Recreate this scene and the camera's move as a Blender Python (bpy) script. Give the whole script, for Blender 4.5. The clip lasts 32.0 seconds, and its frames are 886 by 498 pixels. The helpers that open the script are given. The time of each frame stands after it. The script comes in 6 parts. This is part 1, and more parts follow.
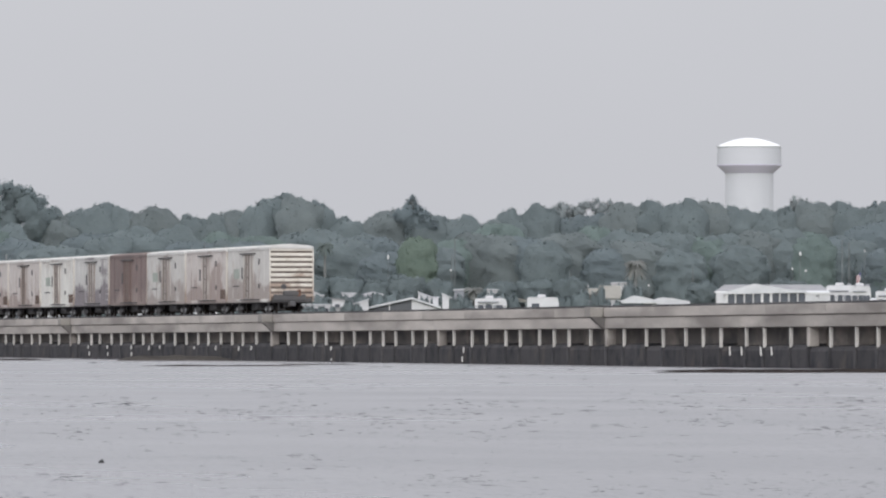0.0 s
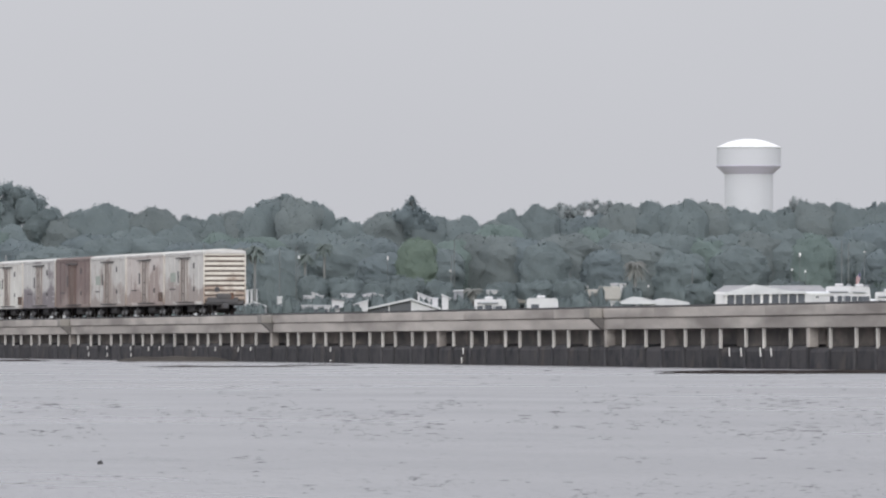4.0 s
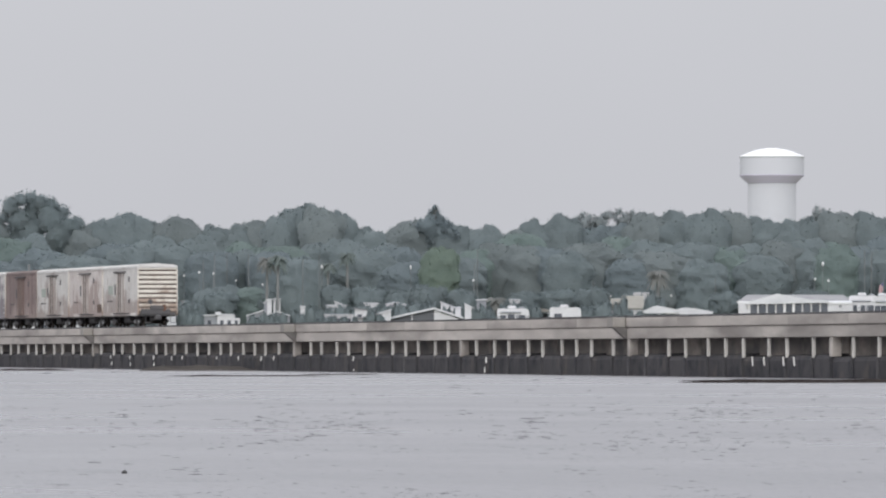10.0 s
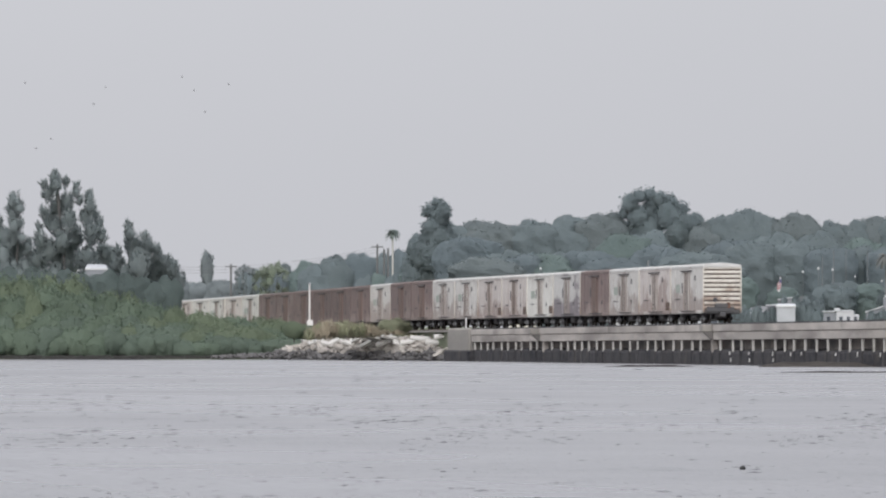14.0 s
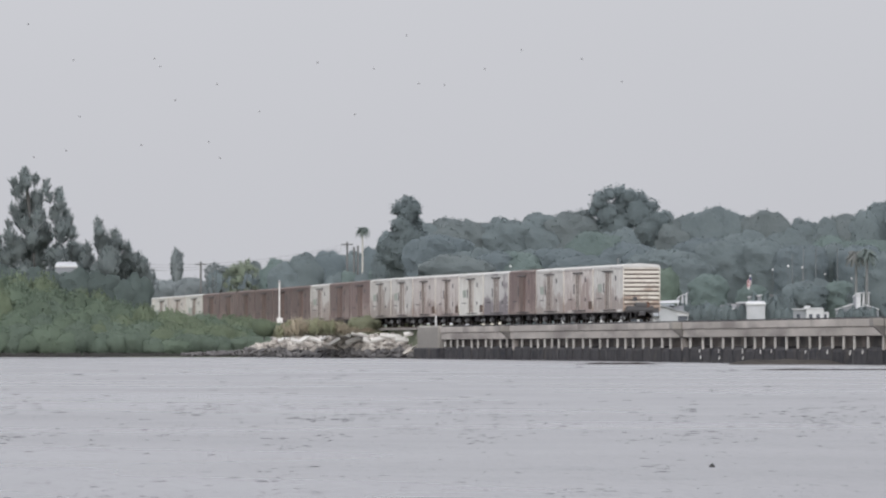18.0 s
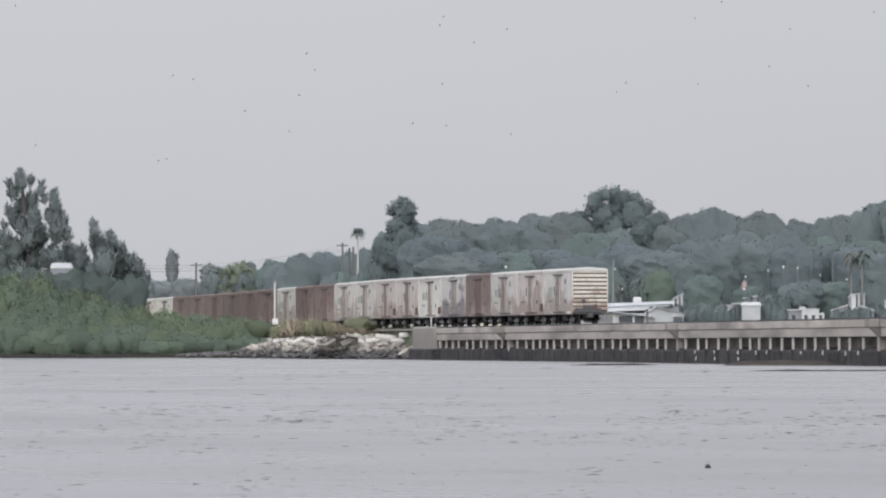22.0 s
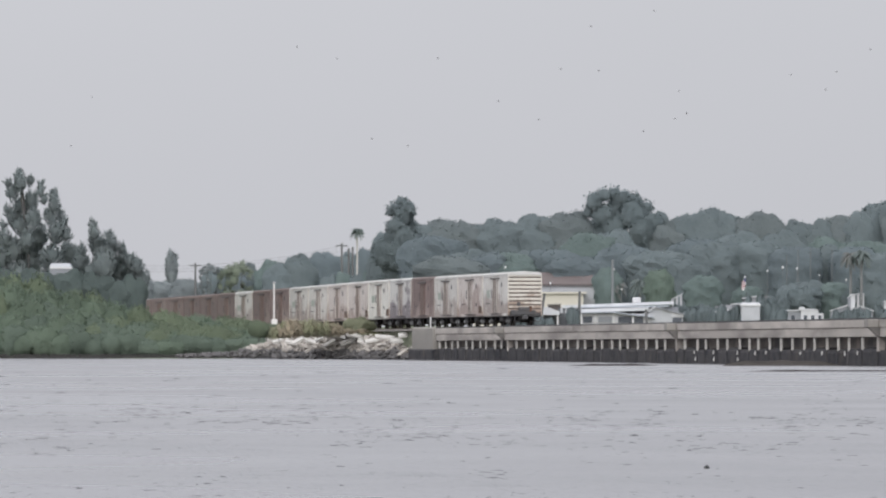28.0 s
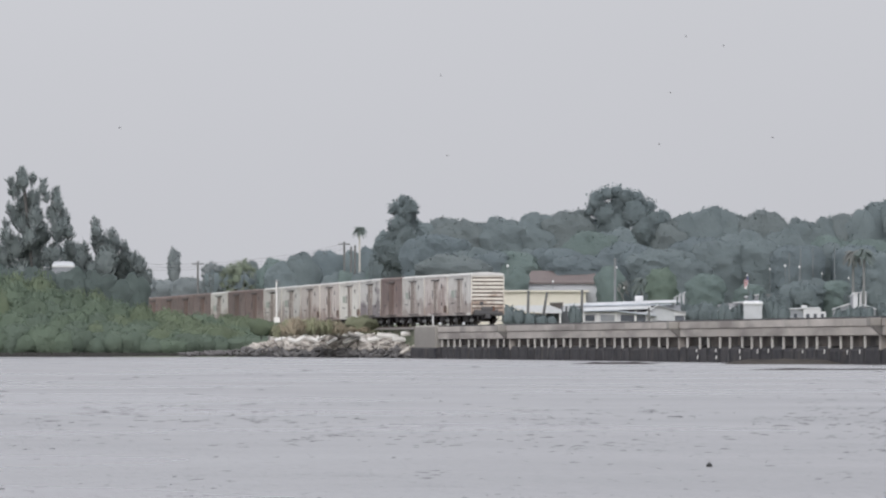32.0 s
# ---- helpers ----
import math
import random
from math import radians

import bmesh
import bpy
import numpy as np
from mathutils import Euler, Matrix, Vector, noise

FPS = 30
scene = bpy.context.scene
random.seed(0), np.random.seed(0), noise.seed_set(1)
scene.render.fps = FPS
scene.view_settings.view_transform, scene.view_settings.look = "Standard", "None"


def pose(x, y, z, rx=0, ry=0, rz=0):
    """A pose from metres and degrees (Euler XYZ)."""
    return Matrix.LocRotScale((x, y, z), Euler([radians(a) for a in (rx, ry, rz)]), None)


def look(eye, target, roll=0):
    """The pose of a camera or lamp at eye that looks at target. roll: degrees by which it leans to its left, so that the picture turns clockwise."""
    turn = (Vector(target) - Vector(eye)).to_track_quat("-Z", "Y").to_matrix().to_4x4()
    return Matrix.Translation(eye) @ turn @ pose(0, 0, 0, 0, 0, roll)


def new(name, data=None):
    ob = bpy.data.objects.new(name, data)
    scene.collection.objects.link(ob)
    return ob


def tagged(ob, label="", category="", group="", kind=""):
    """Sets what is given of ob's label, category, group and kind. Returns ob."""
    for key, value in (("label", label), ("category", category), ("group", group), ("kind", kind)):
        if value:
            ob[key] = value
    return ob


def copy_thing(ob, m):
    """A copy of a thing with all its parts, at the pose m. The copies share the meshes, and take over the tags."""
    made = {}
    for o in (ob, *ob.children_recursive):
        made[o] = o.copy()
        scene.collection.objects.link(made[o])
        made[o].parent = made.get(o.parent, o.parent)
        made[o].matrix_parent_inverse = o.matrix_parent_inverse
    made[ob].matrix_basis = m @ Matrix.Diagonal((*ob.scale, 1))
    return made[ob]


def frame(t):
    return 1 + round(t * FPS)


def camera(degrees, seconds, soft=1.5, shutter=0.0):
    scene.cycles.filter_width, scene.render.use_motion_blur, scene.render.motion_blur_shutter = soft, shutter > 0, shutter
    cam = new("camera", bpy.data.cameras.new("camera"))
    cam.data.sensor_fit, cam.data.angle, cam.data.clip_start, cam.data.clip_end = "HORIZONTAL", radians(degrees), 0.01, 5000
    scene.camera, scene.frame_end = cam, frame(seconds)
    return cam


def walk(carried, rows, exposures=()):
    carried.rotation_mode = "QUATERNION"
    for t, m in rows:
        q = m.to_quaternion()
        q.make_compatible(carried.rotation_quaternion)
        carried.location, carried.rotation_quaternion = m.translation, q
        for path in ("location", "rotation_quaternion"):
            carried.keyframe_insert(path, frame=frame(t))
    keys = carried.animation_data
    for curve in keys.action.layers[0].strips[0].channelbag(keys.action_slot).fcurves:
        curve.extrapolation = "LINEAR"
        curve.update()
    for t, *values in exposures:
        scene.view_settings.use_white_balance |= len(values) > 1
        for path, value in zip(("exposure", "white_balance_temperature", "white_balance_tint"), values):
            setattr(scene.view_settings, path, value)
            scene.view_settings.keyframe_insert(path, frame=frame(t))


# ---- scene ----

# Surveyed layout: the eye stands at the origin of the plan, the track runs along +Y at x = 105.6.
# Bearings and elevations are in sight units of 1/16200 rad; bearing 0 lies 2299 units east of the track's direction.
UNIT = 1.0 / 16200.0
EYE = Vector((0.0, 0.0, 1.45))
TRACK_X, RAIL_Z, FACE_X = 105.56, 3.01, 103.06


def spot(u, v, r):
    """The place at bearing u, elevation v (sight units) and r metres from the eye."""
    b = (u + 2299.0) * UNIT
    return Vector((r * math.sin(b), r * math.cos(b), EYE.z + v * UNIT * r))


def aim(su, sv):
    b, e = (3083.0 - su) * UNIT, (161.0 + sv) * UNIT
    return look(EYE, EYE + Vector((math.sin(b) * math.cos(e), math.cos(b) * math.cos(e), math.sin(e))))


# ---- camera ----
cam = camera(5.541, 32.0, soft=2.2)
walk(cam, [(t, aim(a, b)) for t, a, b in (
    (0.0, -0.1, -1.5), (0.5, 1.0, 0.4), (1.0, -1.4, -1.1), (1.5, 0.3, -1.5), (2.0, -0.4, -2.1),
    (2.5, 0.1, -1.5), (3.0, -0.7, -1.5), (3.5, -0.7, 0.0), (5.5, -1.9, 0.0), (6.0, -0.3, 0.0),
    (6.5, -0.1, -1.5), (7.0, 0.0, 0.0), (7.5, 0.0, -1.5), (8.0, -0.3, -1.5), (8.5, 0.1, -0.3),
    (9.0, 0.0, 0.0), (9.5, -2.9, -6.4), (10.0, 39.7, 16.4), (10.2, 131.7, 9.2), (10.3, 210.5, 19.9),
    (10.4, 286.4, 24.5), (10.5, 356.0, 18.5), (10.6, 509.0, 16.0), (10.7, 583.0, 11.0), (10.8, 663.0, 10.8), (10.9, 782.5, -3.8), (11.0, 952.6, -11.8),
    (11.1, 1055.0, -4.6), (11.5, 1088.0, 1.7), (12.0, 1042.9, 1.6), (12.5, 1065.3, 9.5), (13.0, 1122.5, 4.8),
    (13.5, 1135.7, 7.5), (14.0, 1134.8, 9.7), (14.5, 1133.4, 7.7), (16.5, 1100.5, 8.6), (17.0, 1093.0, 7.5),
    (17.5, 1088.0, 8.9), (18.0, 1081.5, 5.4), (18.5, 1075.1, 6.8), (19.0, 1073.4, 9.2), (19.5, 1072.9, 9.2),
    (20.0, 1072.2, 6.1), (20.5, 1075.1, 6.6), (21.0, 1075.1, 6.0), (21.5, 1072.9, 6.6), (22.0, 1073.2, 7.1),
    (22.5, 1073.2, 7.7), (23.0, 1070.5, 6.5), (23.5, 1073.2, 7.3), (24.0, 1072.9, 7.7), (24.5, 1073.9, 7.5),
    (25.0, 1074.1, 5.8), (25.5, 1073.9, 7.0), (27.5, 1076.0, 6.9), (28.0, 1072.0, 7.7), (28.5, 1077.7, 6.9),
    (29.0, 1073.2, 6.5), (29.5, 1074.9, 5.1), (30.0, 1076.8, 6.9), (30.5, 1076.3, 3.1), (31.0, 1074.8, 5.8),
    (31.5, 1077.8, 3.7), (32.0, 1076.3, 4.8))])

# ---- world and sun ----
world = bpy.data.worlds.new("overcast_sky")
scene.world = world
world.use_nodes = True
wn, wl = world.node_tree.nodes, world.node_tree.links
wn.clear()
w_out = wn.new("ShaderNodeOutputWorld")
w_bg = wn.new("ShaderNodeBackground")
w_sky = wn.new("ShaderNodeTexSky")
w_sky.sky_type, w_sky.sun_disc = "NISHITA", False
w_sky.sun_elevation, w_sky.sun_rotation = radians(24.5), radians(196)
w_sky.air_density, w_sky.dust_density = 1.0, 4.0
w_co = wn.new("ShaderNodeTexCoord")
w_sep = wn.new("ShaderNodeSeparateXYZ")
w_ramp = wn.new("ShaderNodeValToRGB")
w_cloud = wn.new("ShaderNodeTexNoise")
w_cloud.inputs["Scale"].default_value = 5.0
w_cloud.inputs["Detail"].default_value = 5.0
w_cmap = wn.new("ShaderNodeMapRange")
w_cmap.inputs["From Min"].default_value, w_cmap.inputs["From Max"].default_value = 0.25, 0.75
w_cmap.inputs["To Min"].default_value, w_cmap.inputs["To Max"].default_value = 0.95, 1.05
w_mul = wn.new("ShaderNodeMixRGB")
w_mul.blend_type = "MULTIPLY"
w_mul.inputs["Fac"].default_value = 1.0
w_mix = wn.new("ShaderNodeMixRGB")
w_mix.inputs["Fac"].default_value = 0.008
w_ramp.color_ramp.elements[0].position = 0.0
w_ramp.color_ramp.elements[0].color = (0.545, 0.552, 0.592, 1)
w_ramp.color_ramp.elements[1].position = 1.0
w_ramp.color_ramp.elements[1].color = (1.60, 1.62, 1.70, 1)
wl.new(w_co.outputs["Generated"], w_sep.inputs[0])
wl.new(w_sep.outputs["Z"], w_ramp.inputs["Fac"])
wl.new(w_co.outputs["Generated"], w_cloud.inputs["Vector"])
wl.new(w_cloud.outputs["Fac"], w_cmap.inputs["Value"])
wl.new(w_ramp.outputs["Color"], w_mul.inputs["Color1"])
wl.new(w_cmap.outputs["Result"], w_mul.inputs["Color2"])
wl.new(w_mul.outputs["Color"], w_mix.inputs["Color1"])
wl.new(w_sky.outputs["Color"], w_mix.inputs["Color2"])
wl.new(w_mix.outputs["Color"], w_bg.inputs["Color"])
wl.new(w_bg.outputs["Background"], w_out.inputs["Surface"])
w_bg.inputs["Strength"].default_value = 1.0

sun = new("sun", bpy.data.lights.new("sun", "SUN"))
sun.data.energy, sun.data.angle, sun.data.color = 1.4, radians(40), (0.98, 0.985, 1.0)
sun.matrix_basis = look((0, 0, 66), (40, 140, 0))

# ---- materials ----


def material(name, colour, second=None, rough=0.8, scale=1.0, fine=12.0, amount=0.5, bump=0.2, metal=0.0, streak=0.0,
             stain=None, stain_from=0.5, stain_to=0.65, island=0.0, each=0.0, height=None, spec=0.5, space="Object", bscale=1.0, stretch=None):
    """A weathered surface: two colours mixed by coarse and fine noise, a stain with its own shape, and fine relief.
    streak: how much the stains run downwards; stretch: how fast they change along each axis; island and each: variation by leaf or by object; height: stain grows below this z."""
    m = bpy.data.materials.new(name)
    m.use_nodes = True
    n, l = m.node_tree.nodes, m.node_tree.links
    bsdf = n["Principled BSDF"]
    bsdf.inputs["Roughness"].default_value = rough
    bsdf.inputs["Metallic"].default_value = metal
    bsdf.inputs["Specular IOR Level"].default_value = spec
    second = second or tuple(c * 0.7 for c in colour)
    co = n.new("ShaderNodeTexCoord")
    info = n.new("ShaderNodeObjectInfo")
    shift = n.new("ShaderNodeVectorMath")
    shift.operation = "MULTIPLY_ADD"
    shift.inputs[1].default_value = (1, 1, 1)
    com = n.new("ShaderNodeCombineXYZ")
    k = n.new("ShaderNodeMath")
    k.operation = "MULTIPLY"
    k.inputs[1].default_value = 57.0
    l.new(info.outputs["Random"], k.inputs[0])
    for i in range(3):
        l.new(k.outputs[0], com.inputs[i])
    l.new(co.outputs[space], shift.inputs[0])
    l.new(com.outputs[0], shift.inputs[2])
    big = n.new("ShaderNodeTexNoise")
    big.inputs["Scale"].default_value = scale
    big.inputs["Detail"].default_value = 4
    small = n.new("ShaderNodeTexNoise")
    small.inputs["Scale"].default_value = fine
    small.inputs["Detail"].default_value = 3
    src = shift.outputs[0]
    if streak or stretch:
        mp = n.new("ShaderNodeMapping")
        mp.inputs["Scale"].default_value = stretch or (1, 1, 1 - streak)
        l.new(shift.outputs[0], mp.inputs["Vector"])
        src = mp.outputs[0]
    l.new(src, big.inputs["Vector"])
    l.new(shift.outputs[0], small.inputs["Vector"])
    add = n.new("ShaderNodeMath")
    add.operation = "MULTIPLY_ADD"
    add.inputs[1].default_value = 0.35
    l.new(small.outputs["Fac"], add.inputs[0])
    l.new(big.outputs["Fac"], add.inputs[2])
    rng = n.new("ShaderNodeMapRange")
    rng.inputs["From Min"].default_value, rng.inputs["From Max"].default_value = 0.45, 0.9
    rng.inputs["To Min"].default_value, rng.inputs["To Max"].default_value = 0.0, amount * 2
    l.new(add.outputs[0], rng.inputs["Value"])
    mix = n.new("ShaderNodeMixRGB")
    mix.inputs["Color1"].default_value, mix.inputs["Color2"].default_value = (*colour, 1), (*second, 1)
    l.new(rng.outputs["Result"], mix.inputs["Fac"])
    out = mix.outputs["Color"]
    if stain:
        st = n.new("ShaderNodeTexNoise")
        st.inputs["Scale"].default_value = scale * 0.6
        st.inputs["Detail"].default_value = 5
        l.new(src, st.inputs["Vector"])
        fac = st.outputs["Fac"]
        if height is not None:
            sep = n.new("ShaderNodeSeparateXYZ")
            l.new(co.outputs["Object"], sep.inputs[0])
            hr = n.new("ShaderNodeMapRange")
            hr.inputs["From Min"].default_value, hr.inputs["From Max"].default_value = height[1], height[0]
            hr.inputs["To Min"].default_value, hr.inputs["To Max"].default_value = -0.12, 0.14
            l.new(sep.outputs["Z"], hr.inputs["Value"])
            ad = n.new("ShaderNodeMath")
            l.new(fac, ad.inputs[0])
            l.new(hr.outputs["Result"], ad.inputs[1])
            fac = ad.outputs[0]
        sr = n.new("ShaderNodeMapRange")
        sr.inputs["From Min"].default_value, sr.inputs["From Max"].default_value = stain_from, stain_to
        l.new(fac, sr.inputs["Value"])
        mx = n.new("ShaderNodeMixRGB")
        mx.inputs["Color2"].default_value = (*stain, 1)
        l.new(sr.outputs["Result"], mx.inputs["Fac"])
        l.new(out, mx.inputs["Color1"])
        out = mx.outputs["Color"]
    for how, size in ((("Random Per Island"), island), ("Random", each)):
        if size:
            vr = n.new("ShaderNodeMapRange")
            vr.inputs["To Min"].default_value, vr.inputs["To Max"].default_value = 1 - size, 1 + size
            if how == "Random":
                l.new(info.outputs["Random"], vr.inputs["Value"])
            else:
                geo = n.new("ShaderNodeNewGeometry")
                l.new(geo.outputs["Random Per Island"], vr.inputs["Value"])
            hs = n.new("ShaderNodeHueSaturation")
            l.new(vr.outputs["Result"], hs.inputs["Value"])
            l.new(out, hs.inputs["Color"])
            out = hs.outputs["Color"]
    l.new(out, bsdf.inputs["Base Color"])
    if bump:
        bp = n.new("ShaderNodeBump")
        bp.inputs["Strength"].default_value = bump
        bp.inputs["Distance"].default_value = 0.05 * bscale
        l.new(small.outputs["Fac"], bp.inputs["Height"])
        l.new(bp.outputs["Normal"], bsdf.inputs["Normal"])
    return m


def leafy(name, dark, light, island=0.06, each=0.07, scale=0.45):
    """Leaves that reflect and let through about as much light."""
    m = material(name, dark, light, rough=0.75, scale=scale, fine=2.5, amount=0.4, bump=0, island=island, each=each, spec=0.05)
    n, l = m.node_tree.nodes, m.node_tree.links
    b = n["Principled BSDF"]
    colour = b.inputs["Base Color"].links[0].from_socket
    tr_ = n.new("ShaderNodeBsdfTranslucent")
    both = n.new("ShaderNodeAddShader")
    l.new(colour, tr_.inputs["Color"])
    l.new(b.outputs["BSDF"], both.inputs[0])
    l.new(tr_.outputs["BSDF"], both.inputs[1])
    l.new(both.outputs["Shader"], n["Material Output"].inputs["Surface"])
    return m


CONCRETE = material("aged_concrete", (0.545, 0.50, 0.458), (0.40, 0.365, 0.335), scale=0.8, fine=6, stretch=(1, 0.16, 0.9), amount=0.75, stain=(0.235, 0.212, 0.195),
                    stain_from=0.47, stain_to=0.66, each=0.08)
REFUGE = material("mossy_grey_concrete", (0.31, 0.29, 0.262), (0.22, 0.206, 0.19), scale=0.8, fine=7, stretch=(1, 0.16, 0.9))
COLUMN = material("pale_concrete_column", (0.64, 0.615, 0.58), (0.50, 0.48, 0.45), scale=1.2, fine=9, each=0.08)
# Brown stains, darkened throughout for the shade behind the columns.
RECESS = material("stained_and_shaded_concrete", (0.26, 0.222, 0.192), (0.135, 0.118, 0.108), scale=1.1, fine=4, stretch=(1, 0.3, 0.7), amount=0.75,
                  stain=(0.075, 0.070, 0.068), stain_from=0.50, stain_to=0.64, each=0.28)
# Tide stain, its black blued slightly to carry the haze.
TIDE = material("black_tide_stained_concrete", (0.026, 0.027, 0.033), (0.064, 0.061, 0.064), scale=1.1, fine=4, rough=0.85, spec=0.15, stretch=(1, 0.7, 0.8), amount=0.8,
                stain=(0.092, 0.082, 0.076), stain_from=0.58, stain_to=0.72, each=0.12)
RUBBLE = material("crushed_rubble", (0.47, 0.43, 0.39), (0.33, 0.30, 0.27), scale=0.9, fine=8, bump=0.6)
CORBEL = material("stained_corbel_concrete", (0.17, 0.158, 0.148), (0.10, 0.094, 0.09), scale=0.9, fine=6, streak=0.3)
TIDE_LINE = material("tide_stained_pile", (0.048, 0.048, 0.054), (0.085, 0.082, 0.084), scale=1.1, fine=5, rough=0.85, spec=0.15, each=0.25)
PALE_POST = material("pale_post_and_gap_light", (0.75, 0.74, 0.72), (0.6, 0.58, 0.55), scale=2)
BALLAST = material("ballast", (0.22, 0.2, 0.18), (0.12, 0.11, 0.1), scale=4, fine=20, bump=0.6)
STEEL = material("rail_steel", (0.2, 0.15, 0.12), rough=0.5, metal=0.7)
# Grimy black lifted to dark grey for haze over the distant train.
UNDER = material("grimy_steel_hazed_grey", (0.068, 0.068, 0.074), (0.092, 0.087, 0.086), scale=2, fine=14, rough=0.7)
WHEEL = material("worn_wheel_steel", (0.06, 0.05, 0.045), rough=0.45, metal=0.6)
WHITE_ROOF = material("white_painted_roof", (0.66, 0.655, 0.64), (0.50, 0.49, 0.47), scale=0.8, fine=8, rough=0.5)
CAR_WHITE = material("dirty_white_car_paint", (0.64, 0.625, 0.59), (0.51, 0.485, 0.46), scale=0.9, fine=4, rough=0.55, stretch=(1, 0.34, 0.75),
                     stain=(0.35, 0.30, 0.275), stain_from=0.47, stain_to=0.55, height=(1.0, 4.0), each=0.05)
CAR_PINK = material("rust_washed_white_paint", (0.60, 0.555, 0.525), (0.49, 0.44, 0.41), scale=0.9, fine=4, rough=0.6, stretch=(1, 0.30, 0.7),
                    stain=(0.34, 0.275, 0.25), stain_from=0.48, stain_to=0.55, height=(1.0, 3.8), each=0.05)
CAR_STAIN = material("soot_stained_white_paint", (0.59, 0.58, 0.555), (0.49, 0.47, 0.455), scale=0.8, fine=5, rough=0.6, stretch=(1, 0.3, 0.7),
                     stain=(0.21, 0.185, 0.195), stain_from=0.45, stain_to=0.53, height=(1.2, 3.0))
CAR_CLEAN = material("fresh_white_paint", (0.74, 0.73, 0.68), (0.58, 0.555, 0.52), scale=0.9, fine=5, rough=0.5, stretch=(1, 0.36, 0.6),
                     stain=(0.40, 0.345, 0.31), stain_from=0.55, stain_to=0.63)
CAR_BROWN = material("oxide_brown_paint", (0.205, 0.147, 0.134), (0.144, 0.110, 0.104), scale=0.8, fine=5, rough=0.7, stretch=(1, 0.36, 0.6),
                     stain=(0.27, 0.215, 0.195), stain_from=0.50, stain_to=0.64, height=(1.0, 3.0), each=0.22)
END_WHITE = material("yellowed_white_end", (0.70, 0.67, 0.61), (0.60, 0.555, 0.49), scale=1.0, fine=6, streak=0.4,
                     stain=(0.37, 0.295, 0.245), stain_from=0.45, stain_to=0.58, height=(1.0, 3.2))
END_DARK = material("end_shadow_seam", (0.12, 0.10, 0.088), (0.17, 0.13, 0.11), scale=1.5)
RUST = material("bare_rust", (0.17, 0.08, 0.05), (0.1, 0.055, 0.04), scale=2)
DOOR = material("grimy_door_paint", (0.47, 0.43, 0.40), (0.37, 0.325, 0.295), scale=1.2, fine=6, streak=0.85, stain=(0.22, 0.16, 0.13), stain_from=0.5, stain_to=0.7, each=0.1)
DOOR_BROWN = material("grimy_brown_door", (0.23, 0.155, 0.13), (0.16, 0.115, 0.10), scale=1.2, fine=6, streak=0.85)
MARK = material("faded_dark_stencil", (0.09, 0.085, 0.085), scale=3)
DOOR_ROD = material("worn_door_rod", (0.20, 0.165, 0.15), (0.14, 0.115, 0.105), scale=3)
GREEN_MARK = material("faded_green_panel", (0.42, 0.46, 0.41), scale=2)
RED = material("red_marker", (0.28, 0.06, 0.05), rough=0.4)
ROCK = material("pale_riprap_stone", (0.53, 0.492, 0.45), (0.38, 0.345, 0.31), scale=0.8, fine=6, bump=0.5, each=0.2)
ROCK_DARK = material("tide_dark_stone", (0.115, 0.111, 0.113), (0.155, 0.148, 0.145), scale=0.8, fine=6, bump=0.5, each=0.2, spec=0.2)
MUD = material("brown_mud", (0.048, 0.040, 0.037), (0.020, 0.018, 0.018), scale=0.4, fine=5, rough=0.95, spec=0.0)
MUD_DRY = material("drying_brown_mud", (0.088, 0.080, 0.073), (0.05, 0.046, 0.044), scale=0.5, fine=5, rough=0.95, spec=0.0)
SAND = material("sandy_soil", (0.22, 0.2, 0.15), (0.1, 0.13, 0.07), scale=0.05, fine=2, amount=0.7)
WALL_WHITE = material("white_siding", (0.63, 0.63, 0.645), (0.52, 0.52, 0.535), scale=0.6, fine=6, rough=0.6)
WALL_CREAM = material("cream_stucco", (0.66, 0.62, 0.54), (0.60, 0.56, 0.485), scale=0.5, fine=7)
WALL_PALE = material("pale_grey_siding", (0.50, 0.51, 0.53), (0.42, 0.43, 0.45), scale=0.6, fine=6)
WALL_BROWN = material("dark_brown_boards", (0.13, 0.11, 0.105), (0.10, 0.088, 0.084), scale=0.8, fine=8)
WALL_TAN = material("dull_tan_siding", (0.28, 0.275, 0.25), (0.215, 0.21, 0.19), scale=0.5, fine=7)
WALL_GREY = material("grey_siding", (0.115, 0.12, 0.13), (0.09, 0.095, 0.105), scale=0.6, fine=6)
WALL_MID = material("mid_grey_siding", (0.30, 0.31, 0.33), (0.24, 0.25, 0.27), scale=0.6, fine=6)
ROOF_GREY = material("grey_shingles", (0.30, 0.30, 0.31), (0.22, 0.22, 0.23), scale=0.8, fine=10)
ROOF_WHITE = material("white_metal_roof", (0.62, 0.63, 0.65), (0.50, 0.51, 0.53), scale=0.7, fine=6, rough=0.45)
ROOF_BROWN = material("brown_shingles", (0.150, 0.120, 0.116), (0.115, 0.096, 0.093), scale=0.8, fine=10)
ROOF_TAN = material("tan_canvas", (0.30, 0.288, 0.258), (0.23, 0.222, 0.20), scale=0.7)
AWNING_BLUE = material("blue_grey_metal", (0.44, 0.47, 0.52), (0.36, 0.39, 0.44), scale=0.7)
GLASS = material("dark_window_glass", (0.05, 0.06, 0.075), (0.09, 0.1, 0.12), rough=0.15, scale=0.5, bump=0)
TRIM = material("white_trim", (0.70, 0.70, 0.70), (0.62, 0.62, 0.62), scale=1)
POLE_WOOD = material("weathered_pole_wood", (0.15, 0.15, 0.152), (0.12, 0.12, 0.122), scale=1.5)
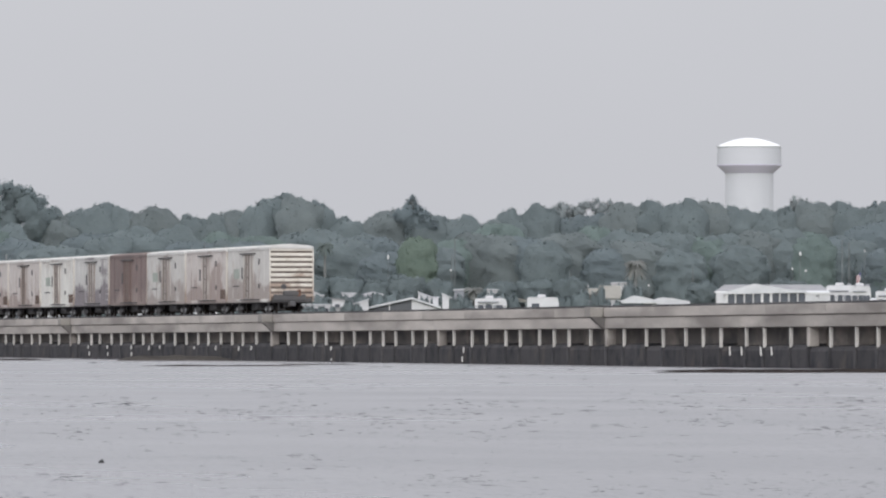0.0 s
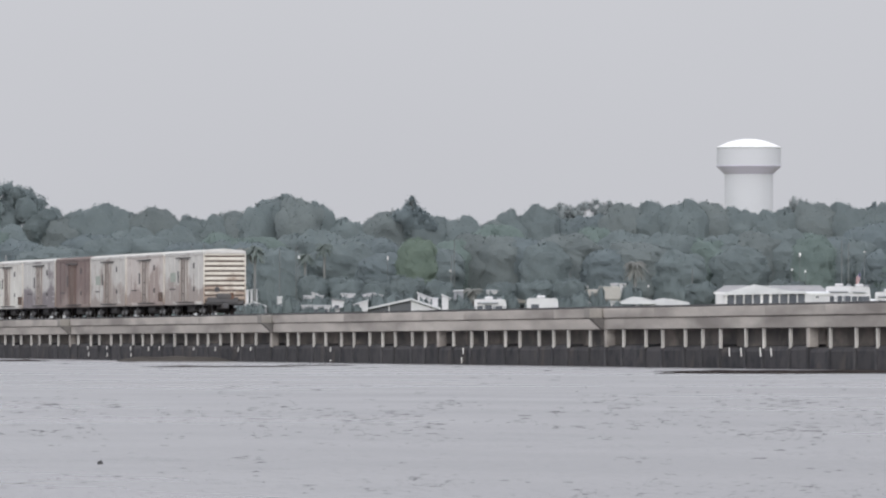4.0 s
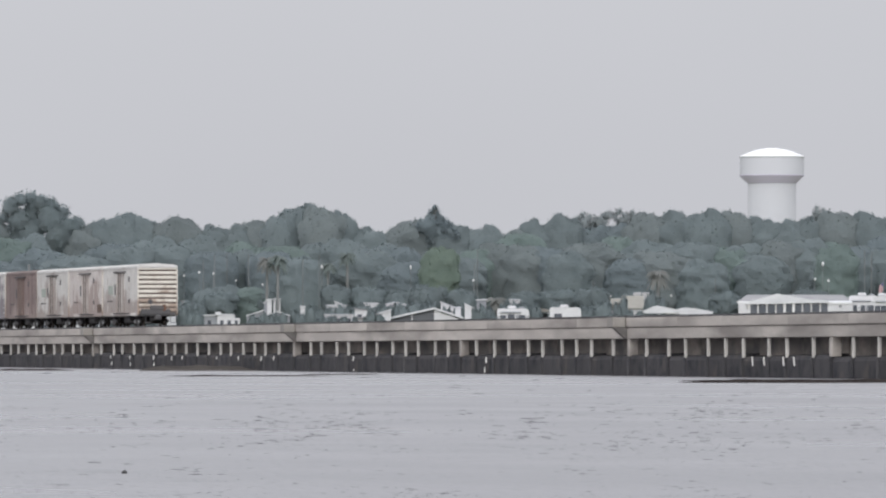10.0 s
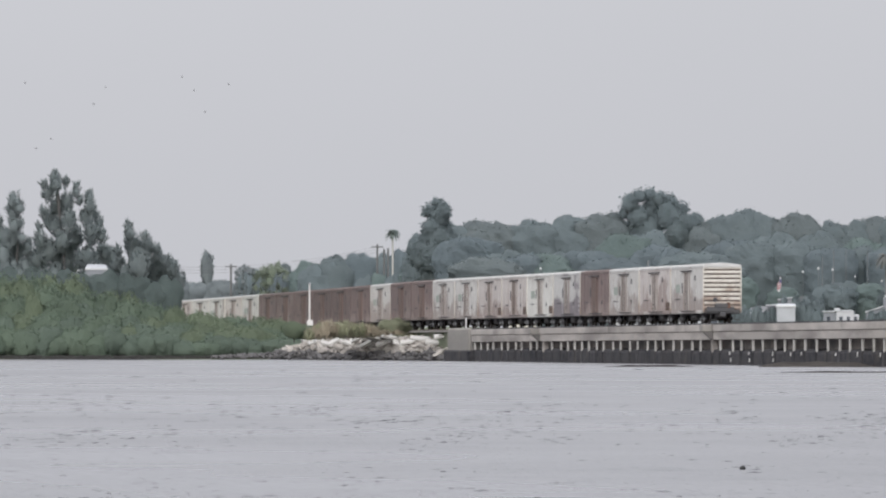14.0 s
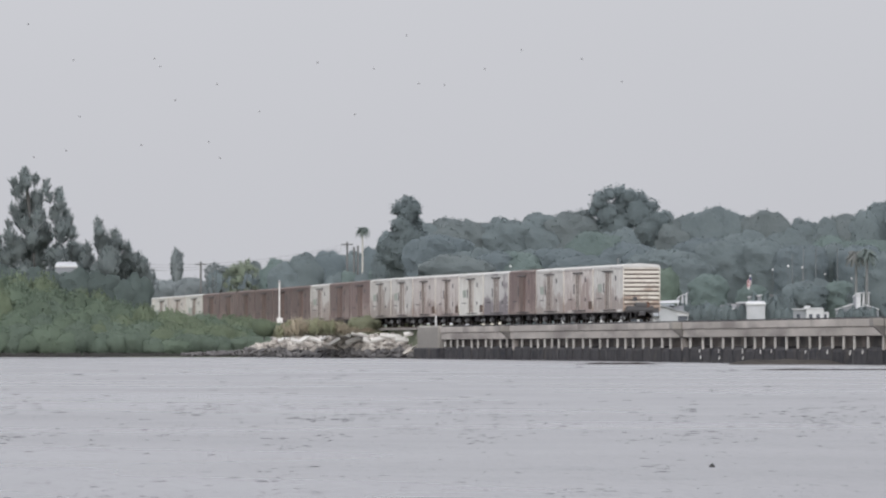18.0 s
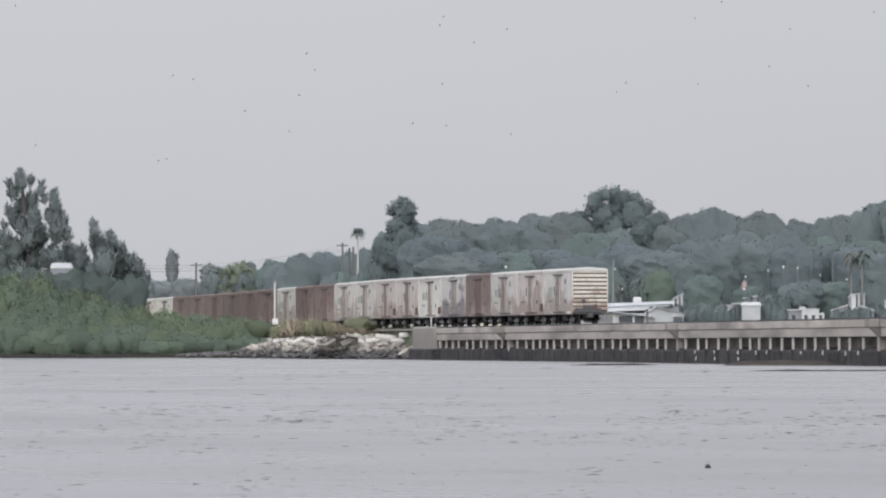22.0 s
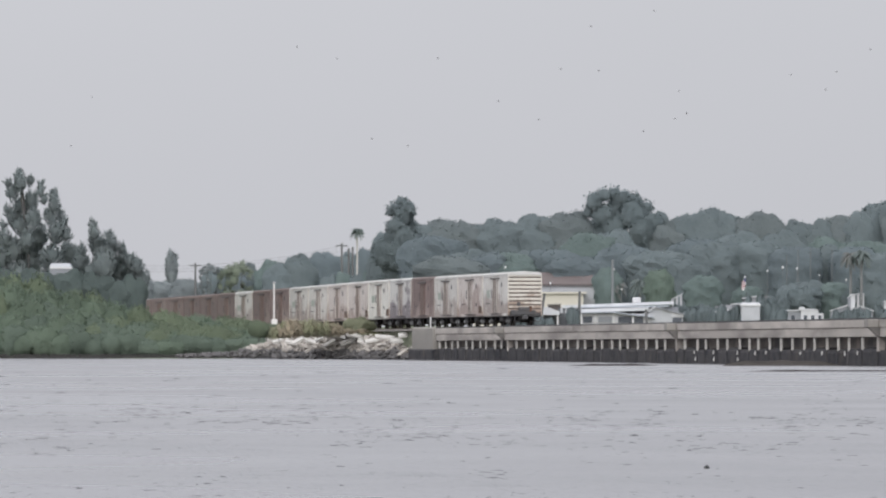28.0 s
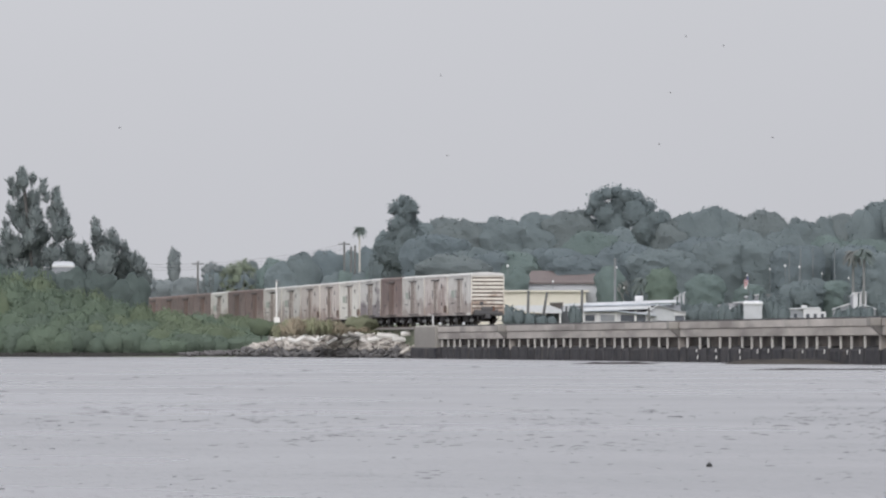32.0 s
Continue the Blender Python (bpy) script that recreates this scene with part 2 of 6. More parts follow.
POLE_GREY = material("grey_galvanised_pole", (0.36, 0.37, 0.37), (0.29, 0.30, 0.31), scale=1.5, rough=0.5)
POLE_FAINT = material("dull_grey_pole", (0.19, 0.20, 0.205), (0.15, 0.16, 0.165), scale=1.5, rough=0.6)
LAMP_WHITE = material("white_lamp_globe", (0.74, 0.74, 0.74), (0.68, 0.68, 0.68), scale=2, rough=0.3)
# White tower paint toned down to the sky's grey for haze.
TOWER = material("haze_greyed_tower_paint", (0.555, 0.56, 0.60), (0.54, 0.545, 0.585), scale=0.08, fine=0.6, bump=0)
TOWER_TOP = material("bright_white_dome_paint", (0.76, 0.765, 0.78), (0.72, 0.725, 0.74), scale=0.08, fine=0.6, bump=0)
TOWER_BAND = material("grey_tower_band", (0.64, 0.60, 0.74), (0.62, 0.58, 0.72), scale=0.08, fine=0.6, bump=0)
FLAG_RED = material("red_cloth", (0.36, 0.13, 0.14), scale=3)
FLAG_WHITE = material("white_cloth", (0.8, 0.8, 0.8), scale=3)
FLAG_BLUE = material("blue_cloth", (0.08, 0.1, 0.25), scale=3)
BIRD = material("dark_feathers", (0.36, 0.36, 0.37), (0.42, 0.42, 0.42), scale=8)
BUOY = material("black_plastic_float", (0.012, 0.012, 0.013), rough=0.5, scale=4)
ROOT = material("dark_wet_root", (0.06, 0.058, 0.055), (0.04, 0.038, 0.036), scale=3)
BARK = material("grey_bark", (0.12, 0.115, 0.11), (0.09, 0.087, 0.083), scale=2, fine=10, bump=0.5)
PALM_BARK = material("pale_palm_bark", (0.21, 0.215, 0.213), (0.16, 0.165, 0.163), scale=2, fine=10)
PALE_BARK = material("bleached_palm_bark", (0.52, 0.50, 0.47), (0.42, 0.4, 0.38), scale=2, fine=10)
# Far-wood leaf colours, greyed and blued to carry the distance haze.
LEAF_OAK = leafy("oak_leaves", (0.110, 0.131, 0.136), (0.128, 0.150, 0.153))
LEAF_BLUE = leafy("haze_blued_leaves", (0.106, 0.127, 0.136), (0.123, 0.146, 0.153))
LEAF_GREEN = leafy("fresher_oak_leaves", (0.106, 0.134, 0.129), (0.126, 0.157, 0.148))
LEAF_BROWNISH = leafy("brownish_oak_leaves", (0.114, 0.131, 0.134), (0.132, 0.150, 0.150))
# Haze of the distance mixed into a paler leaf colour.
LEAF_FAR = leafy("haze_paled_leaves", (0.150, 0.166, 0.170), (0.170, 0.188, 0.190))
LEAF_DARK = leafy("dark_casuarina_needles", (0.146, 0.167, 0.167), (0.168, 0.188, 0.186))
LEAF_MANGROVE = leafy("mangrove_leaves", (0.093, 0.119, 0.092), (0.113, 0.141, 0.105), scale=0.25)
LEAF_MANGROVE_PALE = leafy("yellowish_mangrove_leaves", (0.102, 0.124, 0.088), (0.126, 0.150, 0.103), scale=0.25)
# Bluish haze at the foot of the mangroves, put into this leaf colour.
LEAF_MANGROVE_BLUE = leafy("bluish_mangrove_leaves", (0.090, 0.114, 0.093), (0.109, 0.135, 0.106), scale=0.25)
LEAF_SCRUB = leafy("scrub_leaves", (0.072, 0.090, 0.086), (0.088, 0.107, 0.100))
LEAF_BRIGHT = leafy("bright_green_leaves", (0.108, 0.138, 0.118), (0.134, 0.166, 0.138))
LEAF_YELLOW = leafy("yellow_green_leaves", (0.142, 0.163, 0.130), (0.172, 0.194, 0.152))
LEAF_DRY = leafy("yellowed_weeds", (0.208, 0.212, 0.146), (0.248, 0.250, 0.172))
LEAF_SHRUB = leafy("olive_shrub_leaves", (0.150, 0.157, 0.112), (0.182, 0.187, 0.132))
LEAF_RUSTY = leafy("russet_weeds", (0.25, 0.220, 0.172), (0.30, 0.262, 0.20))
FROND = leafy("palm_fronds", (0.104, 0.122, 0.120), (0.126, 0.145, 0.138))
FROND_DRY = leafy("dry_palm_fronds", (0.128, 0.132, 0.128), (0.148, 0.150, 0.144))

# ---- mesh helpers ----


def link(name, bm, mat, parent=None, label="", at=None):
    me = bpy.data.meshes.new(name)
    bm.to_mesh(me)
    bm.free()
    me.materials.append(mat)
    ob = new(name, me)
    if parent is not None:
        ob.parent = parent
    if at is not None:
        ob.matrix_basis = at
    if label:
        ob["label"] = label
    return ob


def part(name, bm, mat, parent, label="", at=None):
    return link(name, bm, mat, parent, label, at)


def share(name, mesh, parent, m):
    ob = new(name, mesh)
    ob.parent = parent
    ob.matrix_basis = m
    return ob


def thing(name, label, category, m=None, group="", kind=""):
    ob = new(name)
    ob.empty_display_size = 0.5
    if m is not None:
        ob.matrix_basis = m
    return tagged(ob, label, category, group, kind)


def box(bm, x0, x1, y0, y1, z0, z1, bevel=0.0):
    r = bmesh.ops.create_cube(bm, size=1.0, matrix=Matrix.Translation(((x0 + x1) / 2, (y0 + y1) / 2, (z0 + z1) / 2))
                              @ Matrix.Diagonal((abs(x1 - x0), abs(y1 - y0), abs(z1 - z0), 1)))
    if bevel:
        edges = list({e for v in r["verts"] for e in v.link_edges})
        bmesh.ops.bevel(bm, geom=edges, offset=bevel, segments=1, affect="EDGES", clamp_overlap=True)
    return bm


def boxed(x0, x1, y0, y1, z0, z1, bevel=0.0):
    return box(bmesh.new(), x0, x1, y0, y1, z0, z1, bevel)


def rod(bm, a, b, r0, r1=None, n=8):
    a, b = Vector(a), Vector(b)
    d = b - a
    m = Matrix.Translation((a + b) / 2) @ d.to_track_quat("Z", "Y").to_matrix().to_4x4()
    bmesh.ops.create_cone(bm, cap_ends=True, segments=n, radius1=r0, radius2=r0 if r1 is None else r1, depth=d.length, matrix=m)
    return bm


def lathe(profile, n=48, smooth=True):
    """A body of revolution from (radius, height) pairs."""
    bm = bmesh.new()
    rings = []
    for r, z in profile:
        rings.append([bm.verts.new((r * math.cos(2 * math.pi * i / n), r * math.sin(2 * math.pi * i / n), z)) for i in range(n)])
    for a, b in zip(rings, rings[1:]):
        for i in range(n):
            bm.faces.new((a[i], a[(i + 1) % n], b[(i + 1) % n], b[i]))
    bm.faces.new(rings[0][::-1])
    bm.faces.new(rings[-1])
    for fc in bm.faces:
        fc.smooth = smooth and len(fc.verts) == 4
    return bm


def prism(points, y0, y1):
    """A prism along y from a closed outline of (x, z) points."""
    bm = bmesh.new()
    a = [bm.verts.new((x, y0, z)) for x, z in points]
    b = [bm.verts.new((x, y1, z)) for x, z in points]
    n = len(points)
    bm.faces.new(a)
    bm.faces.new(b[::-1])
    for i in range(n):
        bm.faces.new((a[(i + 1) % n], a[i], b[i], b[(i + 1) % n]))
    bmesh.ops.recalc_face_normals(bm, faces=bm.faces[:])
    return bm


def raw_mesh(name, verts, faces, mat, smooth=False):
    me = bpy.data.meshes.new(name)
    verts = np.asarray(verts, np.float32)
    faces = np.asarray(faces, np.int32)
    k = faces.shape[1]
    me.vertices.add(len(verts))
    me.vertices.foreach_set("co", verts.ravel())
    me.loops.add(faces.size)
    me.loops.foreach_set("vertex_index", faces.ravel())
    me.polygons.add(len(faces))
    me.polygons.foreach_set("loop_start", np.arange(0, faces.size, k, dtype=np.int32))
    me.polygons.foreach_set("use_smooth", np.full(len(faces), smooth))
    me.materials.append(mat)
    me.update(calc_edges=True)
    return me


# ---- water ----


def water_material():
    m = bpy.data.materials.new("grey_river_water")
    m.use_nodes = True
    n, l = m.node_tree.nodes, m.node_tree.links
    b = n["Principled BSDF"]
    b.inputs["Base Color"].default_value = (0.178, 0.175, 0.187, 1)
    b.inputs["Roughness"].default_value = 0.12
    b.inputs["IOR"].default_value = 1.33
    co = n.new("ShaderNodeTexCoord")
    heights = []
    for scale, detail, stretch in ((1.0, 2, (9.0, 1.2, 1)), (0.12, 3, (0.5, 0.25, 1)), (1.0, 2, (5.0, 0.35, 1))):
        mp = n.new("ShaderNodeMapping")
        mp.inputs["Scale"].default_value = stretch
        t = n.new("ShaderNodeTexNoise")
        t.inputs["Scale"].default_value, t.inputs["Detail"].default_value = scale, detail
        l.new(co.outputs["Object"], mp.inputs["Vector"])
        l.new(mp.outputs[0], t.inputs["Vector"])
        heights.append(t)
    dash = n.new("ShaderNodeMapRange")
    dash.interpolation_type = "SMOOTHSTEP"
    dash.inputs["From Min"].default_value, dash.inputs["From Max"].default_value = 0.5, 0.72
    l.new(heights[0].outputs["Fac"], dash.inputs["Value"])
    tot = n.new("ShaderNodeMath")
    tot.operation = "MULTIPLY_ADD"
    tot.inputs[1].default_value = 3.0
    l.new(heights[2].outputs["Fac"], tot.inputs[0])
    l.new(dash.outputs["Result"], tot.inputs[2])
    bp = n.new("ShaderNodeBump")
    bp.inputs["Strength"].default_value, bp.inputs["Distance"].default_value = 0.7, 0.03
    l.new(tot.outputs[0], bp.inputs["Height"])
    l.new(bp.outputs["Normal"], b.inputs["Normal"])
    rr = n.new("ShaderNodeMapRange")
    rr.inputs["To Min"].default_value, rr.inputs["To Max"].default_value = 0.24, 0.34
    rr.inputs["From Min"].default_value, rr.inputs["From Max"].default_value = 0.35, 0.65
    l.new(heights[1].outputs["Fac"], rr.inputs["Value"])
    l.new(rr.outputs["Result"], b.inputs["Roughness"])
    return m


def water_sheet():
    fine_b = np.linspace(0.02, 0.30, 160)
    coarse_b = np.linspace(0.30, 2 * math.pi + 0.02, 60)[1:-1]
    bear = np.concatenate([fine_b, coarse_b])
    near = np.array([0.01, 10, 25, 40, 55])
    mid = 66 * np.exp(np.arange(0, 600) * 0.0027)
    far = mid[-1] * np.exp(np.linspace(0, math.log(4500 / mid[-1]), 40))[1:]
    rad = np.concatenate([near, mid, far])
    B, R = np.meshgrid(bear, rad)
    X, Y = R * np.sin(B), R * np.cos(B)
    rs = np.random.RandomState(4)
    Z = np.zeros_like(X)
    patch = np.zeros_like(X)
    for i in range(10):
        a, w = rs.uniform(0, 6.28), rs.uniform(8, 45)
        patch += np.sin((X * np.cos(a) * 4.0 + Y * np.sin(a) * 0.4) * 6.28 / w + rs.uniform(0, 6.28))
    patch = np.clip(0.4 + patch / 6.0, 0.22, 1.0) ** 1.5
    for i in range(26):
        a = rs.uniform(0.15, 2.99)
        w = rs.uniform(0.7, 1.5)
        ph = (X * np.cos(a) + Y * np.sin(a)) * 6.28 / w + rs.uniform(0, 6.28)
        Z += w * 0.0045 * np.sin(ph)
    Z = np.sign(Z) * np.abs(Z) ** 1.5 * 2.2
    fade = np.clip((620 - R) / 350, 0, 1) * np.clip((R - 60) / 10, 0, 1)
    inside = (B >= 0.02) & (B <= 0.30)
    edge = np.clip((B - 0.02) / 0.01, 0, 1) * np.clip((0.30 - B) / 0.01, 0, 1)
    Z = Z * patch * fade * inside * edge
    nb, nr = len(bear), len(rad)
    verts = np.stack([X, Y, Z], -1).reshape(-1, 3)
    i, j = np.meshgrid(np.arange(nr - 1), np.arange(nb), indexing="ij")
    jn = (j + 1) % nb
    faces = np.stack([i * nb + j, (i + 1) * nb + j, (i + 1) * nb + jn, i * nb + jn], -1).reshape(-1, 4)[:, ::-1]
    me = raw_mesh("water", verts, faces, water_material(), smooth=True)
    return tagged(new("water", me), "calm grey tidal river with small dark ripples", "water", kind="structure")


water = water_sheet()


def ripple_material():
    """River water copied darker: the steep faces' weak reflection is put into its colour."""
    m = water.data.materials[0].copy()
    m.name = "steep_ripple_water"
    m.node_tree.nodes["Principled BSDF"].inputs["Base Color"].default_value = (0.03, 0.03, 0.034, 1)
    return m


RIPPLE = ripple_material()


def wavelets(seed, rafts, singles):
    """Small steep ripples riding on the river, in loose rafts with calm water between them."""
    rs = np.random.RandomState(seed)
    nu, nv = 6, 4
    places = []
    for k in range(rafts):
        drop, b = 70 + 240 * rs.rand(), rs.uniform(0.035, 0.30)
        if math.sin(drop * 0.052 + 0.6) + 0.5 * math.sin(drop * 0.13) < rs.uniform(-0.7, 0.6):
            continue
        for i in range(rs.randint(4, 15)):
            places.append((drop + rs.normal(0, 5.0), b + rs.normal(0, 26) * UNIT))
    places += [(40 + 265 * rs.rand() ** 0.9, rs.uniform(0.035, 0.30)) for k in range(singles)]
    verts, faces = [], []
    for drop, b in places:
        r = EYE.z / (drop * UNIT)
        long, high = rs.uniform(7, 32) * r * UNIT, rs.uniform(0.6, 2.0) * r * UNIT
        deep = high * rs.uniform(2.4, 4.2)
        a = rs.normal(0, 0.2)
        cx, cy = r * math.sin(b), r * math.cos(b)
        p1, p2 = rs.uniform(0, 6.28, 2)
        base = len(verts)
        for i in range(nu):
            f = i / (nu - 1)
            env = math.sin(math.pi * f) ** 0.7 * (1 + 0.35 * math.sin(f * 9 + p1))
            off = 0.5 * deep * math.sin(f * 5 + p2)
            for j in range(nv):
                g = j / (nv - 1)
                x, y = (f - 0.5) * long, (g - 0.5) * deep + off
                verts.append((cx + x * math.cos(a) - y * math.sin(a), cy + x * math.sin(a) + y * math.cos(a), -0.008 + (high * env + 0.008) * (1 - abs(2 * g - 1)) ** 1.3))
        for i in range(nu - 1):
            for j in range(nv - 1):
                q = base + i * nv + j
                faces.append((q, q + nv, q + nv + 1, q + 1))
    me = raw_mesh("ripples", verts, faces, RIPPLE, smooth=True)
    return tagged(new("ripples", me), "small dark ripples on the river surface", "ripples", kind="stuff")


ripple_sets = [wavelets(i + 3, 220, 340) for i in range(4)]

# ---- ground ----


def shore_range(u):
    """Distance of the far shore at a bearing, in metres."""
    if u < -330:
        return 853 + min(1.0, (-330 - u) / 310.0) * 80 + 2 * math.sin(u / 90.0)
    return 853 + min(1.0, (u + 330) / 200.0) * 85


def ground_sheet():
    us = np.concatenate([np.linspace(-7000, -1300, 16), np.linspace(-1250, 1700, 100), np.linspace(1900, 9000, 16)])
    steps = [-60, -12, 0, 3, 8, 20, 45, 120, 400, 1200, 3800]
    lift = [-3, -1.2, -0.05, 0.6, 1.4, 2.2, 2.9, 3.2, 4.0, 5.0, 6.0]
    low_lift = [-3, -1.2, -0.1, 0.05, 0.1, 0.3, 0.9, 1.1, 1.2, 3.0, 5.0]
    verts, faces = [], []
    for u in us:
        s = shore_range(float(u))
        flat = min(1.0, max(0.0, (-400 - u) / 150.0))
        for d, z, z2 in zip(steps, lift, low_lift):
            z = z + (z2 - z) * flat
            p = spot(float(u), 0, s + d)
            verts.append((p.x, p.y, z + 0.25 * noise.noise(Vector((p.x * 0.05, p.y * 0.05, 0))) * (d > 8)))
    k = len(steps)
    for a in range(len(us) - 1):
        for b in range(k - 1):
            faces.append((a * k + b, (a + 1) * k + b, (a + 1) * k + b + 1, a * k + b + 1))
    me = raw_mesh("ground", verts, np.array(faces)[:, ::-1], SAND, smooth=True)
    return tagged(new("ground", me), "low grassy far bank behind the bridge", "ground", kind="structure")


ground_sheet()

bm = bmesh.new()
bmesh.ops.create_grid(bm, x_segments=24, y_segments=10, size=1)
for v in bm.verts:
    v.co = Vector((v.co.x * 60, -40 + v.co.y * 34, -0.3 + 0.9 * min(1, max(0, -(v.co.y - 1) * 3)) + 0.1 * noise.noise(v.co * 9)))
tagged(link("near_bank", bm, SAND), "grassy near bank of the river", "ground", kind="structure")


def mud_bank(name, u0, u1, v, high, deep, label):
    """A low strip of mud standing out of the water."""
    r = EYE.z / (-v * UNIT)
    n, verts, faces = 60, [], []
    rows = 7
    for i in range(n + 1):
        f = i / n
        u = u0 + (u1 - u0) * f
        taper = min(1, f * 5, (1 - f) * 5) ** 0.6
        for j in range(rows):
            g = j / (rows - 1)
            p = spot(u, 0, r + (g - 0.5) * deep + 3 * noise.noise(Vector((f * 4, v, 0))))
            z = high * taper * math.sin(math.pi * g) * (0.8 + 0.35 * noise.noise(Vector((f * 7, g * 2, v)))) - 0.03
            verts.append((p.x, p.y, z))
    for i in range(n):
        for j in range(rows - 1):
            a = i * rows + j
            faces.append((a, a + rows, a + rows + 1, a + 1))
    me = raw_mesh(name, verts, np.array(faces)[:, ::-1], MUD_DRY if high > 0.4 else MUD, smooth=True)
    tagged(new(name, me), label, "mudflat")


mud_bank("mud_bar", 236, 560, -47.5, 0.11, 12, "thin dark mud bar in the shallow water")
mud_bank("mud_bar", 480, 640, -45.0, 0.09, 10, "thin dark mud bar in the shallow water")
mud_bank("mud_bar", 1135, 1720, -56.0, 0.12, 12, "long dark mud bar beside the bridge foot")
mud_bank("mud_bank", 205, 420, -38.0, 0.45, 10, "brown mud bank at the foot of the trestle")
mud_bank("mud_bank", -70, 96, -37.6, 0.16, 6, "brown mud bank at the foot of the trestle")
mud_bank("mud_bank", 1150, 1750, -59.0, 0.20, 8, "brown mud bank at the foot of the trestle")

# ---- mangrove roots ----


def stilt_roots():
    """Dark arching roots under the mangroves, standing in the water."""
    rs = np.random.RandomState(23)
    verts, faces = [], []
    for i in range(2400):
        u = rs.uniform(-1240, -585)
        s = max(shore_range(u) + 2.0, 937.0 - 0.25 * max(0.0, u + 660))
        p = spot(u, 0, s + rs.uniform(-1.2, 0.8))
        h, w, lean = rs.uniform(0.15, 0.5), rs.uniform(0.03, 0.06), rs.normal(0, 0.22)
        k = len(verts)
        for z, c, off in ((-0.3, w, 0.0), (h * 0.6, w * 0.8, lean * 0.4), (h, w * 0.6, lean)):
            verts += [(p.x + off - c, p.y - c, z), (p.x + off + c, p.y - c, z), (p.x + off, p.y + c, z)]
        for j in (0, 3):
            for e in range(3):
                faces.append((k + j + e, k + j + (e + 1) % 3, k + j + 3 + (e + 1) % 3, k + j + 3 + e))
    tagged(new("mangrove_roots", raw_mesh("mangrove_roots", verts, faces, ROOT)), "dark tangle of stilt roots at the waterline", "roots", kind="stuff")


stilt_roots()

# ---- bridge ----
bridge = thing("trestle_bridge", "long low weathered concrete railway trestle over water", "bridge", Matrix.Translation((FACE_X, 0, 0)))
BAYS = (4.4, 5.4, 4.5, 4.1, 5.9, 4.1, 5.9, 4.2, 4.2, 5.6, 4.2, 5.7, 4.4, 4.4, 5.9, 4.1, 4.1, 5.5, 4.2, 5.8, 4.3, 5.6, 4.6,
        4.3, 4.2, 5.6, 4.2, 4.4, 5.5, 4.4, 5.6, 4.3, 5.7, 4.0, 6.1, 6.2, 5.4, 4.3, 4.6, 5.2, 4.3, 5.1, 4.9, 5.0, 5.1, 4.1,
        4.4, 5.8, 4.6, 5.7, 4.1, 6.2, 4.0, 6.1, 4.3, 5.6, 4.4, 5.5, 4.2, 4.4, 5.6, 4.3, 5.5, 4.3, 5.7, 4.1, 4.8, 4.2, 4.5,
        4.3, 4.3, 5.8, 5.5, 4.5, 4.2, 6.1, 3.9, 5.5, 4.4, 6.0, 4.1)
bents = [425.5]
for b in BAYS:
    bents.append(bents[-1] + b)
front = [425.5]
for i in range(22):
    front.append(front[-1] - (4.4, 5.7, 4.2, 5.6, 4.3)[i % 5])
bents = sorted(front[1:] + bents)
while bents[-1] < 826:
    bents.append(bents[-1] + 4.6)
bents = [b for b in bents if b < 830.5]
WIDE = (439.8, 488.1, 536.6, 594.9, 683.0, 783.0)
JOINTS = (396.0, 488.4, 593.8, 683.0, 783.0)
Y_START, Y_END = bents[0] - 2, 831.0



def sag(y):
    """The deck falls slightly towards the far bank."""
    return -0.00075 * (y - 490)


def sloped(bm):
    for v in bm.verts:
        v.co.z += sag(v.co.y)
    return bm


column_mesh = link("column", boxed(0.02, 0.18, -0.095, 0.095, 1.0, 2.04, 0.015), COLUMN)
pier_mesh = link("pier", boxed(0.0, 0.5, -0.3, 0.3, 1.05, 2.04, 0.03), CONCRETE)
pile_mesh = link("foot_post", boxed(-0.07, 0.3, -0.15, 0.15, -0.6, 1.04, 0.05), TIDE_LINE)
for i, y in enumerate(bents):
    wide = any(abs(y - w) < 2.4 for w in WIDE)
    share("pier" if wide else "column", (pier_mesh if wide else column_mesh).data, bridge, Matrix.Translation((0, y, sag(y))))
    share("foot_post", pile_mesh.data, bridge, Matrix.Translation((0, y, 0.05 * math.sin(i * 2.3))))
for o in (column_mesh, pier_mesh, pile_mesh):
    bpy.data.objects.remove(o)
panel_cache, tide_cache = {}, {}
for i, (a, b) in enumerate(zip(bents, bents[1:])):
    w = round(b - a, 1)
    key = (w, i * 7 % 4)
    if w not in panel_cache:
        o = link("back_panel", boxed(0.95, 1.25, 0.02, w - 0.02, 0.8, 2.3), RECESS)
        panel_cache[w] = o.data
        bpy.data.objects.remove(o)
    if key not in tide_cache:
        top = 1.06 + 0.035 * key[1]
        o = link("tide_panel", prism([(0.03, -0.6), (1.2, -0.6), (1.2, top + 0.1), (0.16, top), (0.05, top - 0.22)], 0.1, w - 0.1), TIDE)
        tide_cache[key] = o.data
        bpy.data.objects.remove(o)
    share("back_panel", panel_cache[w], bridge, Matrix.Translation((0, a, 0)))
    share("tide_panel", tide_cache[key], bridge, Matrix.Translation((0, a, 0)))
cuts = [Y_START] + [j for j in JOINTS if j > Y_START] + [Y_END]
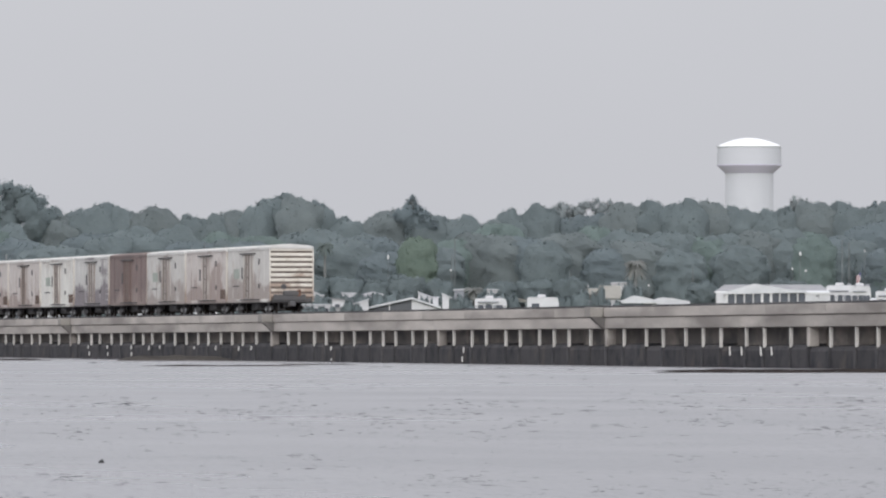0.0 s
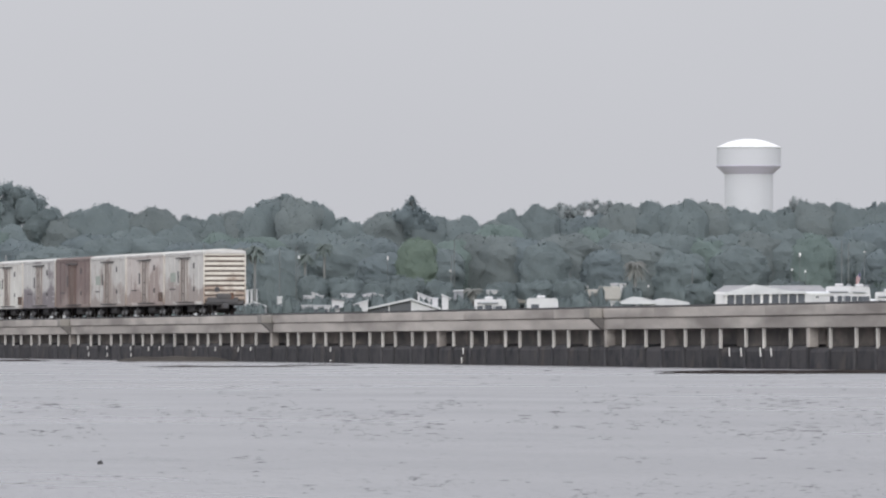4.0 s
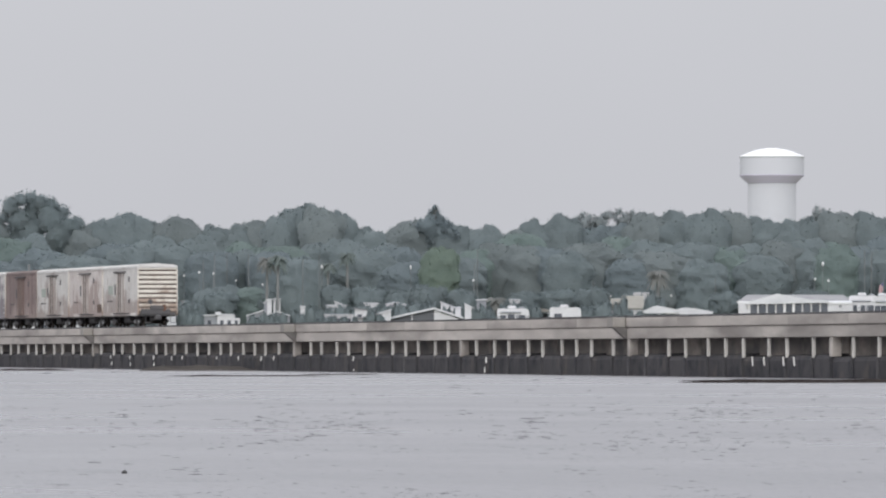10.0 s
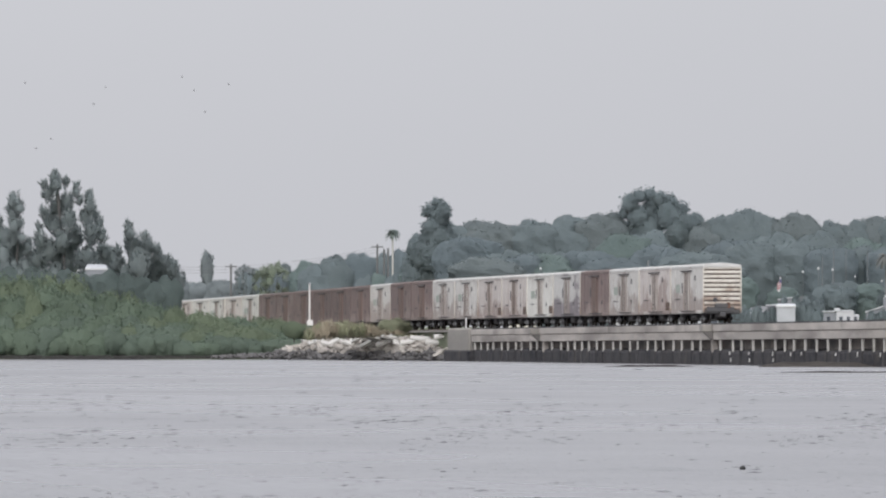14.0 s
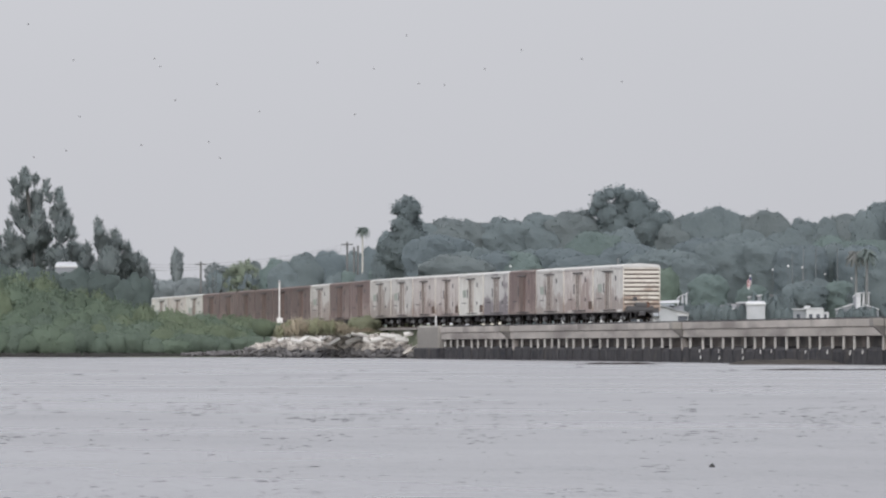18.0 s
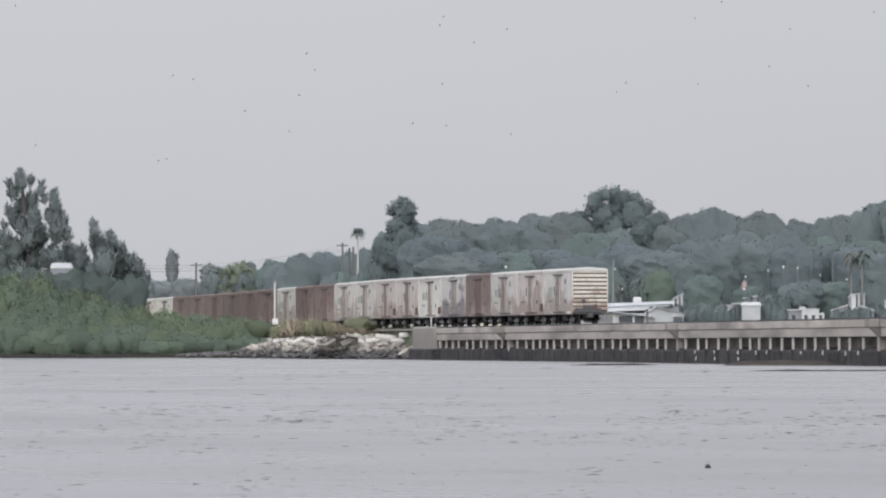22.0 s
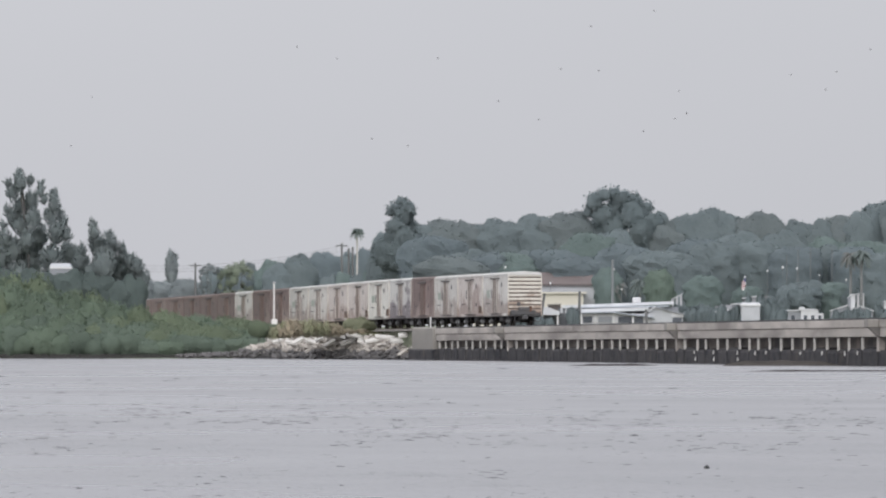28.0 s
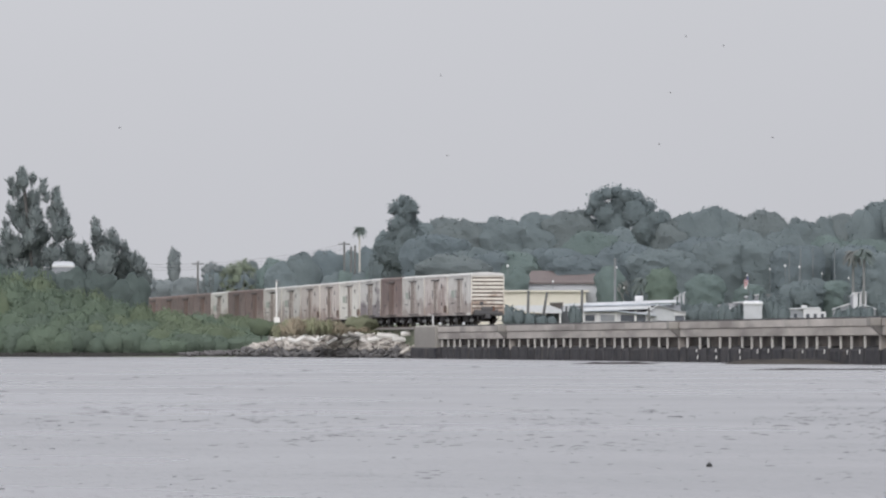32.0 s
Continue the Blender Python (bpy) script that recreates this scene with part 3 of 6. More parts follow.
for a, b in zip(cuts, cuts[1:]):
    part("girder", sloped(boxed(-0.04, 5.0, a + 0.03, b - 0.03, 2.02, 2.61, 0.03)), CONCRETE, bridge)
    k = max(1, round((b - a) / 14.0))
    for i in range(k):
        y0, y1 = a + (b - a) * i / k, a + (b - a) * (i + 1) / k
        part("parapet", sloped(boxed(-0.10, 0.24, y0 + 0.012, y1 - 0.012, 2.65, 3.16, 0.025)), CONCRETE, bridge)
        part("far_parapet", sloped(boxed(4.76, 5.1, y0 + 0.012, y1 - 0.012, 2.65, 3.16, 0.025)), CONCRETE, bridge)
    part("cable_duct", sloped(rod(bmesh.new(), (0.03, a + 0.05, 3.215), (0.03, b - 0.05, 3.215), 0.06, 0.06, 6)), TIDE_LINE, bridge, "thin black cable along the parapet top")
    part("ledge", sloped(boxed(-0.02, 4.9, a + 0.03, b - 0.03, 2.60, 2.66)), RECESS, bridge)
for y in JOINTS[1:]:
    bm = prism([(-0.80, 2.64), (0.2, 2.64), (0.2, 2.0), (-0.06, 2.0), (-0.2, 2.08)], y - 0.2, y + 0.35)
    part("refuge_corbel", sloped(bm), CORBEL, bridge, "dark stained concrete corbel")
    part("refuge_parapet", sloped(boxed(-0.86, -0.13, y - 0.25, y + 1.3, 2.64, 3.18, 0.03)), REFUGE, bridge, "small grey refuge jutting from the parapet")
# Pale rods standing in for bright water seen through gaps between the piles.
for y, z0, z1, lean in ((456.5, 0.62, 1.05, 0.10), (453.8, 0.62, 1.05, 0.10), (449.4, 0.62, 1.05, 0.12), (447.0, 0.62, 1.05, 0.12),
                        (528.0, 0.10, 0.42, 0.06), (527.6, 0.66, 0.98, 0.06), (571.5, 0.10, 0.2, 0.0), (571.6, 0.72, 1.0, 0.0),
                        (601.6, 0.72, 1.0, 0.0), (606.6, 0.66, 0.98, 0.0), (615.9, 0.7, 1.0, 0.0), (644.8, 0.68, 0.98, 0.0),
                        (653.0, 0.7, 1.0, 0.0), (652.8, 0.25, 0.5, 0.0), (664.2, 0.75, 1.0, 0.0), (664.0, 0.25, 0.5, 0.0),
                        (673.5, 0.75, 1.0, 0.0), (673.0, 0.25, 0.52, 0.0), (640.0, 0.75, 1.0, 0.0), (625.0, 0.75, 0.95, 0.0)):
    bm = bmesh.new()
    rod(bm, (-0.20, y - lean, z0), (-0.17, y + lean * 1.5, z1), 0.042, 0.038, 6)
    part("fender_stake", bm, PALE_POST, bridge, "pale rod standing in for light through a trestle gap")
part("abutment", boxed(-0.3, 5.2, Y_END, Y_END + 16, -0.5, 3.05, 0.15), REFUGE, bridge, "grey concrete end wall of the trestle")
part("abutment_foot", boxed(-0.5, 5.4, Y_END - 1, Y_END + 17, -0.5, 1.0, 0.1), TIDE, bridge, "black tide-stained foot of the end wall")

# ---- track ----
track = thing("railway_track", "single railway track on ballast", "track", Matrix.Translation((TRACK_X, 0, 0)), kind="structure")


def line_at(y):
    """Place of the track's centre on the rails: straight over the bridge, then bending gently west and falling."""
    return Vector((TRACK_X - 4e-5 * max(0.0, y - 880) ** 2, y, RAIL_Z - 0.0035 * max(0.0, y - 885)))


def along_line(profile, ys):
    """A body of the given (x, z) outline that follows the track."""
    bm = bmesh.new()
    rings = []
    for y in ys:
        c = line_at(y)
        rings.append([bm.verts.new((x + c.x - TRACK_X, y, (z + c.z - RAIL_Z) if z > 0 else z)) for x, z in profile])
    n = len(profile)
    for a, b in zip(rings, rings[1:]):
        for k in range(n):
            bm.faces.new((a[k], a[(k + 1) % n], b[(k + 1) % n], b[k]))
    bm.faces.new(rings[0])
    bm.faces.new(rings[-1][::-1])
    bmesh.ops.recalc_face_normals(bm, faces=bm.faces[:])
    return bm


STATIONS = [Y_START, 880] + [880 + 20 * i for i in range(1, 21)]
part("ballast_bed", along_line([(-2.3, 2.7), (-1.7, 2.9), (1.7, 2.9), (2.3, 2.7)], STATIONS), BALLAST, track)
for x in (-0.72, 0.72):
    part("rail", along_line([(x - 0.035, 2.9), (x - 0.035, 3.01), (x + 0.035, 3.01), (x + 0.035, 2.9)], STATIONS), STEEL, track)
part("embankment", along_line([(-1.95, -0.5), (-1.9, 2.69), (3, 2.69), (9, -0.5)], [Y_END + 15.9] + STATIONS[1:]), SAND, track)

# ---- boxcars ----
CAR = 17.5


def body_outline(w, z0, z1, r):
    pts = [(-w, z0), (-w, z1 - r)]
    for i in range(1, 5):
        a = math.pi - i * math.pi / 10
        pts.append((-w + r + r * math.cos(a), z1 - r + r * math.sin(a)))
    pts.append((0, z1 + 0.06))
    pts += [(-x, z) for x, z in pts[-2::-1]]
    return pts


def bogie(car, y):
    frame_bm = bmesh.new()
    for x in (-1.02, 1.02):
        box(frame_bm, x - 0.08, x + 0.08, y - 1.25, y + 1.25, 0.42, 0.66, 0.04)
        box(frame_bm, x - 0.09, x + 0.09, y - 0.3, y + 0.3, 0.2, 0.85, 0.04)
    box(frame_bm, -1.0, 1.0, y - 0.2, y + 0.2, 0.5, 0.9, 0.03)
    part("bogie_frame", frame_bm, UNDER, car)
    for k, dy in enumerate((-0.88, 0.88)):
        if (y + k) % 3 < 1.2:
            part("journal_cap", rod(bmesh.new(), (-1.16, y + dy, 0.46), (-1.09, y + dy, 0.46), 0.12, 0.14, 10), POLE_GREY, car, "pale journal box cap")
    for dy in (-0.88, 0.88):
        bm = bmesh.new()
        for x in (-0.74, 0.74):
            rod(bm, (x - 0.07, 0, 0), (x + 0.07, 0, 0), 0.42, 0.42, 16)
        rod(bm, (-0.9, 0, 0), (0.9, 0, 0), 0.08, 0.08, 8)
        box(bm, -0.82, -0.815, -0.3, 0.3, -0.06, 0.06)
        part("wheelset", bm, WHEEL, car, at=Matrix.Translation((0, y + dy, 0.42)))


def boxcar(paint, end_paint, label, roof=WHITE_ROOF, ladder=False, mark=None, vents=False):
    """One insulated boxcar, 17.5 m over couplers; y = 0 at its rear coupler face, z = 0 on the rails."""
    car = thing("boxcar", label, "boxcar", group="boxcars of the train")
    y0, y1 = 0.3, CAR - 0.3
    body = part("body", prism(body_outline(1.46, 1.02, 4.66, 0.1), y0 + 0.06, y1 - 0.06), paint, car)
    part("roof", prism([(-1.5, 4.52), (-1.5, 4.60), (-1.3, 4.68), (0, 4.76), (1.3, 4.68), (1.5, 4.60), (1.5, 4.52)], y0, y1), roof, car,
         "white painted roof" if roof is WHITE_ROOF else "")
    for i in range(14):
        y = y0 + 0.6 + i * (y1 - y0 - 1.2) / 13
        part("roof_rib", prism([(-1.3, 4.67), (0, 4.77), (1.3, 4.67), (1.3, 4.70), (0, 4.80), (-1.3, 4.70)], y - 0.04, y + 0.04), roof, car)
    for side in (-1, 1):
        x = side * 1.46
        xo = side * 1.50
        part("side_sill", boxed(min(x, xo), max(x, xo), y0, y1, 0.92, 1.14, 0.01), paint, car)
        part("top_chord", boxed(min(x, xo), max(x, xo), y0, y1, 4.40, 4.52, 0.01), paint, car)
        for i in range(9):
            y = y0 + 0.12 + i * (y1 - y0 - 0.24) / 8
            if abs(y - 8.75) > 1.7:
                part("side_post", boxed(min(x, x + side * 0.03), max(x, x + side * 0.03), y - 0.05, y + 0.05, 1.14, 4.34), paint, car)
        door = part("plug_door", boxed(min(x, x + side * 0.06), max(x, x + side * 0.06), 7.2, 10.3, 1.16, 4.14, 0.015), DOOR if roof is WHITE_ROOF else DOOR_BROWN, car)
        for dy in (7.5, 8.2, 9.3, 10.0):
            bm = rod(bmesh.new(), (x + side * 0.09, dy, 1.2), (x + side * 0.09, dy, 4.1), 0.03, 0.03, 6)
            part("lock_rod", bm, DOOR_ROD if dy in (8.2, 9.3) else paint, door)
        for z in (1.7, 2.6, 3.5):
            part("lock_bar", boxed(min(x + side * 0.06, x + side * 0.1), max(x + side * 0.06, x + side * 0.1), 8.2, 9.3, z - 0.035, z + 0.035), DOOR_ROD, door)
        part("door_track", boxed(min(x, x + side * 0.14), max(x, x + side * 0.14), 6.0, 11.6, 4.16, 4.25), MARK, car, "dark door track")
        part("door_rail", boxed(min(x, x + side * 0.13), max(x, x + side * 0.13), 4.2, 11.6, 1.06, 1.13), MARK, car)
        part("placard", boxed(min(x, x + side * 0.035), max(x, x + side * 0.035), 4.3, 4.75, 3.45, 3.85), MARK, car, "small dark placard")
        part("placard", boxed(min(x, x + side * 0.035), max(x, x + side * 0.035), 4.3, 4.75, 1.85, 2.15), MARK, car, "small dark placard")
        if mark:
            part("reporting_mark", boxed(min(x, x + side * 0.034), max(x, x + side * 0.034), 12.4, 14.6, 2.55, 3.2), mark, car, "faded green block")
        part("stencil_bar", boxed(min(x, x + side * 0.034), max(x, x + side * 0.034), 10.9, 11.5, 2.5, 3.3), MARK, car, "unreadable dark stencil strip")
        part("stencil_bar", boxed(min(x, x + side * 0.034), max(x, x + side * 0.034), 12.6, 15.0, 2.0, 2.08), MARK, car, "unreadable dark stencil strip")
        for yv in ((0.7, 1.8) if vents else ()):
            grille = part("vent_grille", boxed(min(x, x + side * 0.04), max(x, x + side * 0.04), yv, yv + 0.8, 1.2, 1.85), END_DARK, car, "dark grimy vent grille")
            for k in range(5):
                z = 1.25 + k * 0.12
                part("slat", boxed(min(x, x + side * 0.06), max(x, x + side * 0.06), yv + 0.05, yv + 0.75, z, z + 0.05), RUST, grille)
        for yl in ((0.56,) if ladder else ()):
            bm = bmesh.new()
            for k in range(8):
                z = 1.4 + k * 0.4
                box(bm, min(x, x + side * 0.11), max(x, x + side * 0.11), yl, yl + 0.45, z - 0.02, z + 0.02)
            part("ladder", bm, WHITE_ROOF, car, "white ladder rungs")
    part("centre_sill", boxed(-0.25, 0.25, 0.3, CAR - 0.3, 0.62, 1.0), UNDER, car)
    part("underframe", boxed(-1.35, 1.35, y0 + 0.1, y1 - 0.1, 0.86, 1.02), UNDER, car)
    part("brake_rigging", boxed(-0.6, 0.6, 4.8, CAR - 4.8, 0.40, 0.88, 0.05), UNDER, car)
    part("brake_tank", rod(bmesh.new(), (-0.9, 6.6, 0.68), (-0.9, 8.4, 0.68), 0.2, 0.2, 12), UNDER, car)
    for yy, sg in ((y0, -1), (y1, 1)):
        face = part("end_wall", boxed(-1.44, 1.44, min(yy, yy - sg * 0.05), max(yy, yy - sg * 0.05), 1.02, 4.56), END_DARK, car)
        for k in range(10):
            z = 1.36 + k * 0.34
            out = 0.10 * sg
            prof = bmesh.new()
            box(prof, -1.39, 1.39, min(yy, yy + out), max(yy, yy + out), z - 0.108, z + 0.108, 0.035)
            part("end_rib", prof, end_paint, face)
        part("end_cap", prism([(-1.46, 4.42), (-1.46, 4.56), (-1.32, 4.67), (1.32, 4.67), (1.46, 4.56), (1.46, 4.42)], min(yy, yy + sg * 0.1), max(yy, yy + sg * 0.1)), roof, car)
        for x in (-1.45, 1.45):
            part("corner_post", boxed(x - 0.05, x + 0.05, min(yy - sg * 0.05, yy + sg * 0.06), max(yy - sg * 0.05, yy + sg * 0.06), 1.0, 4.4, 0.015), end_paint, car)
        cp = bmesh.new()
        box(cp, -0.18, 0.18, min(yy, yy + sg * 0.35), max(yy, yy + sg * 0.35), 0.68, 0.95, 0.03)
        box(cp, -0.22, 0.22, min(yy + sg * 0.3, yy + sg * 0.5), max(yy + sg * 0.3, yy + sg * 0.5), 0.62, 1.0, 0.06)
        part("coupler", cp, UNDER, car)
        gear = bmesh.new()
        box(gear, -1.25, 0.95, min(yy, yy + sg * 0.22), max(yy, yy + sg * 0.22), 1.0, 1.42, 0.05)
        box(gear, -0.6, 0.5, min(yy, yy + sg * 0.26), max(yy, yy + sg * 0.26), 1.3, 1.68, 0.08)
        part("brake_gear", gear, UNDER, car, "grimy black brake gear")
        part("rusty_bracket", boxed(0.35, 0.6, min(yy, yy + sg * 0.24), max(yy, yy + sg * 0.24), 1.3, 1.75, 0.02), RUST, car)
        part("end_sill", boxed(-1.3, 1.3, min(yy, yy + sg * 0.16), max(yy, yy + sg * 0.16), 0.92, 1.16, 0.02), UNDER, car)
        hb = rod(bmesh.new(), (-0.55, yy + sg * 0.13, 1.95), (-0.55, yy + sg * 0.17, 1.95), 0.18, 0.18, 16)
        part("brake_wheel", hb, UNDER, car)
        for x in (-0.9, 0.95):
            bm = bmesh.new()
            rod(bm, (x, yy + sg * 0.1, 1.3), (x, yy + sg * 0.16, 0.4), 0.02, 0.02, 6)
            rod(bm, (x + 0.4, yy + sg * 0.1, 1.3), (x + 0.4, yy + sg * 0.16, 0.4), 0.02, 0.02, 6)
            rod(bm, (x, yy + sg * 0.16, 0.42), (x + 0.4, yy + sg * 0.16, 0.42), 0.02, 0.02, 6)
            part("step", bm, UNDER, car)
    bogie(car, 3.0)
    bogie(car, CAR - 3.0)
    return car


ORDER = "wpwbscppwwbbwbbbbbbwpwwpwwpww"
kinds = {
    "w": (CAR_WHITE, END_WHITE, "dirty white insulated boxcar with rust streaks on the bridge", WHITE_ROOF, False, GREEN_MARK),
    "p": (CAR_PINK, END_WHITE, "white boxcar washed pink by rust stains", WHITE_ROOF, False, None, True),
    "s": (CAR_STAIN, END_WHITE, "white boxcar with a large sooty stain", WHITE_ROOF, True),
    "c": (CAR_CLEAN, END_WHITE, "bright white boxcar with a clean lower side", WHITE_ROOF, False, GREEN_MARK, True),
    "b": (CAR_BROWN, CAR_BROWN, "oxide brown weathered boxcar", CAR_BROWN),
}
cars, first = [], {}
START_Y, SPEED = 601.04, 6.688
for i, c in enumerate(ORDER):
    m = Matrix.Translation((TRACK_X, START_Y + CAR * i, RAIL_Z))
    if c not in first:
        first[c] = boxcar(*kinds[c])
        first[c].matrix_basis = m
        cars.append(first[c])
    else:
        cars.append(copy_thing(first[c], m))
marker = part("rear_marker", boxed(0.1, 0.26, 0.1, 0.24, 1.2, 1.5, 0.03), RED, cars[0], "red end-of-train marker")

# ---- trees ----


def swell(p, waves):
    """Uneven swelling of a crown's surface at the points p."""
    out = np.zeros(len(p))
    for k, phase, high in waves:
        out += high * np.sin(p @ k + phase)
    return out


def wave_set(rs, rough):
    waves = []
    for w in (2.6, 1.9, 1.3, 0.95, 0.7, 0.5):
        for i in range(3):
            k = rs.normal(size=3)
            waves.append((k / np.linalg.norm(k) * 6.28 / w, rs.uniform(0, 6.28), rough * (w / 2.6) ** 0.4 * 0.5))
    return waves


def unit_ball(na, nz):
    """Points of a ball, ring by ring, and its faces."""
    th = np.linspace(0.06, math.pi - 0.06, nz + 1)
    ph = np.arange(na) * 2 * math.pi / na
    ball = np.stack([np.outer(np.sin(th), np.cos(ph)), np.outer(np.sin(th), np.sin(ph)), np.outer(np.cos(th), np.ones(na))], -1).reshape(-1, 3)
    ii, jj = np.meshgrid(np.arange(nz), np.arange(na), indexing="ij")
    return ball, np.stack([ii * na + jj, (ii + 1) * na + jj, (ii + 1) * na + (jj + 1) % na, ii * na + (jj + 1) % na], -1).reshape(-1, 4)


def unit_rows(v):
    return v / np.linalg.norm(v, axis=1)[:, None]


def sprays(c, out, stray, size, rs, tuft):
    """Small bent quads at the points c, facing about along out."""
    n = len(c)
    nrm = unit_rows(out + rs.normal(size=(n, 3)) * np.where(stray, 0.8, 0.22)[:, None])
    along = rs.normal(size=(n, 3))
    if tuft:
        along = out * np.array([0.8, 0.8, 0.3]) + np.array([0, 0, 1.0]) + rs.normal(size=(n, 3)) * 0.25
        nrm = unit_rows(np.cross(along, rs.normal(size=(n, 3))))
    nrm *= np.where((nrm * (out + np.array([0, 0, 0.3]))).sum(1) < 0, -1.0, 1.0)[:, None]
    b = unit_rows(np.cross(nrm, along))
    t = np.cross(b, nrm)
    s = size * rs.uniform(0.5, 1.2, n)[:, None]
    t, b = t * s * (1 + tuft), b * s * rs.uniform(0.55, 0.95, n)[:, None] / (1 + 0.3 * tuft)
    bend = nrm * s * 0.15
    return np.stack([c - t - bend, c - b * 0.9, c + t - bend, c + b], 1).reshape(-1, 3)


def crown_mass(lobes, n, size, rs, loose=0.4, rough=0.085, net=(36, 22)):
    """One closed, uneven mass of foliage round the lobes, and leaf sprays over its outside; loose: how far stray ones stand out, in metres."""
    lobes = np.array(lobes, float)
    waves = wave_set(rs, rough)
    centre = np.array([0, 0, np.average(lobes[:, 2], weights=lobes[:, 3])])
    na, nz = net
    ball, faces = unit_ball(na, nz)
    reach = np.full(len(ball), 0.3)
    for q in lobes:
        o, d = (centre - q[:3]) / q[3:6], ball / q[3:6]
        k, m = (d * d).sum(1), d @ o
        disc = m * m - k * ((o * o).sum() - 1)
        reach = np.maximum(reach, np.where(disc > 0, (np.sqrt(np.maximum(disc, 0)) - m) / k, 0))
    reach = reach.reshape(nz + 1, na)
    for i in range(2):
        up, dn = np.vstack([reach[:1], reach[:-1]]), np.vstack([reach[1:], reach[-1:]])
        reach = 0.44 * reach + 0.14 * (np.roll(reach, 1, 1) + np.roll(reach, -1, 1) + up + dn)
    reach = reach.reshape(-1)
    hull = centre + ball * (reach + 1.1 * np.sqrt(reach) * swell(centre + ball * reach[:, None], waves))[:, None]
    quad = hull[faces]
    nf = np.cross(quad[:, 2] - quad[:, 0], quad[:, 3] - quad[:, 1])
    area = np.linalg.norm(nf, axis=1)
    nf = nf / area[:, None]
    nf *= np.sign((nf * (quad.mean(1) - centre)).sum(1))[:, None]
    pick = rs.choice(len(faces), n, p=area / area.sum())
    f, g = rs.rand(n, 1), rs.rand(n, 1)
    q = quad[pick]
    c = (q[:, 0] * (1 - f) + q[:, 1] * f) * (1 - g) + (q[:, 3] * (1 - f) + q[:, 2] * f) * g
    stray = rs.rand(n) < 0.5
    c = c + nf[pick] * np.where(stray, rs.rand(n) ** 1.5 * loose, rs.uniform(-0.04, 0.10, n))[:, None]
    leaves = sprays(c, nf[pick], stray, size, rs, 0.0)
    out = unit_rows(c - centre)
    soft = unit_rows(out * 0.20 + nf[pick] * 0.12 + rs.normal(size=(n, 3)) * 0.10 + np.array([0, 0, 0.24]))
    hn = unit_rows(ball * 0.27 + np.array([0, 0, 0.24]))
    return np.concatenate([leaves, hull]), np.concatenate([np.arange(4 * n).reshape(-1, 4), faces + 4 * n]), np.concatenate([np.repeat(soft, 4, axis=0), hn])


def cloud(lobes, n, size, rs, loose=0.4, hull=0.9, solid=22, rough=0.085, tuft=0.0):
    """Leaf sprays over the uneven outside of single lobes (x, y, z, rx, ry, rz) with sky between them, and a closed mass within each.
    tuft: how long the sprays are drawn upwards and outwards."""
    lobes = np.array(lobes, float)
    waves = wave_set(rs, rough)
    centre = np.array([0, 0, np.average(lobes[:, 2], weights=lobes[:, 3])])
    area = (lobes[:, 3] * lobes[:, 4] * lobes[:, 5]) ** 0.667
    many = n * 5
    pick = rs.choice(len(lobes), many, p=area / area.sum())
    d = unit_rows(rs.normal(size=(many, 3)))
    c = lobes[pick, :3] + d * lobes[pick, 3:6]
    stray = rs.rand(many) < 0.35
    c = c + d * (lobes[pick, 3] * swell(c, waves) + np.where(stray, rs.rand(many) ** 1.5 * loose, rs.uniform(-0.06, 0.10, many)))[:, None]
    buried = np.zeros(many, bool)
    for q in lobes:
        buried |= (((c - q[:3]) / q[3:6]) ** 2).sum(1) < 0.8
    keep = np.nonzero(~buried)[0][:n]
    c, d, stray = c[keep], d[keep], stray[keep]
    n = len(keep)
    verts = sprays(c, d, stray, size, rs, tuft)
    soft = unit_rows(unit_rows(c - centre) * 0.32 + d * 0.14 + rs.normal(size=(n, 3)) * 0.06 + np.array([0, 0, 0.24]))
    hv, hf, hn = [verts], [np.arange(4 * n).reshape(-1, 4)], [np.repeat(soft, 4, axis=0)]
    if hull:
        ball, bf = unit_ball(9, 6)
        base = len(verts)
        for q in sorted(lobes.tolist(), key=lambda k: -k[3])[:solid]:
            q = np.array(q)
            p = q[:3] + ball * q[3:6] * (hull + swell(q[:3] + ball * q[3:6], waves))[:, None]
            hv.append(p)
            hf.append(bf + base)
            hn.append(unit_rows(unit_rows(p - centre) * 0.32 + ball * 0.14 + np.array([0, 0, 0.24])))
            base += len(ball)
    return np.concatenate(hv), np.concatenate(hf), np.concatenate(hn)


def limbs(bm, base, lobes, r, rs, count=7):
    for k in range(min(count, len(lobes))):
        q = lobes[k]
        mid = Vector((q[0] * 0.45, q[1] * 0.45, base + (q[2] - base) * 0.55))
        rod(bm, (0, 0, base), mid, r * 0.55, r * 0.35, 6)
        rod(bm, mid, (q[0], q[1], q[2]), r * 0.35, r * 0.1, 6)


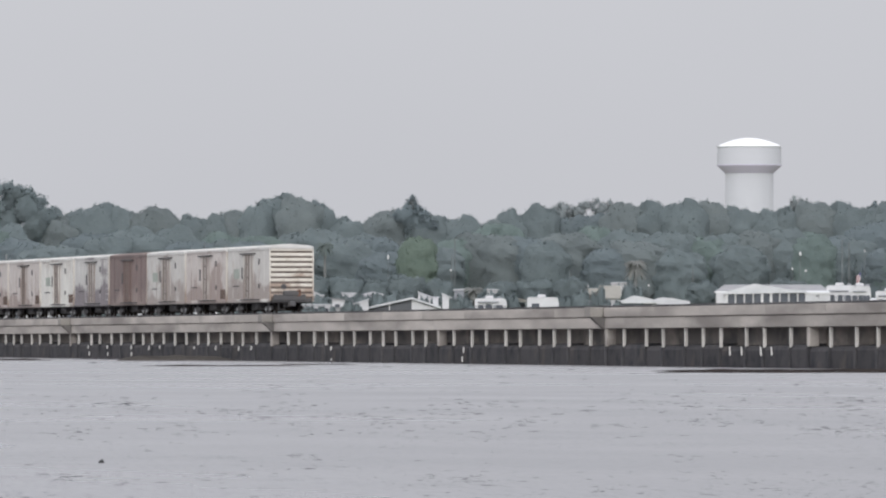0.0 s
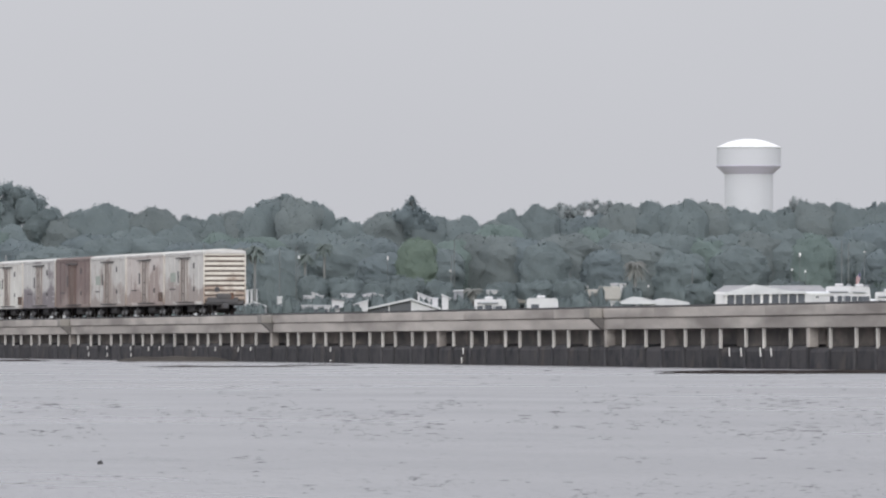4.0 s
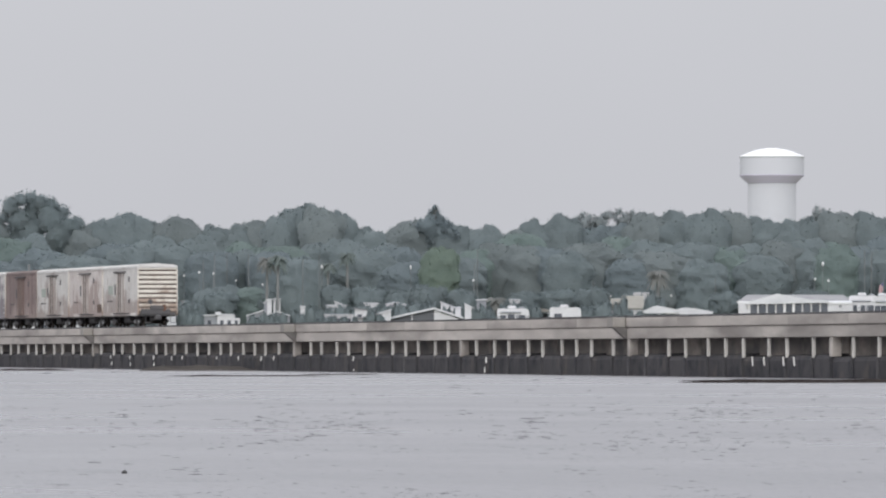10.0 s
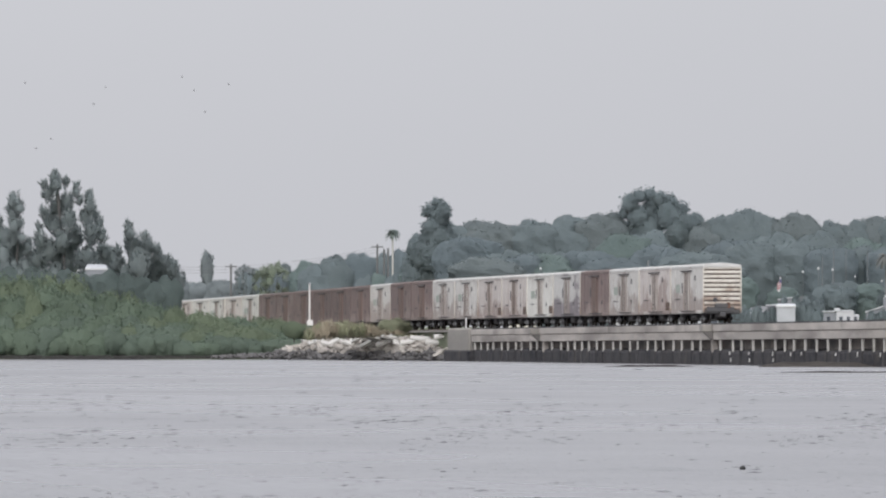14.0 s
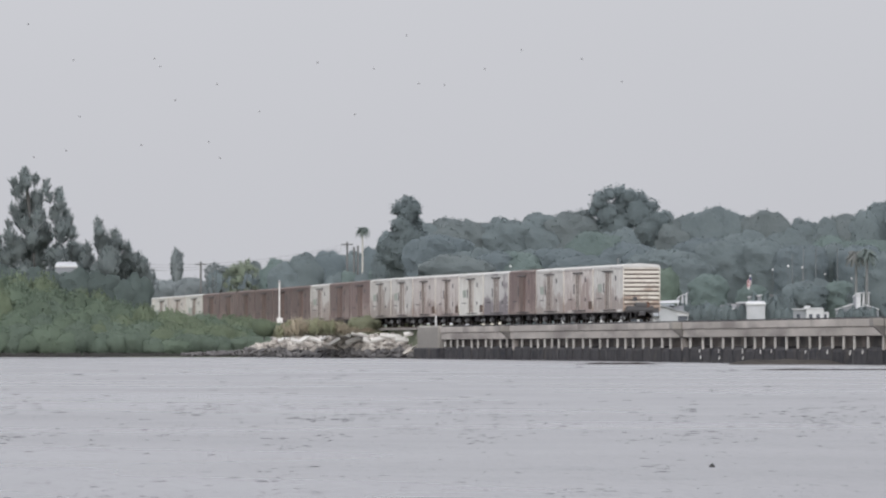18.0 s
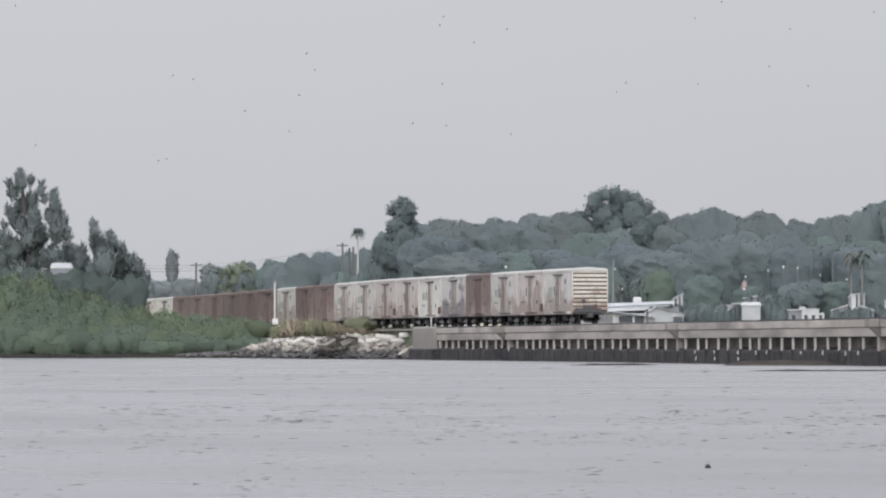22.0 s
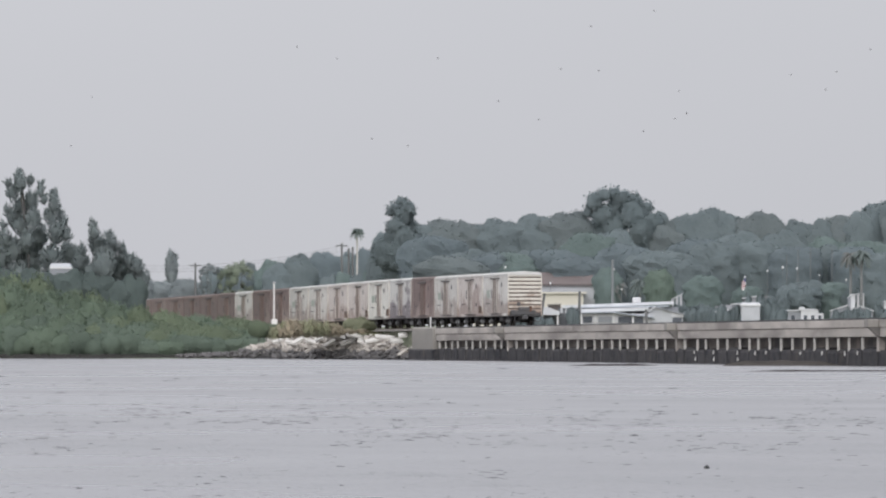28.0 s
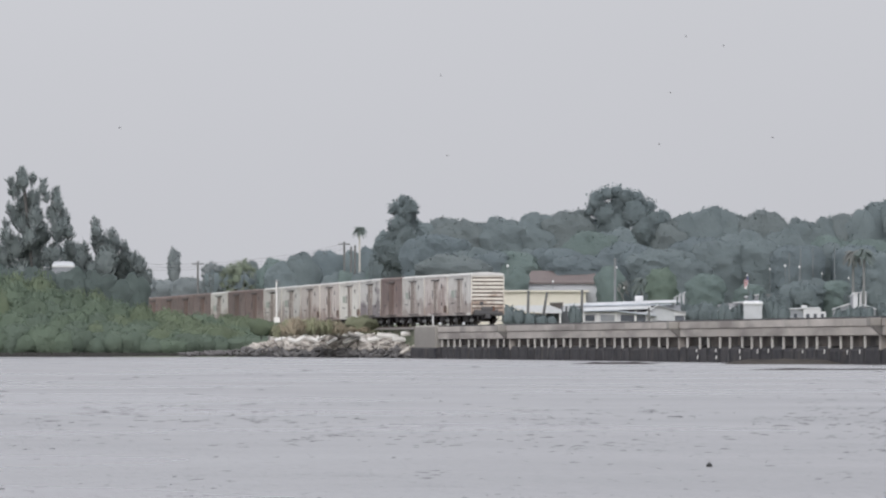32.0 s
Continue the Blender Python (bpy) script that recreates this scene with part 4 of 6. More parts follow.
def plant(name, label, category, lobes, n, size, leaf, seed, trunk_r=0.3, base=2.0, bark=BARK, group="", hull=None, crown="crown", kind="", loose=0.4, solid=16, rough=0.085, tuft=0.0, net=(36, 22)):
    rs = np.random.RandomState(seed)
    tree = thing(name, label, category, group=group, kind=kind)
    if trunk_r:
        bm = bmesh.new()
        rod(bm, (0, 0, -0.6), (0, 0, base), trunk_r * 1.15, trunk_r * 0.8, 10)
        limbs(bm, base * 0.92, lobes, trunk_r, rs)
        part("trunk", bm, bark, tree)
    if hull is None:
        v, f, nor = crown_mass(lobes, n, size, rs, loose, rough, net)
    else:
        v, f, nor = cloud(lobes, n, size, rs, loose, hull, solid, rough, tuft)
    me = raw_mesh(crown, v, f, leaf, smooth=True)
    me.normals_split_custom_set_from_vertices(nor.tolist())
    o = new(crown, me)
    o.parent = tree
    return tree


def oak_lobes(seed, h, w, k=16, low=0.1, bump=0.2):
    """A broad, flat-shouldered, uneven crown: a mass within and rounded heads over its top and sides; its top is at h and its spread about w."""
    rs = np.random.RandomState(seed)
    z0, z1 = h * low, h
    tall = z1 - z0
    out = [(0, 0, z0 + tall * 0.36, w * 0.42, w * 0.42, tall * 0.36), (0, 0, z0 + tall * 0.60, w * 0.44, w * 0.44, tall * 0.30), (rs.uniform(-0.06, 0.06) * w, 0, z0 + tall * 0.76, w * 0.40, w * 0.40, tall * 0.17)]
    for i in range(k):
        a = i * 2.399 + rs.uniform(-0.4, 0.4)
        g = (i + 0.5) / k
        s = w * bump * rs.uniform(0.45, 1.05)
        if i % 2:
            rad, z = w * 0.40 * math.sqrt(g), z0 + tall * (0.91 - 0.15 * g + rs.uniform(-0.03, 0.03))
        else:
            rad, z = w * 0.36, z0 + tall * (0.72 - 0.55 * g)
        out.append((rad * math.cos(a), rad * math.sin(a), z, s, s, s * rs.uniform(0.6, 0.9)))
    top = max(q[2] + q[5] for q in out)
    return [(x, y, z * h / top, a, b, c) for x, y, z, a, b, c in out]


stock = {}
for i in range(8):
    leaf = (LEAF_OAK, LEAF_BLUE, LEAF_OAK, LEAF_BLUE, LEAF_GREEN, LEAF_BROWNISH, LEAF_OAK, LEAF_GREEN)[i]
    stock["oak%d" % i] = plant("tree", "broad dark green tree in the far wood", "tree", oak_lobes(20 + i, 16, 9, 22 + 3 * (i % 4), 0.1, 0.17 + 0.02 * (i % 3)), 2900, 0.175, leaf, 40 + i, 0.28, 3.0, rough=0.062,
                               group="trees of the far bank")
stock["darkoak"] = plant("tree", "dense dark scrub tree behind the mangroves", "tree", oak_lobes(29, 16, 9, 18, 0.1, 0.2), 4300, 0.15, LEAF_SCRUB, 66, 0.25, 3.0, group="scrub on the bank")
stock["far"] = plant("tree", "distant tree with leaves paled for haze", "tree", oak_lobes(31, 16, 9, 18, 0.1), 3400, 0.19, LEAF_FAR, 61, 0.22, 2.0, group="trees of the far bank")
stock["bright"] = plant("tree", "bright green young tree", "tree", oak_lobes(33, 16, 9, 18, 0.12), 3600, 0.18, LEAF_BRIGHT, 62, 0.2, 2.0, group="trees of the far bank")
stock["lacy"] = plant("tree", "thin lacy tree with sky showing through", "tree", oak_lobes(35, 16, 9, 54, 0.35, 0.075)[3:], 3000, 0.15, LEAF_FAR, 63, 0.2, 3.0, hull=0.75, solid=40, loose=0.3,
                      group="trees of the far bank")


stock["airy"] = plant("tree", "airy yellow-green tree with gaps in its crown", "tree", oak_lobes(37, 16, 9, 22, 0.3, 0.13)[3:], 2600, 0.2, LEAF_YELLOW, 68, 0.2, 3.0, hull=0.7, loose=0.5,
                      group="trees of the far bank")


def shaped(rounds, u0, unit, seed, tall=1.0, slim=1.0):
    """Lobes for a tree of a marked outline: (bearing, elevation, radius) rounds, each with smaller ones on its surface."""
    rs = np.random.RandomState(seed)
    out = []
    for u, v, r in rounds:
        c = np.array([(u - u0) * unit, rs.uniform(-1.2, 1.2), v * unit - 1.45])
        q = r * unit * slim
        out.append((*c, q, q, q * tall))
        for i in range(7):
            d = rs.normal(size=3)
            d /= np.linalg.norm(d)
            k = q * rs.uniform(0.28, 0.42)
            p = c + d * (q - k * 0.7)
            out.append((*p, k, k, k * 0.9 * tall))
    return out


stock["grand"] = plant("tree", "tall dark tree with a lobed spreading crown", "tree",
                       shaped(((-20, 251, 15), (-4, 262, 12), (14, 263, 13), (32, 258, 14), (50, 252, 15), (68, 238, 15), (84, 214, 18), (-30, 232, 9), (16, 240, 18), (48, 226, 24),
                               (12, 206, 26), (66, 196, 28), (-14, 186, 26), (-6, 226, 20), (30, 150, 42)), 24, 0.0654, 71), 6200, 0.17, LEAF_OAK, 72, 0.4, 5.0, group="trees of the far bank", solid=40, loose=0.4, hull=0.9)
stock["gnarled"] = plant("tree", "tall narrow dark tree with a knobbly head", "tree",
                         shaped(((-362, 250, 11), (-373, 237, 14), (-350, 238, 14), (-361, 226, 19), (-371, 208, 16), (-351, 206, 17), (-362, 190, 21), (-378, 180, 22), (-345, 180, 22),
                                 (-390, 160, 24), (-365, 155, 30), (-365, 120, 34)), -362, 0.0645, 73), 4800, 0.17, LEAF_OAK, 74, 0.3, 4.0, group="trees of the far bank", solid=40, loose=0.4, hull=0.9)
stock["pointed"] = plant("conifer", "dense dark tree with a pointed top", "tree",
                         shaped(((730, 250, 5), (730, 241, 8), (727, 231, 12), (735, 224, 14), (718, 216, 18), (745, 213, 18), (706, 203, 20), (756, 200, 18), (730, 205, 28), (728, 165, 34)), 730, 0.0657, 79),
                         4200, 0.16, LEAF_BLUE, 81, 0.3, 4.0, group="trees of the far bank", solid=60, loose=0.35, hull=0.9)
rs = np.random.RandomState(5)
spire = [(rs.normal(0, 0.14), rs.normal(0, 0.14), 10 * (0.25 + 0.72 * g), 1.8 * (1.03 - g) + 0.16, 1.8 * (1.03 - g) + 0.16, 0.7) for g in np.linspace(0, 1, 12)]
stock["spire"] = plant("conifer", "narrow dark conifer above the wood", "tree", spire, 2600, 0.2, LEAF_BLUE, 64, 0.2, 2.0, group="trees of the far bank")
colm = [(rs.normal(0, 0.25), rs.normal(0, 0.25), 10 * (0.2 + 0.74 * g), 1.25 + 0.3 * math.sin(g * 9), 1.25, 0.75) for g in np.linspace(0, 1, 13)]
stock["column_far"] = plant("columnar_tree", "tall narrow distant tree paled for haze", "tree", colm, 2600, 0.24, LEAF_FAR, 67, 0.2, 2.0, group="trees of the far bank")
stock["column"] = plant("columnar_tree", "tall narrow round-topped dark tree", "tree", colm, 3600, 0.22, LEAF_BLUE, 65, 0.2, 2.0, loose=0.3, group="trees of the far bank")
for j in range(2):
    cas = []
    rs = np.random.RandomState(70 + j)
    for i in range(110):
        g = rs.rand() ** 1.2
        a = rs.uniform(0, 6.28)
        rad = (5.0 * (1.0 - g) ** 0.7 + 0.3) * (0.68 + 0.32 * math.sin(2.0 * a + 4.0 * g + j * 2))
        q = rad * rs.rand() ** 0.5
        s_ = (0.45 + 0.65 * (1 - g)) * rs.uniform(0.6, 1.15)
        cas.append((q * math.cos(a), q * math.sin(a), min(17.2, 18 * (0.07 + 0.88 * g)), s_, s_, s_ * rs.uniform(1.1, 1.7)))
    cas += [(rs.normal(0, 0.1), rs.normal(0, 0.1), 18 * g, 0.32, 0.32, 0.7) for g in np.linspace(0.25, 0.95, 9)]
    stock["casuarina%d" % j] = plant("casuarina", "tall ragged dark casuarina on the bank", "tree", cas, 5200, 0.15, LEAF_DARK, 80 + j, 0.25, 2.5, hull=0.85, loose=0.25, solid=110, tuft=1.2,
                                     group="casuarinas on the bank")
# the two large casuarinas: upswept plumes with sky between them
stock["plumed"] = plant("casuarina", "tall feathery casuarina with upswept plumes", "tree", shaped(
    ((-1036, 301, 9), (-1036, 288, 11), (-1057, 290, 6), (-1049, 276, 10), (-1019, 294, 6), (-1000, 287, 6), (-1000, 276, 6), (-1016, 262, 12), (-1058, 247, 7), (-1048, 235, 11), (-1033, 252, 13),
     (-1038, 222, 12), (-1012, 232, 14), (-994, 265, 6), (-976, 270, 8), (-976, 256, 10), (-983, 237, 11), (-966, 242, 7), (-960, 227, 8), (-972, 211, 15), (-1002, 204, 15), (-953, 205, 9), (-1023, 197, 15),
     (-1066, 221, 6), (-1063, 201, 12), (-1048, 181, 17), (-1018, 166, 24), (-978, 170, 16), (-948, 176, 13), (-968, 146, 14), (-1038, 138, 20), (-1068, 166, 15)), -1015, 0.0623, 75, 1.4, 0.84),
    8200, 0.14, LEAF_DARK, 76, 0.35, 5.0, hull=0.74, loose=0.3, solid=260, tuft=1.4, group="casuarinas on the bank")
stock["leaning"] = plant("casuarina", "feathery casuarina with a leaning pointed top", "tree", shaped(
    ((-908, 218, 7), (-905, 206, 9), (-901, 194, 12), (-896, 180, 15), (-878, 202, 6), (-874, 184, 11), (-856, 182, 6), (-857, 168, 10), (-840, 158, 11), (-829, 150, 11), (-820, 132, 13), (-888, 156, 20),
     (-863, 142, 20), (-838, 128, 18), (-926, 178, 7), (-928, 160, 11), (-913, 142, 13), (-898, 122, 22), (-858, 112, 20)), -878, 0.0620, 77, 1.3, 0.9),
    5200, 0.14, LEAF_DARK, 78, 0.3, 4.0, hull=0.78, loose=0.3, solid=160, tuft=1.4, group="casuarinas on the bank")
for j in range(3):
    rs = np.random.RandomState(90 + j)
    mg = [(rs.uniform(-1.9, 1.9), rs.uniform(-1.7, 1.7), rs.uniform(1.1, 2.4), rs.uniform(0.8, 1.3), rs.uniform(0.8, 1.3), rs.uniform(0.6, 0.9)) for i in range(14)] + [(0, 0, 1.55, 2.3, 2.2, 1.2)]
    stock["mangrove%d" % j] = plant("mangrove", "dense green mangrove bush at the water's edge", "mangrove", mg, 1650, 0.13, (LEAF_MANGROVE, LEAF_MANGROVE_PALE, LEAF_MANGROVE_BLUE)[j], 95 + j, 0.1, 0.8, loose=0.35, rough=0.06, net=(26, 15),
                                    group="mangroves along the shore")
rs = np.random.RandomState(99)
wd = [(rs.uniform(-0.9, 0.9), rs.uniform(-0.8, 0.8), rs.uniform(0.1, 0.55), 0.3, 0.3, 0.4) for i in range(9)]
stock["weed"] = plant("weed_clump", "olive tall weeds above the rocks", "weeds", wd, 420, 0.13, LEAF_DRY, 101, 0, hull=0, loose=0.3, tuft=1.6, group="weeds on the embankment")
stock["rusty"] = plant("weed_clump", "russet dry grass above the rocks", "weeds", wd, 420, 0.12, LEAF_RUSTY, 102, 0, hull=0, loose=0.3, tuft=1.9, group="weeds on the embankment")
stock["shrub"] = plant("bush", "rounded olive bush beside the track", "bush", oak_lobes(45, 3.0, 3.6, 11, 0.1, 0.22), 1300, 0.13, LEAF_SHRUB, 104, 0.08, 0.5, group="weeds on the embankment")
stock["parasol"] = plant("tree", "low spreading tree over the garden roofs", "tree", oak_lobes(47, 8, 6.5, 14, 0.5, 0.2), 2600, 0.18, LEAF_OAK, 105, 0.16, 3.9, group="trees of the far bank")
stock["bush"] = plant("bush", "rounded dark green garden bush", "bush", oak_lobes(44, 3.0, 3.6, 9, 0.2, 0.22), 650, 0.2, LEAF_OAK, 103, 0.1, 0.6, net=(18, 11), group="garden bushes")
native = {"airy": 16, "pointed": 15.4, "shrub": 3.0, "plumed": 18.1, "leaning": 12.9, "grand": 16.5, "gnarled": 15.4, "parasol": 8, "darkoak": 16, "lacy": 16, "far": 16, "bright": 16, "casuarina0": 18, "casuarina1": 18, **{"oak%d" % i: 16 for i in range(8)}, "weed": 1.0, "rusty": 1.0, "bush": 3.0, "mangrove0": 3.3, "mangrove1": 3.3, "mangrove2": 3.3}
used = set()


def put(kind, u, top, r, ground_z, wide=None, turn=None):
    """Stand a tree of that kind at bearing u and range r with its top at elevation top; wide: its spread in metres."""
    p = spot(u, top + (5 if kind[0] in "olbf" else 2), r)
    h = (p.z - ground_z) / (native.get(kind, 10.0) + 0.1)
    s = h if wide is None else wide / ({"o": 9.3, "f": 9.3, "b": 9.3, "l": 9.3, "s": 3.2, "c": 6.5 if kind != "column" else 3.2, "m": 5.6, "w": 2.2, "r": 2.2, "p": 6.7, "d": 9.3, "g": 1.0}[kind[0] if kind != "bush" else "m"] if kind not in ("plumed", "leaning", "pointed", "shrub", "airy") else {"shrub": 3.8, "airy": 9.3}.get(kind, 1.0))
    m = Matrix.Translation((p.x, p.y, ground_z)) @ pose(0, 0, 0, 0, 0, (u * 37.7) % 360 if turn is None else turn)
    ob = stock[kind]
    if kind in used:
        ob = copy_thing(ob, m)
    else:
        used.add(kind)
        ob.matrix_basis = m
    ob.scale = (s, s, h)
    return ob


BANK = 2.9
# the far wood: bearing, elevation of the top, spread, range
WOOD = ((-330, 212, 8.3, 1060), (-262, 217, 9.4, 1060), (-190, 217, 9.4, 1060), (-120, 227, 9.4, 1060), (-75, 231, 8.3, 1060), (-40, 214, 6.0, 1062), (92, 232, 5.0, 1061), (105, 217, 7.1, 1060), (170, 236, 7.6, 1060), (214, 232, 5.9, 1060), (275, 230, 7.7, 1060), (335, 215, 5.9, 1060),
        (378, 219, 7.1, 1060), (424, 224, 7.1, 1060), (458, 240, 5.9, 1058), (495, 255, 7.8, 1060), (530, 249, 5.9, 1056), (565, 240, 4.2, 1060), (612, 214, 7.1, 1060),
        (690, 225, 8.3, 1060), (758, 223, 7.3, 1060), (818, 217, 7.1, 1060), (868, 207, 5.9, 1060), (903, 225, 5.4, 1060), (958, 237, 5.9, 1060))
WOOD_EAST = ((1112, 238, 7.1, 1060), (1168, 240, 7.8, 1060), (1210, 246, 7.1, 1058), (1258, 240, 7.1, 1060), (1310, 230, 7.1, 1060), (1352, 227, 7.1, 1060),
             (1448, 240, 7.8, 1060), (1502, 238, 7.1, 1060), (1562, 240, 7.1, 1060), (1620, 242, 9.4, 1060), (1690, 238, 9.4, 1060), (1395, 232, 5.9, 1060))
for i, (u, v, w, r) in enumerate(WOOD + WOOD_EAST):
    put("oak%d" % ((i * 5 + i // 3) % 8), u, v, r, BANK, w)
for u, v, w in ((1000, 240, 5.5), (1045, 246, 5.5), (1080, 243, 5), (1412, 251, 3.2), (990, 232, 4), (400, 222, 3.5)):
    put("lacy", u, v, 1068, BANK, w)
for u, v in ((1008, 218), (1046, 222), (1084, 226)):
    put("oak1", u, v - 4, 1062, BANK, 6)
put("pointed", 730, 255, 1058, BANK, 1.0, -9.6)
put("spire", 1543, 256, 1070, BANK, 3.6)
put("spire", 807, 222, 1070, BANK, 1.8)
put("grand", 24, 276, 1060, BANK, 1.0, -8.2)
put("gnarled", -362, 262, 1045, BANK, 1.0, -6.8)
put("oak0", -350, 208, 1052, BANK, 5.0)
put("oak6", -388, 194, 1054, BANK, 4.4)
put("oak2", -402, 162, 1056, BANK, 3.4)
# a nearer, lower row under the tall one
low = np.random.RandomState(12)
for i in range(58):
    u = -300 + i * 33.5 + low.uniform(-12, 12)
    v = low.uniform(150, 203)
    put("oak%d" % low.randint(8), u, v, 1012 + (v - 150) * 0.5 + low.uniform(-4, 4), BANK, low.uniform(6, 9.5))
for u, v, w in ((172, 118, 4.6), (360, 110, 5), (400, 106, 5), (250, 100, 4), (330, 104, 4)):
    put("oak%d" % (int(u) % 6), u, v, 994, BANK, w)
put("bright", 738, 176, 1004, BANK, 5.0)
put("oak4", 1440, 182, 1010, BANK, 5.6)
put("bright", 95, 128, 996, BANK, 3.6)
# distant trees past the embankment
for i, (u, v, w) in enumerate(((-545, 157, 6), (-500, 161, 6), (-458, 158, 6), (-425, 166, 5), (-590, 146, 6), (-640, 140, 5), (-690, 132, 5), (-742, 112, 6),
                               (-790, 108, 7), (-830, 116, 6), (-870, 150, 6), (-520, 150, 7), (-570, 140, 7), (-660, 118, 7), (-715, 104, 7))):
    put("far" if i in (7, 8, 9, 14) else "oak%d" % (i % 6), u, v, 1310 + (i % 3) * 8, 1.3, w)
for u, v in ((-440, 122), (-466, 124), (-418, 126), (-488, 120)):
    put("oak%d" % (-u % 6), u, v, 1226, 1.3, 3.6)
put("airy", -650, 147, 1300, 1.3, 4.6)
put("airy", -668, 138, 1302, 1.3, 3.6)
put("lacy", -700, 140, 1302, 1.3, 4)
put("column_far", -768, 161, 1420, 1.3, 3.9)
# casuarinas and scrub behind the mangroves
put("plumed", -1015, 311, 1010, 1.0, 1.0, -4.5)
put("leaning", -878, 223, 1006, 1.0, 1.0, -5.0)
for i, (u, v, w) in enumerate(((-1108, 277, 6.4), (-1150, 262, 7), (-955, 186, 4.4), (-1120, 200, 6), (-1085, 196, 4.5), (-936, 178, 4.4), (-992, 172, 5.0), (-920, 160, 4.0))):
    put("casuarina%d" % (i % 2), u, v, 1012 + (i % 4) * 5, 1.0, w)
for u, v, w in ((-1130, 136, 6), (-1070, 136, 6), (-1010, 132, 6), (-950, 130, 5.5), (-905, 126, 5), (-868, 116, 4.4), (-838, 122, 3.4)):
    put("darkoak", u, v, 990, 0.9, w)
# mangroves along the shore: back rows first, haze-blued leaves mostly in front
for row, (r, drop, step) in enumerate(((976, 0, 40), (966, 12, 40), (956, 32, 38), (947, 58, 36), (939, 82, 34))):
    u = -1240
    while u < -575 - row * 8:
        f = np.interp(u, [-1240, -1150, -1072, -1000, -950, -900, -850, -800, -700, -640, -600, -575], [134, 132, 132, 118, 106, 90, 76, 64, 58, 54, 46, 30])
        v = max(10, f - drop * f / 110 + 7 * math.sin(u * 0.31 + row))
        put("mangrove%d" % low.choice(3, p=((0.4, 0.6, 0.0), (0.4, 0.6, 0.0), (0.5, 0.4, 0.1), (0.5, 0.2, 0.3), (0.3, 0.0, 0.7))[row]), u, v, r, -0.15 if row > 2 else 0.2, low.uniform(3.8, 5.2))
        u += step * low.uniform(0.8, 1.15)
for i in range(96):
    u = low.uniform(-590, -330)
    ridge = np.interp(u, [-590, -560, -520, -470, -440, -400, -330], [40, 46, 48, 40, 34, 28, 26])
    put("rusty" if -525 < u < -455 and i % 3 or i % 5 == 0 else "weed", u, ridge - low.uniform(4, 18), low.uniform(884, 899), np.interp(u, [-600, -560, -330], [2.0, 2.5, 2.5]), low.uniform(0.8, 2.0))
for u, v, w, r in ((-440, 47, 2.6, 890), (-425, 43, 2.0, 892), (-452, 42, 1.8, 891), (-362, 55, 1.6, 896)):
    put("shrub", u, v, r, 2.4, w)
for u, v, w, r in ((-600, 36, 2.6, 896), (-614, 42, 2.8, 893), (-578, 34, 2.0, 890)):
    put("mangrove1", u, v, r, 2.0, w)
for u, v, w, r in ((-40, 58, 2.2, 990), (195, 60, 2.4, 975), (206, 57, 2.2, 972)):
    put("bush", u, v, r, BANK, w)
hedge = np.random.RandomState(31)
for i in range(6):
    put("bush", hedge.uniform(990, 1060), hedge.uniform(48, 60), hedge.uniform(968, 990), BANK, hedge.uniform(0.8, 1.6))
for u, v, w in ((556, 112, 4), (612, 108, 4.2), (668, 104, 4), (716, 112, 4.2), (776, 104, 4), (885, 100, 4), (950, 104, 4.2), (1010, 108, 4), (410, 104, 4.4), (350, 100, 4.2), (1245, 100, 4), (1395, 104, 4)):
    put("parasol", u, v, 990 + u % 7, BANK, w)
def palm(u, head, r, ground_z, crown_r, label, frond=FROND, bark=PALM_BARK, lean=0.0, trunk=0.16, skirt=False):
    p = spot(u, head, r)
    h = p.z - ground_z
    tree = thing("palm_tree", label, "palm tree", Matrix.Translation((p.x, p.y, ground_z)), group="palms of the far bank")
    bm = bmesh.new()
    prev = Vector((0, 0, -0.3))
    for i in range(1, 9):
        g = i / 8
        nxt = Vector((lean * math.sin(g * 2), 0, h * g))
        rod(bm, prev, nxt, trunk * (1.15 - 0.3 * g), trunk * (1.1 - 0.3 * g), 8)
        prev = nxt
    part("trunk", bm, bark, tree)
    rs = np.random.RandomState(int(abs(u)) + 7)
    for i in range(40):
        a = i * 2.399
        up = rs.uniform(-0.9, 0.9)
        n = 7
        bm = bmesh.new()
        pts = []
        for k in range(n):
            g = k / (n - 1)
            rad = crown_r * g * (1.0 - 0.12 * abs(up))
            z = up * crown_r * 0.8 * g - crown_r * 0.75 * g * g
            pts.append(Vector((prev.x + rad * math.cos(a), rad * math.sin(a), h + z)))
        side = Vector((-math.sin(a), math.cos(a), 0))
        for k in range(n - 1):
            w0 = crown_r * 0.13 * math.sin(math.pi * min(1, (k / (n - 1)) * 0.85 + 0.12))
            w1 = crown_r * 0.13 * math.sin(math.pi * min(1, ((k + 1) / (n - 1)) * 0.85 + 0.12))
            for sgn in (-1, 1):
                q = [pts[k], pts[k + 1], pts[k + 1] + side * sgn * w1 - Vector((0, 0, w1 * 0.7)), pts[k] + side * sgn * w0 - Vector((0, 0, w0 * 0.7))]
                bm.faces.new([bm.verts.new(c) for c in (q if sgn > 0 else q[::-1])])
        part("frond", bm, frond, tree)
    return tree


